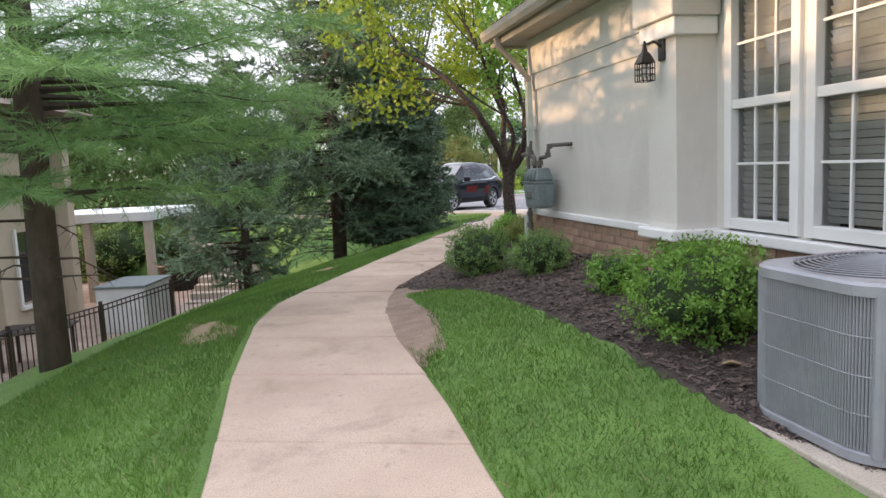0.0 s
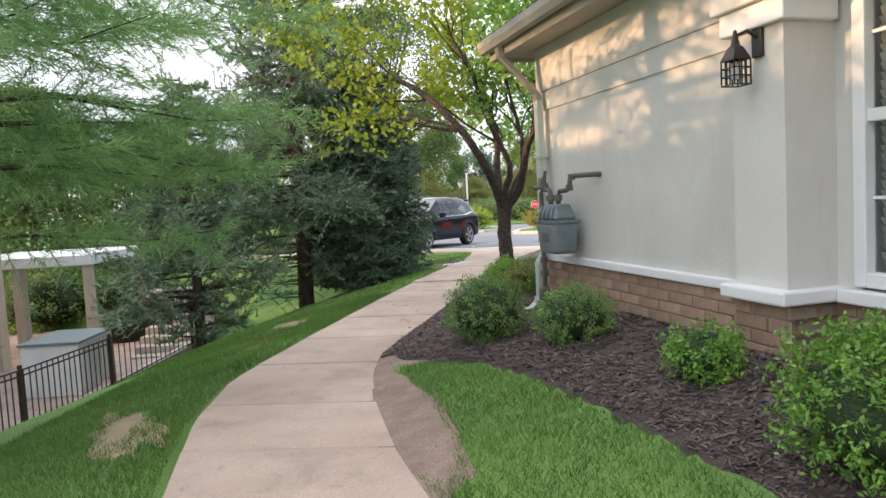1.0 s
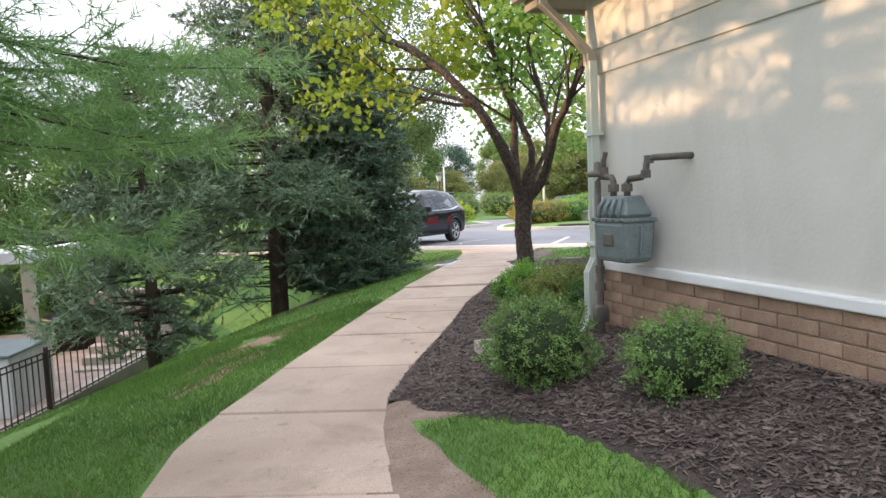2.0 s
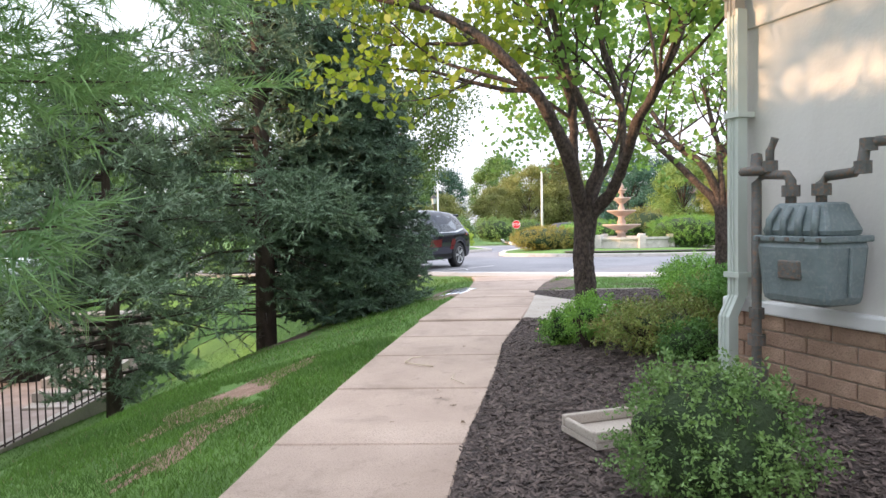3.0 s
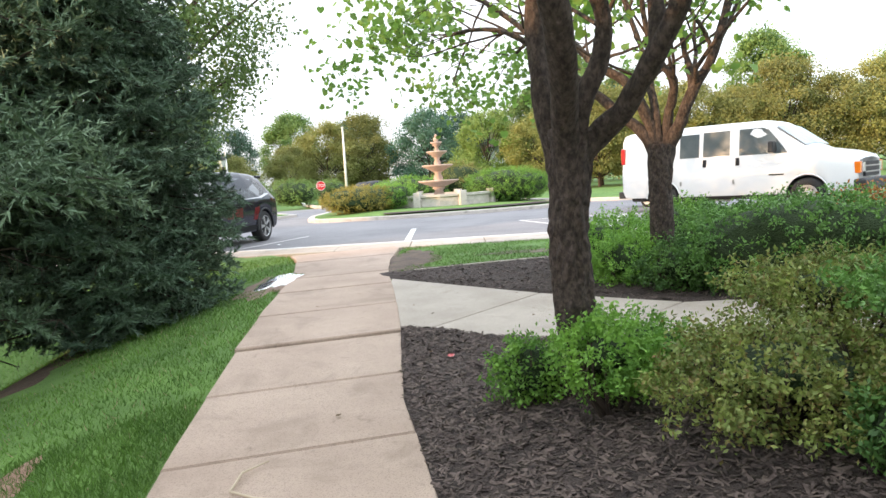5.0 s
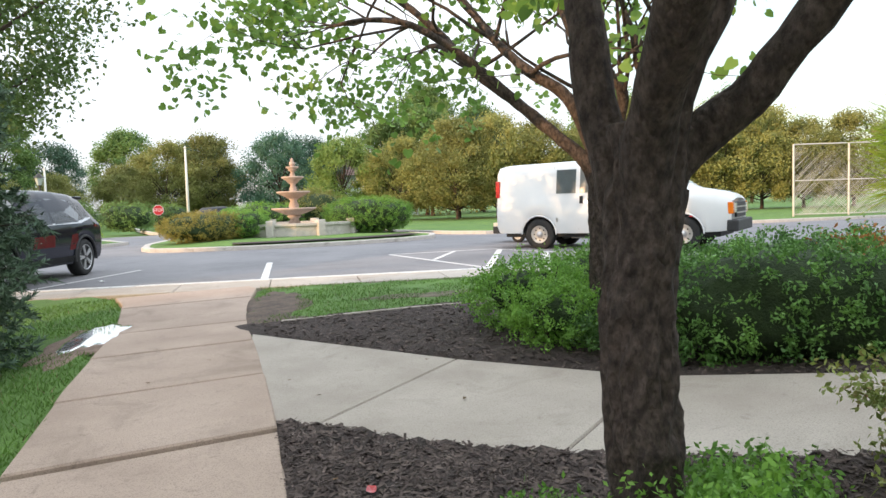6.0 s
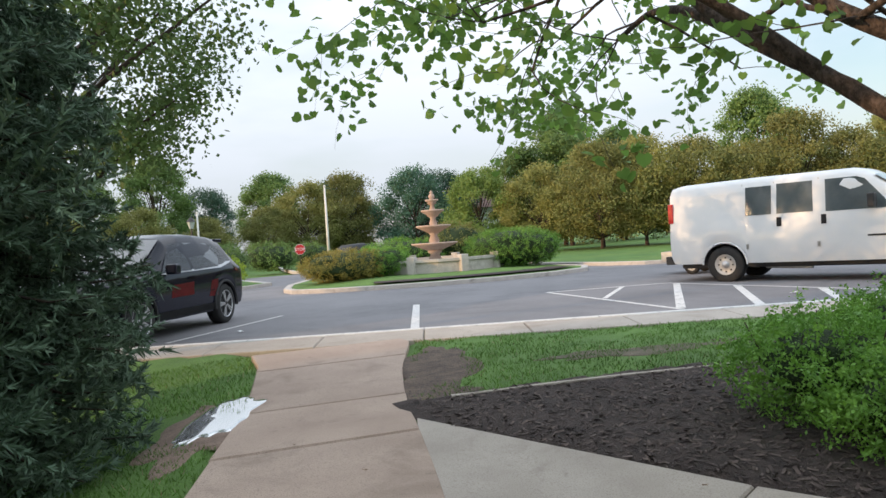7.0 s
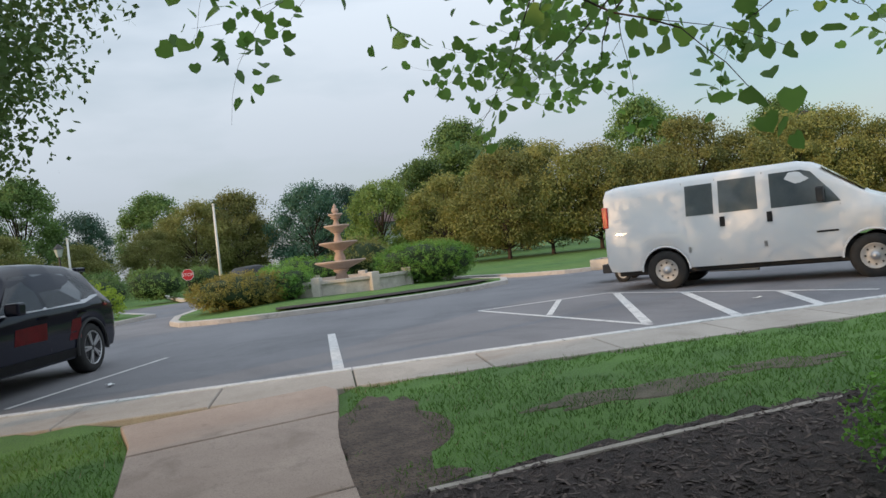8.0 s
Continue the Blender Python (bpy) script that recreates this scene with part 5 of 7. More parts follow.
for name, pts, r in (("inlet_pipe", [(-.10, .20, 1.38), (-.10, .20, 1.52), (-.12, .2, 1.55), (-.26, .2, 1.56), (-.30, .2, 1.52), (-.30, .2, .62), (-.30, .2, .1)], .024),
                     ("outlet_pipe", [(.06, .20, 1.38), (.06, .20, 1.50), (.09, .20, 1.53), (.20, .18, 1.54), (.23, .17, 1.58), (.23, .16, 1.64), (.27, .14, 1.67), (.40, .06, 1.67), (.45, -.05, 1.67)], .024),
                     ("vent_pipe", [(-.22, .2, 1.56), (-.22, .2, 1.68), (-.19, .2, 1.74)], .02)):
    bm = bmesh.new()
    tube(bm, pts, r, 12)
    part(name, bm, "pipe", meter, "rusty grey pipe", True)
for q, r in (((-.10, .2, 1.47), .040), ((.06, .2, 1.47), .040), ((-.30, .2, .70), .042), ((-.30, .2, .84), .036), ((.23, .17, 1.56), .034), ((.24, .15, 1.66), .034), ((-.22, .2, 1.60), .036)):
    bm = bmesh.new()
    lathe(bm, [(.0, -.03), (r, -.028), (r, .028), (.0, .03)], 10, Matrix.Translation(q))
    part("pipe_fitting", bm, "pipe", meter)
bm = bmesh.new()
lathe(bm, [(0, -.02), (.075, -.02), (.085, 0), (.075, .02), (.03, .03), (.025, .09), (0, .1)], 18, Matrix.Translation((-.30, .2, 1.58)))
part("regulator", bm, "pipe", meter, "", True)
bm = bmesh.new()
box(bm, -.34, .15, .42, -.26, .26, .56, bevel=.02)
part("shutoff_valve", bm, "pipe", meter, "", True)

# downspout with its elbows and splash trough
spout = empty("downspout", on_wall(.17, .0, 0), "pale ribbed metal downspout at the house corner", "downspout")


def square_pipe(pts, w=.042, d=.033):
    bm = bmesh.new()
    rows = []
    for p in pts:
        rows.append([bm.verts.new(Vector(p) + Vector(q)) for q in ((-w, -d, 0), (-w * .4, -d, 0), (-w * .3, -d + .008, 0), (w * .3, -d + .008, 0), (w * .4, -d, 0), (w, -d, 0), (w, d, 0), (w * .55, d, 0), (w * .45, d - .008, 0), (w * .12, d - .008, 0), (w * .05, d, 0), (-w * .05, d, 0), (-w * .12, d - .008, 0), (-w * .45, d - .008, 0), (-w * .55, d, 0), (-w, d, 0))])
    for r0, r1 in zip(rows, rows[1:]):
        for k in range(16):
            bm.faces.new((r0[k], r0[(k + 1) % 16], r1[(k + 1) % 16], r1[k]))
    return bm


part("pipe", square_pipe([(0, .06, 2.50), (0, .06, .95), (0, .06, .90), (0, .125, .78), (0, .125, .40)]), "spout", spout)
part("top_elbow", square_pipe([(-.02, .06, 2.47), (-.02, .06, 2.56), (-.10, .24, 2.80), (-.16, .40, 2.98), (-.16, .42, 3.10)]), "taupe", spout, "taupe offset elbow")
part("outlet", square_pipe([(0, .125, .42), (0, .14, .36), (-.01, .20, .31), (-.015, .27, .30)], .054, .045), "spout", spout)
for z in (1.0, 1.9):
    part("strap", box(bmesh.new(), -.06, -.01, z, .06, .106, z + .03), "spout", spout)
trough = empty("splash_trough", on_wall(.20, .20, 0) @ Matrix.Translation((0, 0, .20)), "weathered concrete splash trough under the downspout", "splash block")
bm = bmesh.new()
box(bm, -.18, .0, 0, .18, .92, .03)
part("floor", bm, "concrete_pale", trough)
for b in ((-.18, .0, .03, -.145, .92, .09), (.145, .0, .03, .18, .92, .09), (-.145, .89, .03, .145, .92, .08)):
    part("rim", box(bmesh.new(), *b, bevel=.008), "concrete_pale", trough)

# wall lantern
lamp = empty("wall_lantern", on_wall(3.52, .14, 2.15) @ Matrix.Diagonal((.86, .86, .86, 1)), "black caged wall lantern on the column", "wall lamp")
bm = bmesh.new()
box(bm, .02, .0, .12, .12, .03, .32, bevel=.01)
part("back_plate", bm, "black", lamp)
bm = bmesh.new()
tube(bm, [(.07, .02, .25), (.07, .10, .30), (.05, .17, .27), (.05, .18, .22)], .012, 8)
part("arm", bm, "black", lamp)
bm = bmesh.new()
lathe(bm, [(.10, .10), (.092, .12), (.05, .19), (.03, .205), (.02, .25), (.012, .30), (0, .31)], 4, Matrix.Translation((.05, .18, 0)) @ pose(0, 0, 0, 0, 0, 45))
part("roof", bm, "black", lamp)
for sx in (-1, 1):
    for k in range(4):
        c = -.066 + k * .044
        part("bar", box(bmesh.new(), .05 + sx * .066 - .004, .18 + c - .004, -.06, .05 + sx * .066 + .004, .18 + c + .004, .11), "black", lamp)
        part("bar", box(bmesh.new(), .05 + c - .004, .18 + sx * .066 - .004, -.06, .05 + c + .004, .18 + sx * .066 + .004, .11), "black", lamp)
for z in (-.064, -.005, .05, .104):
    bm = bmesh.new()
    tube(bm, [(.05 + a * .067, .18 + b * .067, z) for a, b in ((-1, -1), (1, -1), (1, 1), (-1, 1), (-1, -1))], .005, 4)
    part("cage_ring", bm, "black", lamp)
bm = bmesh.new()
lathe(bm, [(0, -.03), (.03, -.02), (.034, .04), (.02, .09), (0, .1)], 12, Matrix.Translation((.05, .18, 0)))
part("bulb", bm, "blind", lamp, "frosted bulb", True)


# ---- metal fence ----
FENCE = [(-7.9, 6.6, -1.70), (-7.35, 9.0, -1.72), (-6.85, 11.4, -1.74), (-6.42, 13.5, -1.78), (-5.95, 15.7, -1.74), (-5.15, 18.1, -1.48)]
fence = empty("fence", Matrix(), "low dark brown metal railing on the slope", "fence")
fence_kerb = empty("kerb", Matrix(), "pale concrete edging under the railing", "kerb", kind="structure")
picket_bm = bmesh.new()
box(picket_bm, -.008, -.008, .06, .008, .008, .97)
picket_me = bpy.data.meshes.new("picket")
picket_bm.to_mesh(picket_me)
picket_bm.free()
picket_me.materials.append(M["fence"])
for i, (p, q) in enumerate(zip(FENCE, FENCE[1:])):
    p, q = Vector(p), Vector(q)
    drop = 0.0
    n = 17
    for k in range(n):
        at = p.lerp(q, (k + .5) / n)
        ob = new("picket", picket_me)
        ob.parent = fence
        ob.location = at + Vector((0, 0, drop))
    for z in (.10, .88, .97):
        bm = bmesh.new()
        tube(bm, [p + Vector((0, 0, z)), q + Vector((0, 0, z))], .017, 4)
        part("rail", bm, "fence", fence)
    for post in ([p, q] if i == len(FENCE) - 2 else [p]):
        bm = bmesh.new()
        box(bm, post.x - .028, post.y - .028, post.z - .25, post.x + .028, post.y + .028, post.z + 1.06, bevel=.006)
        part("post", bm, "fence", fence)
    ribbon("kerb_stone", [(p.x - .12, p.y), (q.x - .12, q.y)], .22, lambda x, y, p=p, q=q: p.z + .06 + (q.z - p.z) * (y - p.y) / (q.y - p.y), "concrete_pale", fence_kerb, thick=.3)


# ---- neighbouring house and its terrace down the slope ----
M["tan_wall"] = material("tan_render", (0.42, 0.355, 0.275), (0.50, 0.43, 0.34), 0.9, 1.0, 60, 0.3)
M["paver"] = material("terrace_paver", (0.24, 0.18, 0.15), (0.36, 0.28, 0.24), 0.9, 3, 60, 0.3, spread=.2)
M["siding"] = material("grey_siding", (0.56, 0.60, 0.64), (0.66, 0.70, 0.74), 0.7, 1.5, 60, 0.1)
M["dark_glass"] = material("dark_glass", (0.012, 0.014, 0.016), (0.02, 0.022, 0.025), 0.05, 2, 10, 0)
M["roof_red"] = material("brown_shingle", (0.13, 0.085, 0.075), (0.20, 0.13, 0.115), 0.9, 4, 60, 0.4, spread=.2)
M["box_white"] = material("pale_metal", (0.55, 0.57, 0.58), (0.65, 0.66, 0.67), 0.5, 3, 60, 0.05)
LOW = -1.86
terrace = tagged(raw("terrace", [(-26, -4, LOW), (-7.3, -4, LOW), (-7.0, 11.4, LOW), (-6.1, 15.7, LOW), (-5.4, 18.0, LOW + .12), (-6.0, 24, LOW), (-26, 24, LOW)], [(0, 1, 2, 3, 4, 5, 6)], "paver"), "brown paved terrace below the slope", "terrace", kind="structure")
house = empty("house", Matrix.Translation((-9.6, 0, LOW)), "tan neighbouring house with pale trim and brown roof", "house")
part("wall", box(bmesh.new(), -9, -2, 0, 0, 18.5, 5.0), "tan_wall", house)
part("wall", box(bmesh.new(), -8.0, -2.6, 0, .35, 8.5, 5.0), "siding", house, "pale grey siding")
bm = bmesh.new()
rv = [bm.verts.new(p) for p in ((-9.6, -3.2, 5.0), (.95, -3.2, 5.0), (.95, 19.1, 5.0), (-9.6, 19.1, 5.0), (-4.3, 1.5, 6.8), (-4.3, 14.5, 6.8))]
for idx in ((0, 1, 4), (1, 2, 5, 4), (2, 3, 5), (3, 0, 4, 5), (3, 2, 1, 0)):
    bm.faces.new([rv[i] for i in idx])
part("roof", bm, "roof_red", house, "brown shingle roof")
for y in (9.2, 12.3, 15.4, 18.3):
    part("column", box(bmesh.new(), 0.0, y - .16, 0, .28, y + .16, 5.0, bevel=.02), "tan_wall", house, "tan column")
for y in (10.2, 13.3, 16.4):
    win = part("window", box(bmesh.new(), -.02, y - .1, .7, .03, y + 1.0, 2.3), "dark_glass", house, "dark window")
    part("frame", box(bmesh.new(), .0, y - .18, .62, .06, y - .1, 2.38), "trim", win)
    part("frame", box(bmesh.new(), .0, y + 1.0, .62, .06, y + 1.08, 2.38), "trim", win)
    part("sill", box(bmesh.new(), .0, y - .18, .54, .10, y + 1.08, .62), "trim", win)
porch = empty("porch", Matrix.Translation((-9.0, 19.4, LOW)), "grey flat-roofed porch with taupe posts", "porch")
part("roof", box(bmesh.new(), -2.5, 0, 2.25, 1.2, 3.6, 2.5, bevel=.02), "siding", porch)
for x, y in ((1.05, .15), (1.05, 3.45), (-.6, .15), (-2.3, 3.45)):
    part("post", box(bmesh.new(), x - .1, y - .1, 0, x + .1, y + .1, 2.25, bevel=.01), "taupe", porch)
cabinet = empty("utility_box", Matrix.Translation((-7.15, 16.6, LOW)), "pale grey ribbed metal utility box", "utility box")
part("body", box(bmesh.new(), -.55, -.75, 0, .55, .75, 1.0, bevel=.02), "box_white", cabinet)
for k in range(9):
    part("rib", box(bmesh.new(), .55, -.68 + k * .165, .06, .57, -.62 + k * .165, .94), "box_white", cabinet)
part("lid", box(bmesh.new(), -.58, -.78, 1.0, .58, .78, 1.05, bevel=.01), "meter", cabinet)
tub = empty("planter_tub", Matrix.Translation((-7.9, 21.4, LOW)), "black round planter tub on the terrace", "planter")
bm = bmesh.new()
lathe(bm, [(0, 0), (.55, 0), (.62, .75), (.68, .78), (.66, .85), (.58, .85), (.55, .6), (0, .58)], 20)
part("tub", bm, "black", tub, "", True)
wallbox = empty("garden_wall", Matrix.Translation((-6.6, 22.2, LOW)), "cream rendered low garden wall", "garden wall")
part("wall", box(bmesh.new(), -.9, -.25, 0, .9, .25, 1.2, bevel=.02), "concrete_pale", wallbox)
part("coping", box(bmesh.new(), -.95, -.3, 1.2, .95, .3, 1.27, bevel=.015), "concrete_pale", wallbox)
for k in range(4):
    st = empty("step", Matrix.Translation((-6.0, 18.6 + k * .36, LOW + .16 * k)), "pale stone terrace step", "step", "terrace steps")
    part("tread", box(bmesh.new(), -.7, -.2, 0, .6, .2, .16, bevel=.015), "concrete_pale", st)
for x, y, turn in ((-7.6, 13.4, 10), (-7.7, 11.0, -20)):
    ch = empty("garden_table", Matrix.Translation((x, y, LOW)) @ pose(0, 0, 0, 0, 0, turn), "dark metal garden table on the terrace", "table")
    part("tabletop", box(bmesh.new(), -.6, -.45, .68, .6, .45, .72, bevel=.01), "black", ch)
    for a in (-.5, .5):
        for b in (-.36, .36):
            part("leg", box(bmesh.new(), a - .02, b - .02, 0, a + .02, b + .02, .68), "black", ch)

# ---- vehicles ----
M["car_paint"] = material("dark_blue_paint", (0.009, 0.010, 0.019), (0.012, 0.013, 0.024), 0.10, 2, 200, 0)
M["car_paint"].node_tree.nodes["Principled BSDF"].inputs["Specular IOR Level"].default_value = 0.3
M["van_paint"] = material("white_van_paint", (0.68, 0.68, 0.68), (0.74, 0.74, 0.73), 0.35, 1.2, 60, 0, coat=.5)
M["red_paint"] = material("red_paint", (0.45, 0.015, 0.02), (0.55, 0.02, 0.03), 0.35, 3, 60, 0, coat=.5)
M["door_red"] = material("dull_red_reflection", (0.16, 0.010, 0.015), (0.24, 0.014, 0.02), 0.3, 9, 60, 0)
M["auto_glass"] = material("tinted_glass", (0.018, 0.021, 0.025), (0.025, 0.029, 0.033), 0.04, 2, 10, 0, coat=1.0)
# pale tone paints the reflected sky on the van's side windows
M["sky_glass"] = material("sky_toned_side_glass", (0.16, 0.19, 0.20), (0.24, 0.27, 0.27), 0.08, 2, 10, 0, coat=1.0)
M["rubber"] = material("tyre_rubber", (0.015, 0.015, 0.015), (0.028, 0.027, 0.026), 0.85, 8, 60, 0.2)
M["alloy"] = material("alloy", (0.45, 0.45, 0.46), (0.55, 0.55, 0.56), 0.35, 5, 60, 0, metal=.8)
M["steel"] = material("dull_steel", (0.42, 0.41, 0.39), (0.52, 0.50, 0.47), 0.5, 6, 60, 0.1, metal=.3)
M["plastic"] = material("black_plastic", (0.018, 0.018, 0.019), (0.028, 0.028, 0.029), 0.6, 6, 80, 0.1)
M["amber"] = material("amber_lens", (0.75, 0.16, 0.01), (0.85, 0.20, 0.02), 0.2, 5, 40, 0, coat=1)
M["red_lens"] = material("red_lens", (0.40, 0.01, 0.015), (0.5, 0.015, 0.02), 0.2, 5, 40, 0, coat=1)
M["clear_lens"] = material("clear_lens", (0.45, 0.46, 0.47), (0.55, 0.56, 0.57), 0.1, 5, 40, 0, coat=1)


class Shell:
    """A car body lofted over stations: x, underside, belt, roof, half width, half width of roof."""

    def __init__(self, rows, axles, hub, arch, crown=.03):
        self.rows, self.axles, self.hub, self.arch, self.crown = np.array(rows, float), axles, hub, arch, crown

    def at(self, x):
        return [float(np.interp(x, self.rows[:, 0], self.rows[:, k])) for k in range(1, 6)]

    def half(self, x, trim=True):
        zb, zl, zt, w, wt = self.at(x)
        if trim:
            for a in self.axles:
                if abs(x - a) < self.arch:
                    zb = max(zb, self.hub + math.sqrt(self.arch ** 2 - (x - a) ** 2))
        zl = max(zl, zb + .05)
        zt = max(zt, zl + .02)
        h = zl - zb
        return [(w * .95, zb), (w * .985, zb + h * .18), (w, zb + h * .5), (w * .995, zb + h * .8), (w * .975, zl), (wt + (w * .975 - wt) * .3, zl + (zt - zl) * .68), (wt, zt - (zt - zl) * .12), (wt * .9, zt - .015), (wt * .5, zt + self.crown * .7), (0, zt + self.crown)]

    def side(self, x, z):
        pts = self.half(x, False)
        return float(np.interp(z, [p[1] for p in pts[:7]], [p[0] for p in pts[:7]]))

    def body(self):
        bm = bmesh.new()
        x0, x1 = self.rows[0, 0], self.rows[-1, 0]
        xs = sorted(set(list(np.linspace(x0, x1, 70)) + [a + self.arch * math.sin(t) for a in self.axles for t in np.linspace(-1.5707, 1.5707, 17)] + list(self.rows[:, 0])))
        prev = None
        first = None
        for x in xs:
            pts = self.half(x)
            ring = [bm.verts.new((x, y, z)) for y, z in pts] + [bm.verts.new((x, -y, z)) for y, z in pts[-2::-1]]
            if prev:
                for k in range(len(ring) - 1):
                    bm.faces.new((prev[k], prev[k + 1], ring[k + 1], ring[k]))
            else:
                bm.faces.new(ring)
            prev = ring
        bm.faces.new(prev[::-1])
        return bm

    def pane(self, outline, sign, proud=.006):
        bm = bmesh.new()
        bm.faces.new([bm.verts.new((x, sign * (self.side(x, z) + proud), z)) for x, z in outline])
        r = bmesh.ops.solidify(bm, geom=bm.faces[:], thickness=.004)
        return bm

    def screen(self, x0, x1, k0, k1, lift=.012):
        bm = bmesh.new()
        rows = []
        for t in np.linspace(0, 1, 5):
            x = x0 + (x1 - x0) * t
            zb, zl, zt, w, wt = self.at(x)
            k = k0 + (k1 - k0) * t
            rows.append([bm.verts.new((x, wt * k * s, zt + lift + self.crown * (1 - abs(s) ** 1.5) * .9)) for s in (-1, -.5, 0, .5, 1)])
        for r0, r1 in zip(rows, rows[1:]):
            for k in range(4):
                bm.faces.new((r0[k], r0[k + 1], r1[k + 1], r1[k]))
        return bm


def wheel(car, x, y, sign, r, width, rim, spokes, mat):
    hub = part("wheel", lathe(bmesh.new(), [(0, .0), (rim * .22, .0), (rim * .25, -.015), (rim * .8, -.03), (rim * .93, .0), (rim, .012), (rim, -.16)], 28), mat, car, "", True)
    hub.matrix_local = Matrix.Translation((x, y, r)) @ (pose(0, 0, 0, -90, 0, 0) if sign > 0 else pose(0, 0, 0, 90, 0, 0))
    part("tyre", lathe(bmesh.new(), [(rim, .005), (rim + .02, .018), (r * .93, .012), (r, -.02), (r, -width + .02), (r * .93, -width - .01), (rim, -width)], 32), "rubber", hub, "", True)
    if spokes:
        for k in range(spokes):
            bm = bmesh.new()
            box(bm, rim * .15, -.016, -.012, rim * .95, .016, .012, bevel=.004)
            for v in bm.verts:
                v.co.y += (v.co.x / rim) * .03 * (1 if k % 2 else -1)
            bmesh.ops.transform(bm, matrix=pose(0, 0, 0, 0, 0, 360 * (k // 2) / (spokes / 2)), verts=bm.verts)
            part("spoke", bm, "alloy", hub)
        part("rim_back", lathe(bmesh.new(), [(0, -.045), (rim * .97, -.035)], 24), "plastic", hub)
        part("rim_edge", lathe(bmesh.new(), [(rim * .93, .004), (rim * .97, .014), (rim * 1.0, .014)], 32), "alloy", hub)
    else:
        part("hub_cap", lathe(bmesh.new(), [(0, .035), (rim * .28, .03), (rim * .34, .0)], 16), "alloy", hub, "", True)
        for k in range(8):
            part("vent", box(bmesh.new(), rim * .60, -.014, -.028, rim * .74, .014, -.008), "plastic", hub).matrix_local = pose(0, 0, 0, 0, 0, 45 * k)
    return hub


def underbody(car, x0, x1, w, z0, z1):
    part("underbody", box(bmesh.new(), x0, -w, z0, x1, w, z1, bevel=.03), "plastic", car)


# dark compact SUV nosed in to the kerb
suv_rows = [(-.90, .46, .78, .95, .74, .66), (-.86, .36, .95, 1.06, .85, .70), (-.74, .33, 1.0, 1.22, .895, .66), (-.42, .30, 1.03, 1.56, .915, .60), (-.05, .28, 1.03, 1.62, .92, .61), (.5, .27, 1.02, 1.655, .92, .62), (1.1, .27, 1.01, 1.65, .92, .62), (1.55, .27, 1.0, 1.59, .92, .62), (2.32, .28, 1.0, 1.10, .915, .70), (2.9, .28, .98, 1.03, .905, .74), (3.3, .28, .88, .94, .87, .70), (3.52, .28, .74, .80, .80, .62), (3.64, .32, .60, .64, .66, .52)]
suv_shell = Shell(suv_rows, (0.0, 2.70), .36, .41)
suv_to = Vector((-1.5, -2.24)).normalized()
suv_z = ROAD_Z
suv_rear = Vector((1.90, 26.55)) - Vector((-suv_to.y, suv_to.x)) * .9
suv = empty("car", Matrix.Translation((suv_rear.x, suv_rear.y, suv_z)) @ pose(0, 0, 0, 0, 0, math.degrees(math.atan2(suv_to.y, suv_to.x))), "dark blue compact SUV parked against the kerb", "car")
part("body", suv_shell.body(), "car_paint", suv, "glossy dark paint", True)
underbody(suv, -.75, 3.45, .72, .25, .62)
WINDOWS = {"front_side_window": [(2.02, 1.03), (1.12, 1.03), (1.08, 1.50), (1.42, 1.49)], "rear_side_window": [(1.04, 1.03), (.16, 1.06), (.02, 1.20), (.20, 1.49), (1.00, 1.51)], "quarter_window": [(.08, 1.08), (-.38, 1.16), (-.14, 1.42), (.12, 1.47)]}
for sgn in (1, -1):
    for name, outline in WINDOWS.items():
        part(name, suv_shell.pane(outline, sgn), "auto_glass", suv)
    part("window_trim", suv_shell.pane([(2.06, 1.00), (2.06, 1.02), (-.40, 1.14), (-.40, 1.115), (.1, 1.03)], sgn, .009), "alloy", suv)
    part("sill_cladding", suv_shell.pane([(2.28, .30), (2.28, .42), (.42, .42), (.42, .30)], sgn, .012), "plastic", suv)
    for hx in (1.10, .12):
        part("door_handle", suv_shell.pane([(hx, .90), (hx + .2, .90), (hx + .2, .935), (hx, .935)], sgn, .02), "car_paint", suv)
    for sx in (2.2, 1.06, .22):
        part("door_seam", suv_shell.pane([(sx, .45), (sx + .008, .45), (sx + .008, 1.0), (sx, 1.0)], sgn, .003), "plastic", suv)
    for a in (0.0, 2.70):
        bm = bmesh.new()
        tube(bm, [(a + .425 * math.cos(t), sgn * (.918 if a == 0 else .91), .36 + .425 * math.sin(t)) for t in np.linspace(-.15, math.pi + .15, 20)], .026, 6)
        part("arch_trim", bm, "plastic", suv)
        wheel(suv, a, sgn * .905, sgn, .36, .22, .25, 10, "plastic")
    bm = bmesh.new()
    box(bm, 1.85, .93, 1.0, 2.02, 1.12, 1.16, bevel=.03)
    bmesh.ops.scale(bm, vec=(1, sgn, 1), verts=bm.verts)
    part("mirror", bm, "car_paint", suv)
    part("headlight", suv_shell.pane([(3.5, .72), (3.2, .80), (3.15, .74), (3.45, .66)], sgn, .01), "clear_lens", suv)
    part("tail_light", suv_shell.pane([(-.84, .92), (-.45, .96), (-.48, 1.0), (-.80, 1.02)], sgn, .012), "red_lens", suv)
# flat red shapes that paint a red reflection on the dark doors
part("door_graphic", suv_shell.pane([(1.86, .62), (1.15, .62), (1.12, .84), (1.80, .82)], 1, .005), "door_red", suv, "red reflection painted on the door")
part("door_graphic", suv_shell.pane([(.62, .54), (.30, .54), (.26, .84), (.50, .82)], 1, .005), "door_red", suv, "red reflection painted on the door")
part("windscreen", suv_shell.screen(1.60, 2.28, .95, .96), "auto_glass", suv)
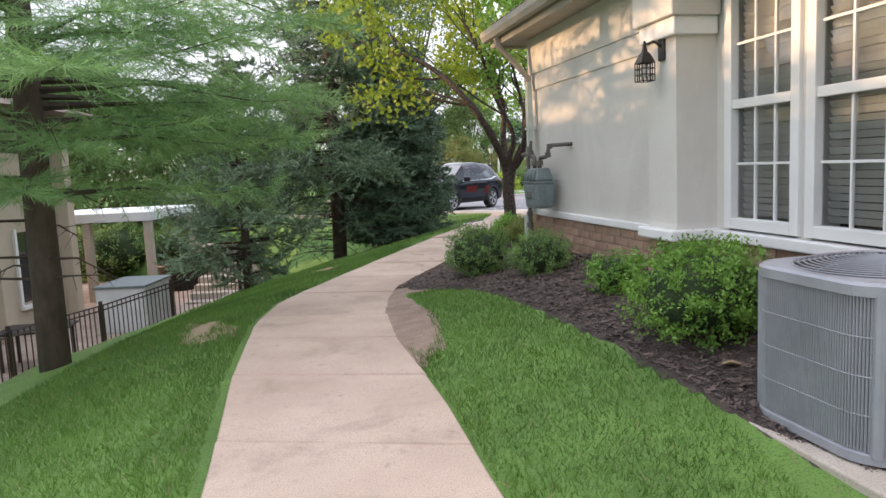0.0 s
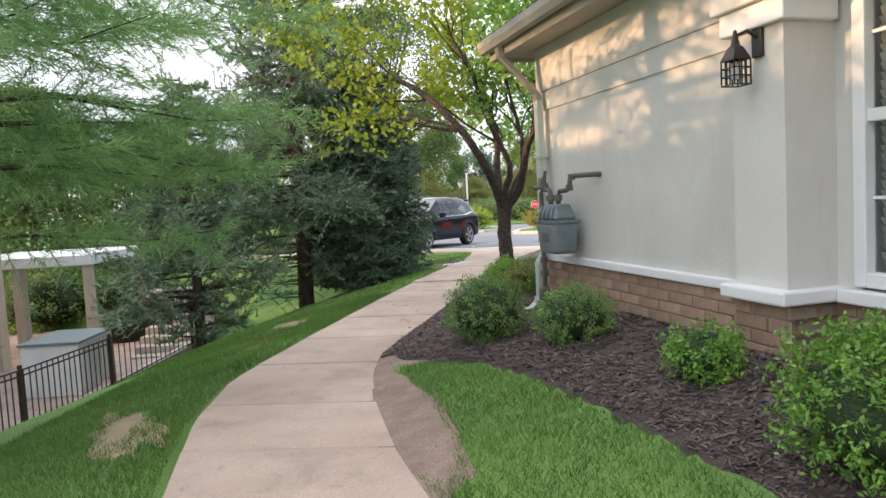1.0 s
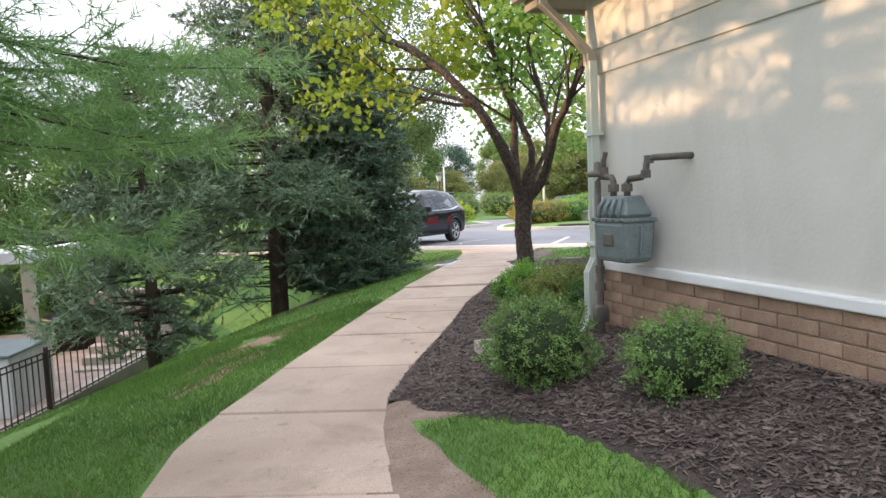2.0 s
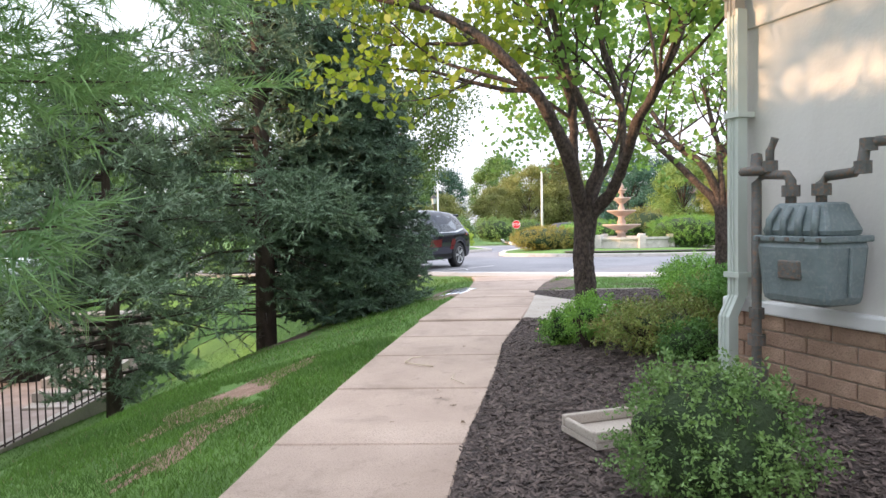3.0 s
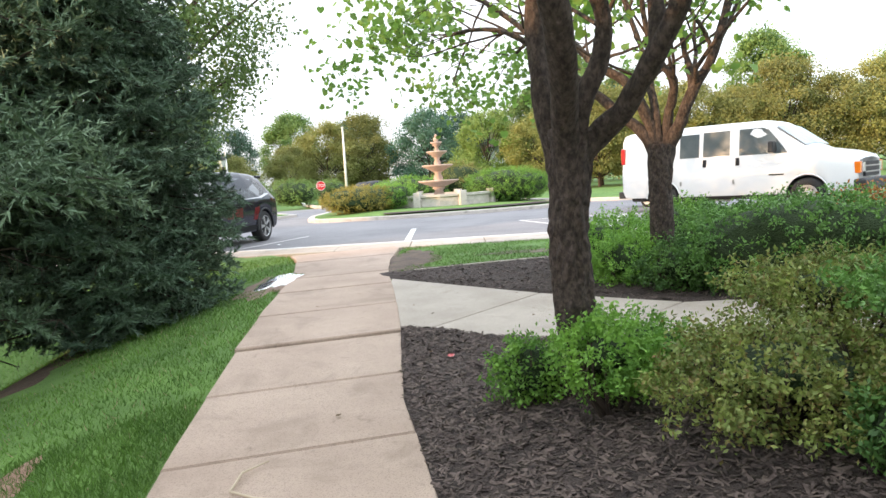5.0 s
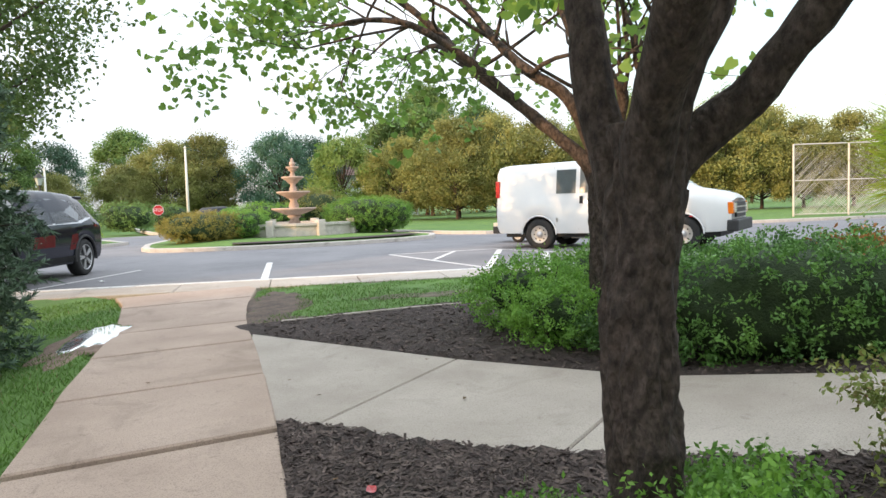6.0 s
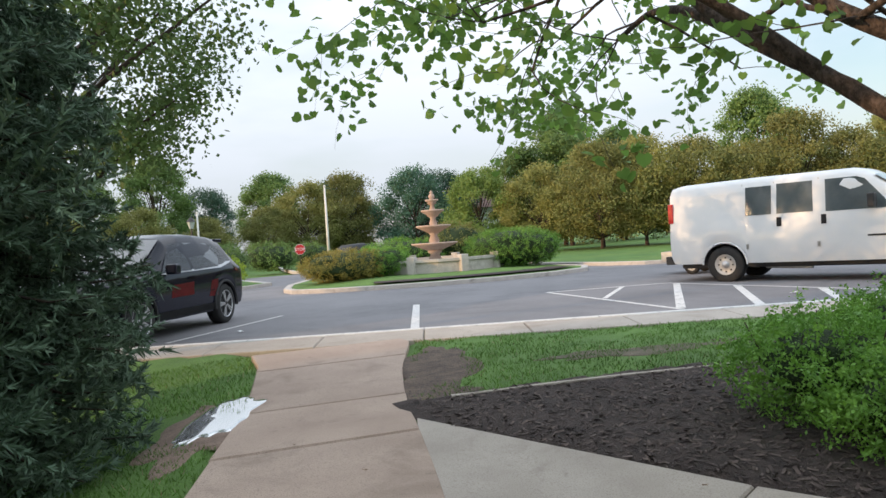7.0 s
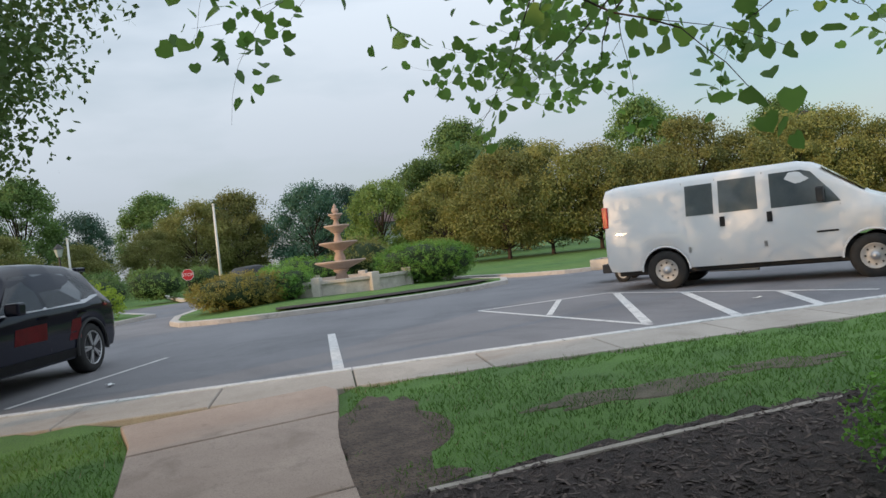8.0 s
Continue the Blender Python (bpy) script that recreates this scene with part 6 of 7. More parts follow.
part("rear_screen", suv_shell.screen(-.44, -.72, .92, .9), "auto_glass", suv)
part("spoiler", box(bmesh.new(), -.66, -.58, 1.50, -.38, .58, 1.57, bevel=.02), "car_paint", suv)

# white cargo van
van_rows = [(-1.16, .46, 1.2, 1.98, .965, .86), (-1.12, .42, 1.2, 2.06, .985, .875), (-.95, .40, 1.2, 2.10, 1.0, .885), (.6, .40, 1.2, 2.12, 1.0, .89), (2.35, .40, 1.2, 2.11, 1.0, .885), (2.58, .40, 1.2, 2.06, 1.0, .88), (2.72, .40, 1.2, 1.98, 1.0, .87), (3.42, .40, 1.24, 1.45, 1.0, .90), (3.60, .40, 1.24, 1.37, .995, .90), (4.15, .42, 1.14, 1.27, .98, .89), (4.36, .44, 1.06, 1.20, .96, .87), (4.44, .5, .98, 1.10, .94, .85)]
van_shell = Shell(van_rows, (0.0, 3.43), .38, .45, .035)
van_to = Vector((1.30, -3.14)).normalized()
van_side = Vector((van_to.y, -van_to.x))
van_rear = Vector((11.55, 23.82)) - van_side * 1.0
van = empty("van", Matrix.Translation((van_rear.x, van_rear.y, ROAD_Z - .02)) @ pose(0, 0, 0, 0, 0, math.degrees(math.atan2(van_to.y, van_to.x))), "white cargo van parked in a bay", "van")
part("body", van_shell.body(), "van_paint", van, "white paint", True)
underbody(van, -1.0, 4.2, .8, .30, .7)
for sgn in (1, -1):
    part("side_window", van_shell.pane([(.46, 1.36), (.96, 1.36), (.97, 1.93), (.47, 1.93)], sgn), "sky_glass", van)
    part("side_window", van_shell.pane([(1.06, 1.36), (1.72, 1.36), (1.72, 1.95), (1.07, 1.95)], sgn), "sky_glass", van)
    part("door_window", van_shell.pane([(1.94, 1.34), (3.02, 1.34), (2.90, 1.52), (2.60, 1.90), (2.46, 1.95), (1.94, 1.95)], sgn), "sky_glass", van)
    for sx, z0, z1 in ((.40, .5, 2.0), (1.01, .5, 2.0), (1.82, .5, 2.0), (3.0, .46, 1.3)):
        part("door_seam", van_shell.pane([(sx, z0), (sx + .012, z0), (sx + .012, z1), (sx, z1)], sgn, .003), "steel", van)
    for hx, hz in ((1.06, 1.20), (1.86, 1.20)):
        part("door_handle", van_shell.pane([(hx, hz - .09), (hx + .09, hz - .09), (hx + .09, hz + .09), (hx, hz + .09)], sgn, .014), "plastic", van)
    for hx in (.46, 1.78):
        part("hinge", van_shell.pane([(hx, .68), (hx + .05, .68), (hx + .05, .78), (hx, .78)], sgn, .012), "steel", van)
    part("badge", van_shell.pane([(2.62, .84), (2.95, .84), (2.95, .87), (2.62, .87)], sgn, .01), "plastic", van)
    for a in (0.0, 3.43):
        bm = bmesh.new()
        tube(bm, [(a + .455 * math.cos(t), sgn * .99, .38 + .455 * math.sin(t)) for t in np.linspace(0, math.pi, 18)], .018, 6)
        part("arch_lip", bm, "van_paint", van)
        wheel(van, a, sgn * .96, sgn, .375, .24, .215, 0, "steel")
    bm = bmesh.new()
    box(bm, 2.68, 1.0, 1.36, 2.80, 1.24, 1.62, bevel=.03)
    bmesh.ops.scale(bm, vec=(1, sgn, 1), verts=bm.verts)
    part("mirror", bm, "plastic", van)
    bm = bmesh.new()
    box(bm, -1.18, .88, 1.30, -1.07, .975, 1.72, bevel=.015)
    bmesh.ops.scale(bm, vec=(1, sgn, 1), verts=bm.verts)
    part("tail_light", bm, "red_lens", van)
    bm = bmesh.new()
    box(bm, 4.36, .80, .80, 4.475, .955, 1.05, bevel=.01)
    bmesh.ops.scale(bm, vec=(1, sgn, 1), verts=bm.verts)
    part("marker_light", bm, "amber", van)
    bm = bmesh.new()
    box(bm, 4.38, .58, .82, 4.49, .79, 1.03, bevel=.01)
    bmesh.ops.scale(bm, vec=(1, sgn, 1), verts=bm.verts)
    part("headlight", bm, "clear_lens", van)
part("windscreen", van_shell.screen(2.76, 3.38, .96, .97, .014), "auto_glass", van)
part("grille", box(bmesh.new(), 4.40, -.58, .72, 4.49, .58, 1.05, bevel=.01), "plastic", van)
for z in (.80, .93):
    part("grille_bar", box(bmesh.new(), 4.485, -.6, z, 4.50, .6, z + .03), "alloy", van)
part("front_bumper", box(bmesh.new(), 4.34, -.97, .42, 4.58, .97, .68, bevel=.04), "plastic", van)
part("rear_bumper", box(bmesh.new(), -1.30, -.95, .40, -1.10, .95, .58, bevel=.02), "plastic", van)
part("exhaust", tube(bmesh.new(), [(.7, -.6, .30), (1.6, -.7, .28)], .035, 8), "steel", van)
# far parked cars, one mesh family
far_rows = [(-.9, .4, .8, .9, .8, .7), (-.7, .32, .9, 1.0, .88, .68), (-.2, .3, .92, 1.38, .9, .6), (.9, .3, .9, 1.44, .9, .6), (1.5, .3, .9, 1.36, .9, .6), (2.2, .3, .88, .98, .9, .7), (3.2, .3, .76, .84, .86, .7), (3.5, .35, .6, .66, .75, .6)]
far_shell = Shell(far_rows, (0.0, 2.65), .33, .37)


def far_car(x, y, turn, mat, label):
    car = empty("car", Matrix.Translation((x, y, ROAD_Z)) @ pose(0, 0, 0, 0, 0, turn), label, "car")
    part("body", far_shell.body(), mat, car, "", True)
    underbody(car, -.7, 3.3, .7, .22, .55)
    for sgn in (1, -1):
        part("side_window", far_shell.pane([(2.0, .95), (.95, .95), (.95, 1.34), (1.42, 1.32)], sgn), "auto_glass", car)
        part("side_window", far_shell.pane([(.88, .95), (-.2, .98), (.1, 1.32), (.88, 1.35)], sgn), "auto_glass", car)
        for a in (0.0, 2.65):
            wheel(car, a, sgn * .89, sgn, .33, .2, .22, 0, "alloy")
    part("windscreen", far_shell.screen(1.54, 2.16, .95, .95), "auto_glass", car)
    return car


far_car(13.0, 54.5, 20, "plastic", "black car parked far beyond the island")
far_car(22.4, 28.0, 150, "red_paint", "red car parked behind the van")
trailer = empty("trailer", Matrix.Translation((13.6, 26.6, ROAD_Z)) @ pose(0, 0, 0, 0, 0, -62) @ Matrix.Diagonal((.7, .8, .8, 1)), "small silver utility trailer behind the van", "trailer")
part("bed", box(bmesh.new(), -1.1, -.6, .40, 1.1, .6, .46, bevel=.01), "steel", trailer)
for b in ((-1.1, -.62, .46, 1.1, -.58, .72), (-1.1, .58, .46, 1.1, .62, .72), (-1.12, -.6, .46, -1.08, .6, .72)):
    part("side_board", box(bmesh.new(), *b), "steel", trailer)
part("tow_bar", box(bmesh.new(), 1.1, -.05, .38, 1.9, .05, .44), "steel", trailer)
for sgn in (1, -1):
    wheel(trailer, 0, sgn * .72, sgn, .28, .16, .17, 0, "steel")

# ---- fountain and island planting ----
M["stone"] = material("pink_cast_stone", (0.42, 0.30, 0.24), (0.54, 0.41, 0.34), 0.85, 3, 60, 0.3, c=(0.32, 0.23, 0.19))
fountain = empty("fountain", Matrix.Translation((10.6, 36.3, .08)) @ Matrix.Diagonal((1.15, 1.15, 1.12, 1)), "tiered pink cast-stone fountain with a low basin", "fountain")
BR = 1.95
part("basin_wall", lathe(bmesh.new(), [(BR, -.1), (BR, .36), (BR + .06, .38), (BR + .06, .46), (BR - .2, .46), (BR - .2, .1), (0, .1)], 16), "kerb", fountain, "grey concrete basin wall")
for k in range(8):
    a = k * math.pi / 4
    part("basin_post", box(bmesh.new(), -.13, -.12, -.1, .13, .12, .56, m=Matrix.Translation((BR * math.cos(a), BR * math.sin(a), 0)) @ pose(0, 0, 0, 0, 0, math.degrees(a)), bevel=.02), "kerb", fountain)


def tier(z, r, dep):
    part("bowl", lathe(bmesh.new(), [(.07, z - dep), (.16, z - dep + .02), (r * .55, z - dep * .55), (r * .9, z - dep * .15), (r, z), (r * .98, z + .035), (r * .9, z + .02), (r * .5, z - dep * .3), (0, z - dep * .4)], 28), "stone", fountain, "", True)


def column(z0, z1, r):
    h = z1 - z0
    part("pedestal", lathe(bmesh.new(), [(r * 1.5, z0), (r * 1.4, z0 + h * .08), (r * .8, z0 + h * .2), (r * 1.15, z0 + h * .45), (r * .7, z0 + h * .8), (r * 1.2, z0 + h * .95), (r, z1)], 20), "stone", fountain, "", True)


column(.1, .70, .20)
tier(.92, .74, .26)
column(.80, 1.30, .15)
tier(1.48, .56, .24)
column(1.38, 1.82, .11)
tier(1.98, .37, .20)
column(1.9, 2.22, .08)
tier(2.32, .21, .12)
part("finial", lathe(bmesh.new(), [(.06, 2.28), (.05, 2.36), (.10, 2.42), (.09, 2.5), (.04, 2.54), (.06, 2.58), (0, 2.66)], 14), "stone", fountain, "", True)
ISL = "clipped shrubs on the island"
put(bush("hedge", 3.4, 2.0, .95, "hedge_gold", 18000, .05, "gold and green clipped hedge on the island", "hedge", 2.6, .15, seed=41, group=ISL, core=.84, shell=.82), 6.9, 35.2, .1, 30)
put(bush("hedge", 2.2, 1.9, 1.0, "shrub", 12000, .05, "green clipped hedge on the island", "hedge", 2.6, .15, seed=42, group=ISL, core=.84, shell=.82), 8.2, 35.7, .1, 30)
put(bush("shrub", 3.5, 2.8, 1.35, "shrub", 26000, .05, "large round clipped green shrub", "shrub", 2.5, .08, seed=43, group=ISL, core=.88, shell=.86), 13.3, 35.4, .1, -10)
put(bush("shrub", 3.6, 2.4, 1.25, "shrub", 12000, .06, "round clipped light green shrub", "shrub", 2.3, .1, seed=44, group=ISL, core=.86, shell=.84), 10.7, 39.6, .12)
put(bush("shrub", 2.6, 2.2, 1.75, "far_olive", 6000, .08, "round clipped olive shrub behind the fountain", "shrub", 2.3, .1, seed=45, group=ISL, core=.86, shell=.84), 13.2, 40.0, .12)
VERGE = "shrubs on the far verge"
b0 = put(bush("shrub", 3.0, 2.0, 1.0, "lime", 6000, .09, "feathery yellow-green low shrub on the verge", "shrub", 2.2, .2, seed=46, group=VERGE, core=.8), 3.0, 40.0, .08, 20)
b1 = put(bush("shrub", 2.8, 2.4, 1.5, "far_green", 6000, .10, "rounded dark green shrub on the verge", "shrub", 2.3, .15, seed=47, group=VERGE, core=.84), 2.0, 44.5, .08)
for x, y, k in ((5.0, 50, .9), (-1.5, 43, 1.0), (8.5, 56, 1.1), (11.5, 58, 1.0), (-5, 47, 1.1), (6.4, 62, 1.2)):
    again(b1, x, y, .08, x * 40, k)

# ---- signs, poles, lamps beyond the drive ----
M["sign_red"] = material("sign_red", (0.50, 0.02, 0.025), (0.56, 0.03, 0.035), 0.5, 4, 40, 0)
M["pole_white"] = material("pole_white", (0.62, 0.60, 0.56), (0.70, 0.68, 0.64), 0.5, 4, 40, 0.05)
sign = empty("stop_sign", Matrix.Translation((7.45, 43.8, .05)) @ pose(0, 0, 0, 0, 0, -14) @ Matrix.Diagonal((.6, .6, .6, 1)), "red octagonal stop sign on a dark post", "road sign")
part("post", box(bmesh.new(), -.03, -.02, 0, .03, .02, 2.35), "black", sign)
part("plate", lathe(bmesh.new(), [(0, .0), (.40, .0), (.40, .012), (0, .012)], 8, Matrix.Translation((0, -.03, 1.98)) @ pose(0, 0, 0, 90, 0, 0) @ pose(0, 0, 0, 0, 0, 22.5)), "trim", sign, "white edge")
part("face", lathe(bmesh.new(), [(.375, .013), (.375, .017), (0, .017)], 8, Matrix.Translation((0, -.03, 1.98)) @ pose(0, 0, 0, 90, 0, 0) @ pose(0, 0, 0, 0, 0, 22.5)), "sign_red", sign, "red face")
text = bpy.data.curves.new("lettering", 'FONT')
text.body, text.size, text.align_x, text.align_y = "STOP", .30, 'CENTER', 'CENTER'
words = new("lettering_curve", text)
bpy.context.view_layer.update()
words_me = bpy.data.meshes.new_from_object(words.evaluated_get(bpy.context.evaluated_depsgraph_get()))
bpy.data.objects.remove(words)
words_me.materials.append(M["trim"])
letters = new("lettering", words_me)
letters.parent = sign
letters.matrix_local = Matrix.Translation((0, -.052, 1.98)) @ pose(0, 0, 0, 90, 0, 0)


def pole(x, y, h, r, label):
    thing = empty("flagpole", Matrix.Translation((x, y, .05)), label, "pole")
    part("shaft", tube(bmesh.new(), [(0, 0, 0), (0, 0, h * .5), (0, 0, h)], [r, r * .85, r * .6], 10), "pole_white", thing, "", True)
    part("foot", lathe(bmesh.new(), [(r * 2.2, 0), (r * 2, .12), (r, .16)], 12), "pole_white", thing)
    part("cap", lathe(bmesh.new(), [(r * .6, h), (r, h + .06), (0, h + .14)], 10), "pole_white", thing)


pole(10.9, 51.5, 4.6, .085, "tall slim pale pole on the verge")
pole(5.0, 61.3, 4.0, .09, "tall slim pale pole among far trees")
post = empty("street_lamp", Matrix.Translation((3.6, 50.5, .05)), "old-style lamp post with a pale lantern", "street lamp")
part("shaft", tube(bmesh.new(), [(0, 0, 0), (0, 0, 2.6)], [.06, .045], 8), "black", post)
part("lantern", lathe(bmesh.new(), [(.1, 2.6), (.2, 2.95), (.0, 2.96)], 6), "clear_lens", post)
part("cap", lathe(bmesh.new(), [(.25, 2.95), (.1, 3.12), (0, 3.2)], 6), "black", post)
arm = empty("street_lamp", Matrix.Translation((42.5, 38.2, .05)), "tall dark street lamp with a curved arm", "street lamp")
part("shaft", tube(bmesh.new(), [(0, 0, 0), (0, 0, 6.3), (.3, 0, 6.8), (1.0, 0, 7.0)], [.09, .07, .06, .05], 8), "black", arm)
part("head", box(bmesh.new(), .9, -.15, 6.92, 1.7, .15, 7.1, bevel=.04), "black", arm)
court = empty("court_fence", Matrix.Translation((30.5, 27.5, .05)) @ pose(0, 0, 0, 0, 0, -38), "tall grey chain-link court fence", "fence")
for k in range(8):
    part("post", tube(bmesh.new(), [(k * 2.4, 0, 0), (k * 2.4, 0, 3.2)], .045, 8), "steel", court)
for z in (.1, 1.6, 3.2):
    part("rail", tube(bmesh.new(), [(0, 0, z), (16.8, 0, z)], .03, 6), "steel", court)
mesh_pts0, mesh_pts1 = [], []
for k in range(-32, 168):
    for sgn in (1, -1):
        xa, xb = k * .1, k * .1 + sgn * 3.1
        za, zb = .1, 3.2
        lo, hi = 0.0, 1.0
        for bound, low in ((0.0, True), (16.8, False)):
            t = (bound - xa) / (xb - xa)
            inc = xb > xa
            if low == inc:
                lo = max(lo, t)
            else:
                hi = min(hi, t)
        if hi > lo:
            mesh_pts0.append((xa + (xb - xa) * lo, 0, za + (zb - za) * lo))
            mesh_pts1.append((xa + (xb - xa) * hi, 0, za + (zb - za) * hi))
v1, f1 = sticks(mesh_pts0, mesh_pts1, .011)
tagged(raw("wire", v1, f1, "steel", court), kind="stuff")

# ---- far trees ----
FAR = "trees beyond the drive"
T_green = crown_tree("tree", 9.0, 6.5, .9, "far_green", 30000, .17, "broad green tree beyond the drive", 51, group=FAR, clumps=60)
T_olive = crown_tree("tree", 6.4, 6.0, .55, "far_olive", 30000, .13, "olive-brown ornamental tree in a row", 52, group=FAR, clumps=60)
T_blue = crown_tree("tree", 8.0, 7.5, .4, "far_blue", 26000, .16, "blue-green spreading tree beyond the island", 53, group=FAR, clumps=60)
T_light = crown_tree("tree", 6.0, 5.4, .5, "far_light", 24000, .13, "light green round-headed tree", 54, group=FAR, clumps=55)
put(T_green, 36.0, 64.5, 0, 0, 1.25, 1.35)
put(T_olive, 26.0, 46.5, 0, 0)
put(T_blue, 24.5, 71.0, 0, 0)
put(T_light, 21.7, 53.5, 0, 0)
spin = random.Random(4)
for x, y, k in ((33.5, 60, 1.1), (30.5, 62, 1.0), (-6, 88, 1.25), (4, 90, 1.2), (14.0, 82.5, 1.05), (-14, 78, 1.3), (-24, 72, 1.2), (62, 66, 1.5), (70, 55, 1.3), (82, 60, 1.4), (50, 74, 1.3), (-36, 66, 1.3), (-2, 70, .9)):
    again(T_green, x, y, 0, spin.uniform(0, 360), k, k * spin.uniform(.9, 1.15))
for x, y, k in ((28.5, 45.5, 1.0), (31, 44, 1.05), (33.5, 42.5, .98), (36, 41, 1.05), (38.5, 39.5, 1.0), (41, 38, 1.05), (43.5, 36.5, 1.0), (46, 35, .95), (48.5, 33, 1.0), (24.5, 50.5, .9), (28, 49, 1.1), (19.5, 75, 1.2), (15.5, 74, 1.1), (11.5, 72.0, .8), (6.5, 70, .7), (1.5, 66, .8), (-4, 60, .9)):
    again(T_olive, x, y, 0, spin.uniform(0, 360), k, k * spin.uniform(.9, 1.12))
for x, y, k in ((28.5, 74, 1.0), (20.0, 80, 1.0), (9, 95, 1.1), (44, 66, 1.2)):
    again(T_blue, x, y, 0, spin.uniform(0, 360), k)
for x, y, k in ((46, 27, 1.35), (52, 22, 1.5), (43, 20, 1.2), (58, 27, 1.5)):
    again(T_light, x, y, 0, spin.uniform(0, 360), k)
low_wall = empty("house", Matrix.Translation((34, 72, 0)) @ pose(0, 0, 0, 0, 0, -30), "pale house glimpsed behind far trees", "house")
part("wall", box(bmesh.new(), -5, 0, 0, 5, 7, 4.2), "siding", low_wall)
bm = bmesh.new()
rv = [bm.verts.new(p) for p in ((-5.5, -.5, 4.2), (5.5, -.5, 4.2), (5.5, 7.5, 4.2), (-5.5, 7.5, 4.2), (-5.5, 3.5, 6.6), (5.5, 3.5, 6.6))]
for idx in ((0, 1, 5, 4), (2, 3, 4, 5), (1, 2, 5), (3, 0, 4), (3, 2, 1, 0)):
    bm.faces.new([rv[i] for i in idx])
part("roof", bm, "roof_red", low_wall)
for x in (-3, 0, 3):
    part("window", box(bmesh.new(), x - .5, -.03, 1.2, x + .5, .02, 2.6), "dark_glass", low_wall)
for x, y, k in ((-9.2, 27.5, .75), (-13.5, 28, .9), (-18.5, 28.5, 1.0), (-6.2, 28.0, .6)):
    again(T_green, x, y, LOW, spin.uniform(0, 360), k)
for x, y, k in ((-9, 25.5, 1.1), (-6.6, 26.0, 1.0), (-11.8, 25.0, 1.2), (-4.4, 25.6, .8)):
    again(b1, x, y, LOW + (.9 if x > -7 else 0), x * 70, k, label="dark green shrub behind the terrace")

# ---- litter and small things ----
M["dead_leaf"] = material("dead_leaf", (0.10, 0.06, 0.035), (0.26, 0.17, 0.10), 0.9, 20, 60, 0.3, spread=.5)
M["paper"] = material("white_paper", (0.72, 0.72, 0.71), (0.8, 0.8, 0.79), 0.8, 20, 60, 0.3)
M["pale_twig"] = material("peeled_twig", (0.45, 0.36, 0.26), (0.58, 0.48, 0.36), 0.8, 20, 60, 0.2)


def top_z(x, y):
    if in_bed(x, y):
        return mulch_z(x, y) + .012
    if in_bed_far(x, y):
        return far_bed_z(x, y) + .012
    return (ground_z(x, y) if edge_x(RIGHT_EDGE, y) < x or x < edge_x(LEFT_EDGE, y) else walk_z(y)) + .022


def scrap(name, x, y, size, mat, label, category, seed, group=""):
    """A curled flat scrap: a leaf or a bit of paper."""
    spin = random.Random(seed)
    bm = bmesh.new()
    n = 9
    ring = []
    for k in range(n):
        a = 2 * math.pi * k / n
        r = size * (1 + .35 * spin.uniform(-1, 1)) * (1 if k % 2 else .7)
        ring.append(bm.verts.new((r * math.cos(a), r * .55 * math.sin(a), size * .35 * spin.random())))
    c = bm.verts.new((0, 0, size * .05))
    for k in range(n):
        bm.faces.new((ring[k], ring[(k + 1) % n], c))
    ob = part(name, bm, mat)
    ob.matrix_world = Matrix.Translation((x, y, top_z(x, y))) @ pose(0, 0, 0, 0, 0, spin.uniform(0, 360))
    return tagged(ob, label, category, group)


FALLEN = [(.11, 13.18), (-.35, 11.41), (-.35, 11.18), (-.29, 10.94), (1.0, 13.97), (1.58, 15.84), (1.57, 15.34), (.98, 15.48), (1.33, 16.87), (.77, 16.45), (-.74, 10.61), (-.32, 12.3), (-.28, 10.51), (1.24, 4.76), (2.6, 15.6), (2.2, 14.6), (1.1, 17.6)]
for k, (x, y) in enumerate(FALLEN):
    scrap("fallen_leaf", x, y, .018 if k % 3 else .028, "dead_leaf", "curled brown leaf lying on the ground", "leaf", 60 + k, "fallen leaves")
scrap("fallen_leaf", 1.62, 4.42, .07, "straw", "large pale dead leaf on dark mulch", "leaf", 91, "fallen leaves")
scrap("wrapper", 1.06, 13.75, .05, "red_paint", "small red wrapper on the mulch", "litter", 92)
for x, y in ((1.50, 11.14), (3.7, 14.9), (4.7, 14.5)):
    scrap("paper_scrap", x, y, .035, "paper", "small white paper scrap on the ground", "litter", int(x * 100), "paper scraps")
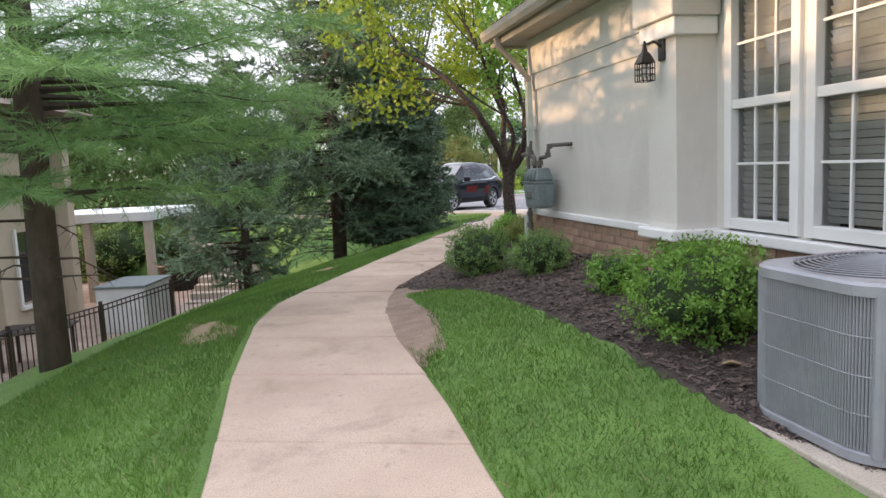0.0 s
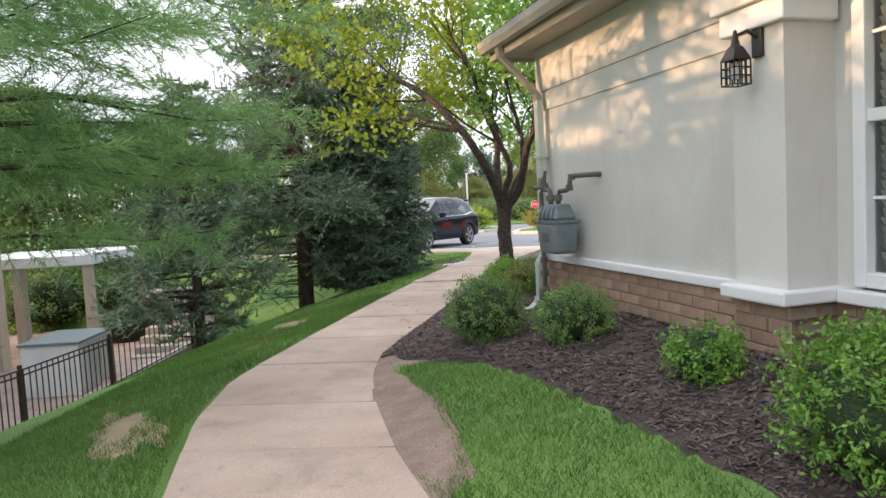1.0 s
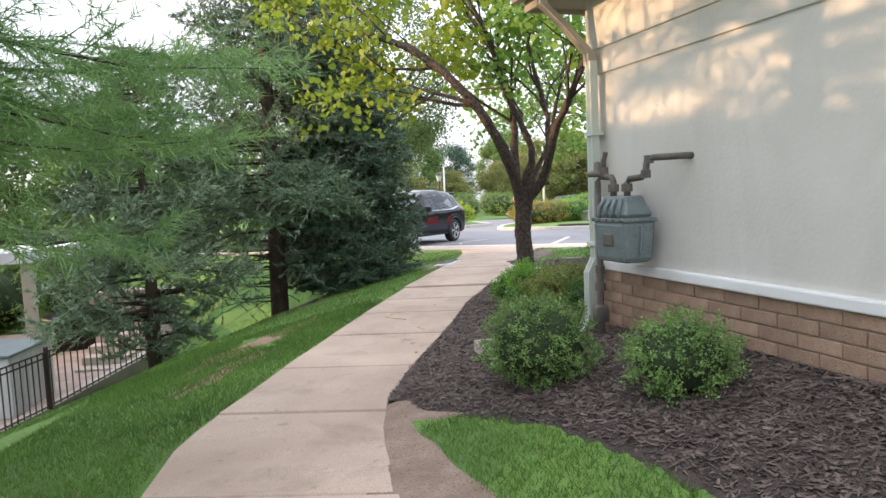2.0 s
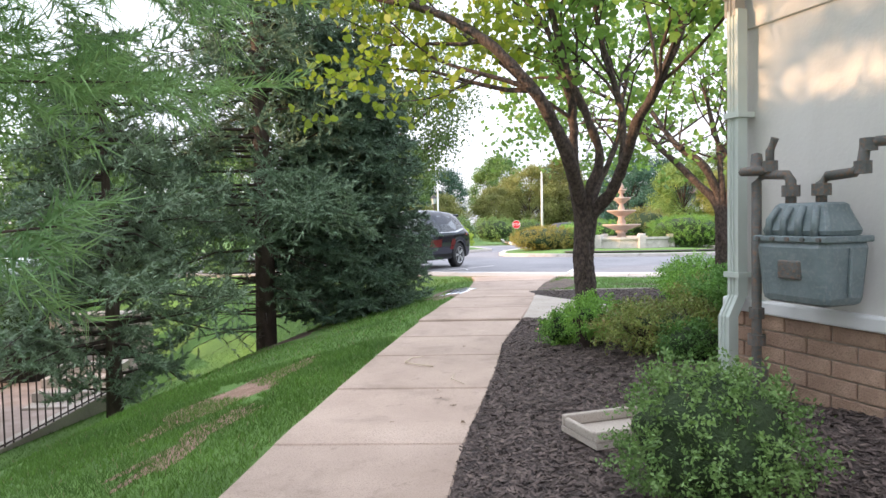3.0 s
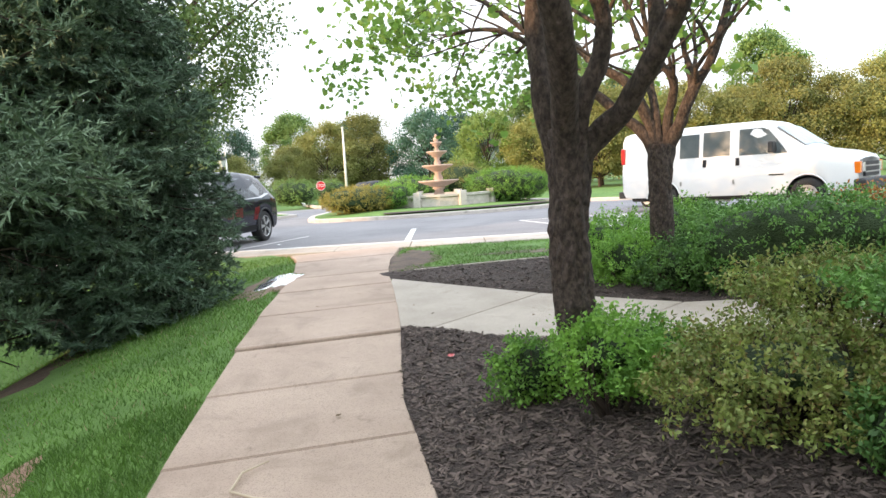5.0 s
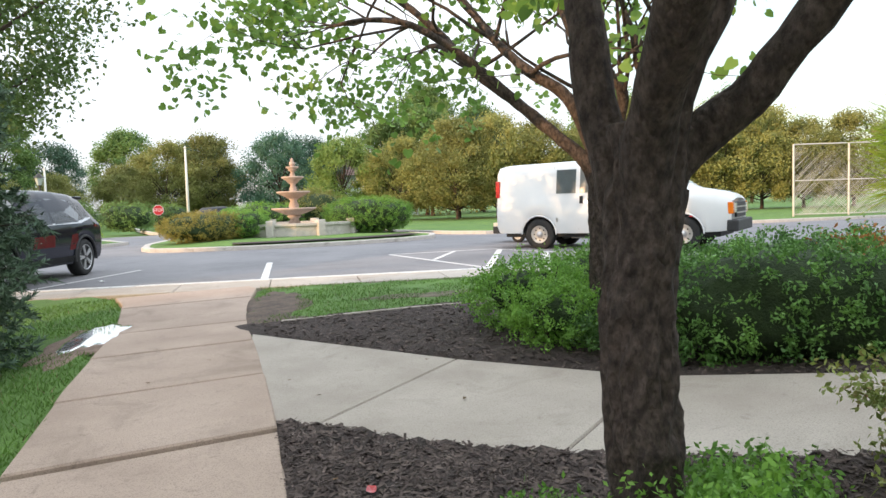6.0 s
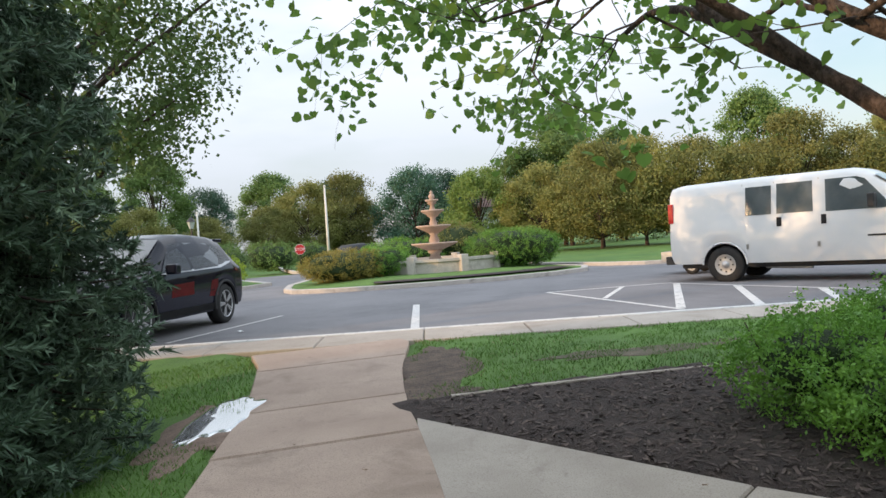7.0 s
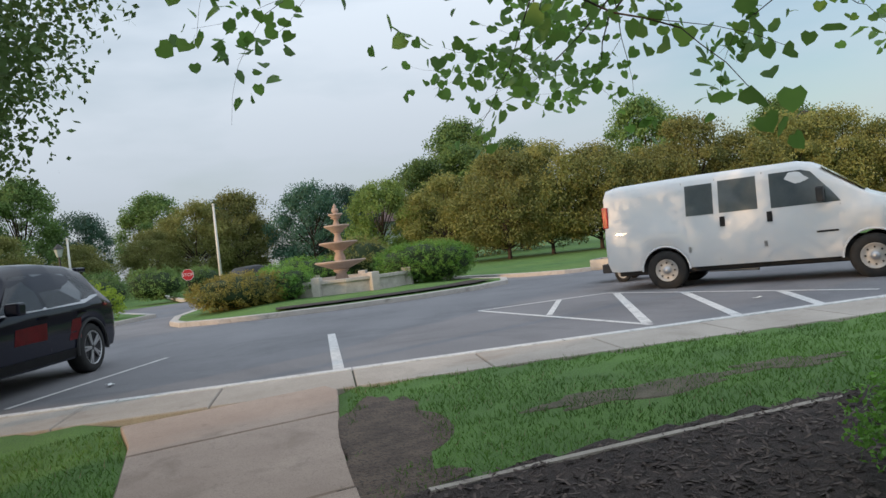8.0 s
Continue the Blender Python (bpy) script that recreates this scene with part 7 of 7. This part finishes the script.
for x, y in ((1.84, 24.52), (10.13, 21.08)):
    scrap("paper_scrap", x, y, .09, "paper", "white paper scrap on the asphalt", "litter", int(x * 100), "paper scraps").location.z = ROAD_Z + .012
bm = bmesh.new()
tube(bm, [(-.30, 12.26, .03), (-.46, 12.38, .032), (-.54, 12.50, .03), (-.47, 12.66, .034), (-.34, 12.74, .03)], [.006, .007, .007, .006, .003], 6)
tagged(part("fallen_twig", bm, "pale_twig"), "pale peeled twig lying on the path", "twig")
bm = bmesh.new()
tube(bm, [(-.12, 11.55, .03), (-.2, 11.75, .03), (-.14, 11.95, .03)], [.004, .005, .002], 5)
tagged(part("fallen_twig", bm, "pale_twig"), "pale peeled twig lying on the path", "twig")
ribbon("lawn_edging", [(2.45, 18.07), (2.66, 18.0), (3.16, 17.84), (3.86, 17.62), (4.86, 17.36), (6.5, 16.7)], .055, lambda x, y: ground_z(x, y) + .032 + .012 * noise.noise((x * 3, y * 3, 7)), "concrete_pale", None, "narrow concrete edging between lawn and mulch", .1, "structure")

M["browned"] = material("browned_hedge_leaf", (0.30, 0.11, 0.03), (0.42, 0.18, 0.05), 0.7, 6, 30, 0, spread=.4, thin=.2)
for hedge, spot in (("hedge", (.35, .25, .86)),):
    owner = bpy.data.objects[hedge]
    vv, ff = leaves(rng.normal(spot, (.16, .10, .045), (420, 3)), .034, .5)
    tagged(raw("browned_patch", vv, ff, "browned", owner), "orange-brown dead patch of hedge leaves", kind="stuff")

# all that stands on the drive and beyond follows its fall
fall = Matrix.Translation((KERB_A.x, KERB_A.y, 0)) @ Matrix.Rotation(-math.atan(FALL), 4, Vector((KERB_D.x, KERB_D.y, 0))) @ Matrix.Translation((-KERB_A.x, -KERB_A.y, 0))
bpy.context.view_layer.update()
for ob in [o for o in scene.objects if o.parent is None and o.type in {'MESH', 'EMPTY'}]:
    at = ob.matrix_world.translation
    if ob.name.split(".")[0] in {"road", "road_marking", "island_lawn", "far_lawn", "mulch_strip"} or kerb_off(at.x, at.y) > 0.3:
        ob.matrix_world = fall @ ob.matrix_world
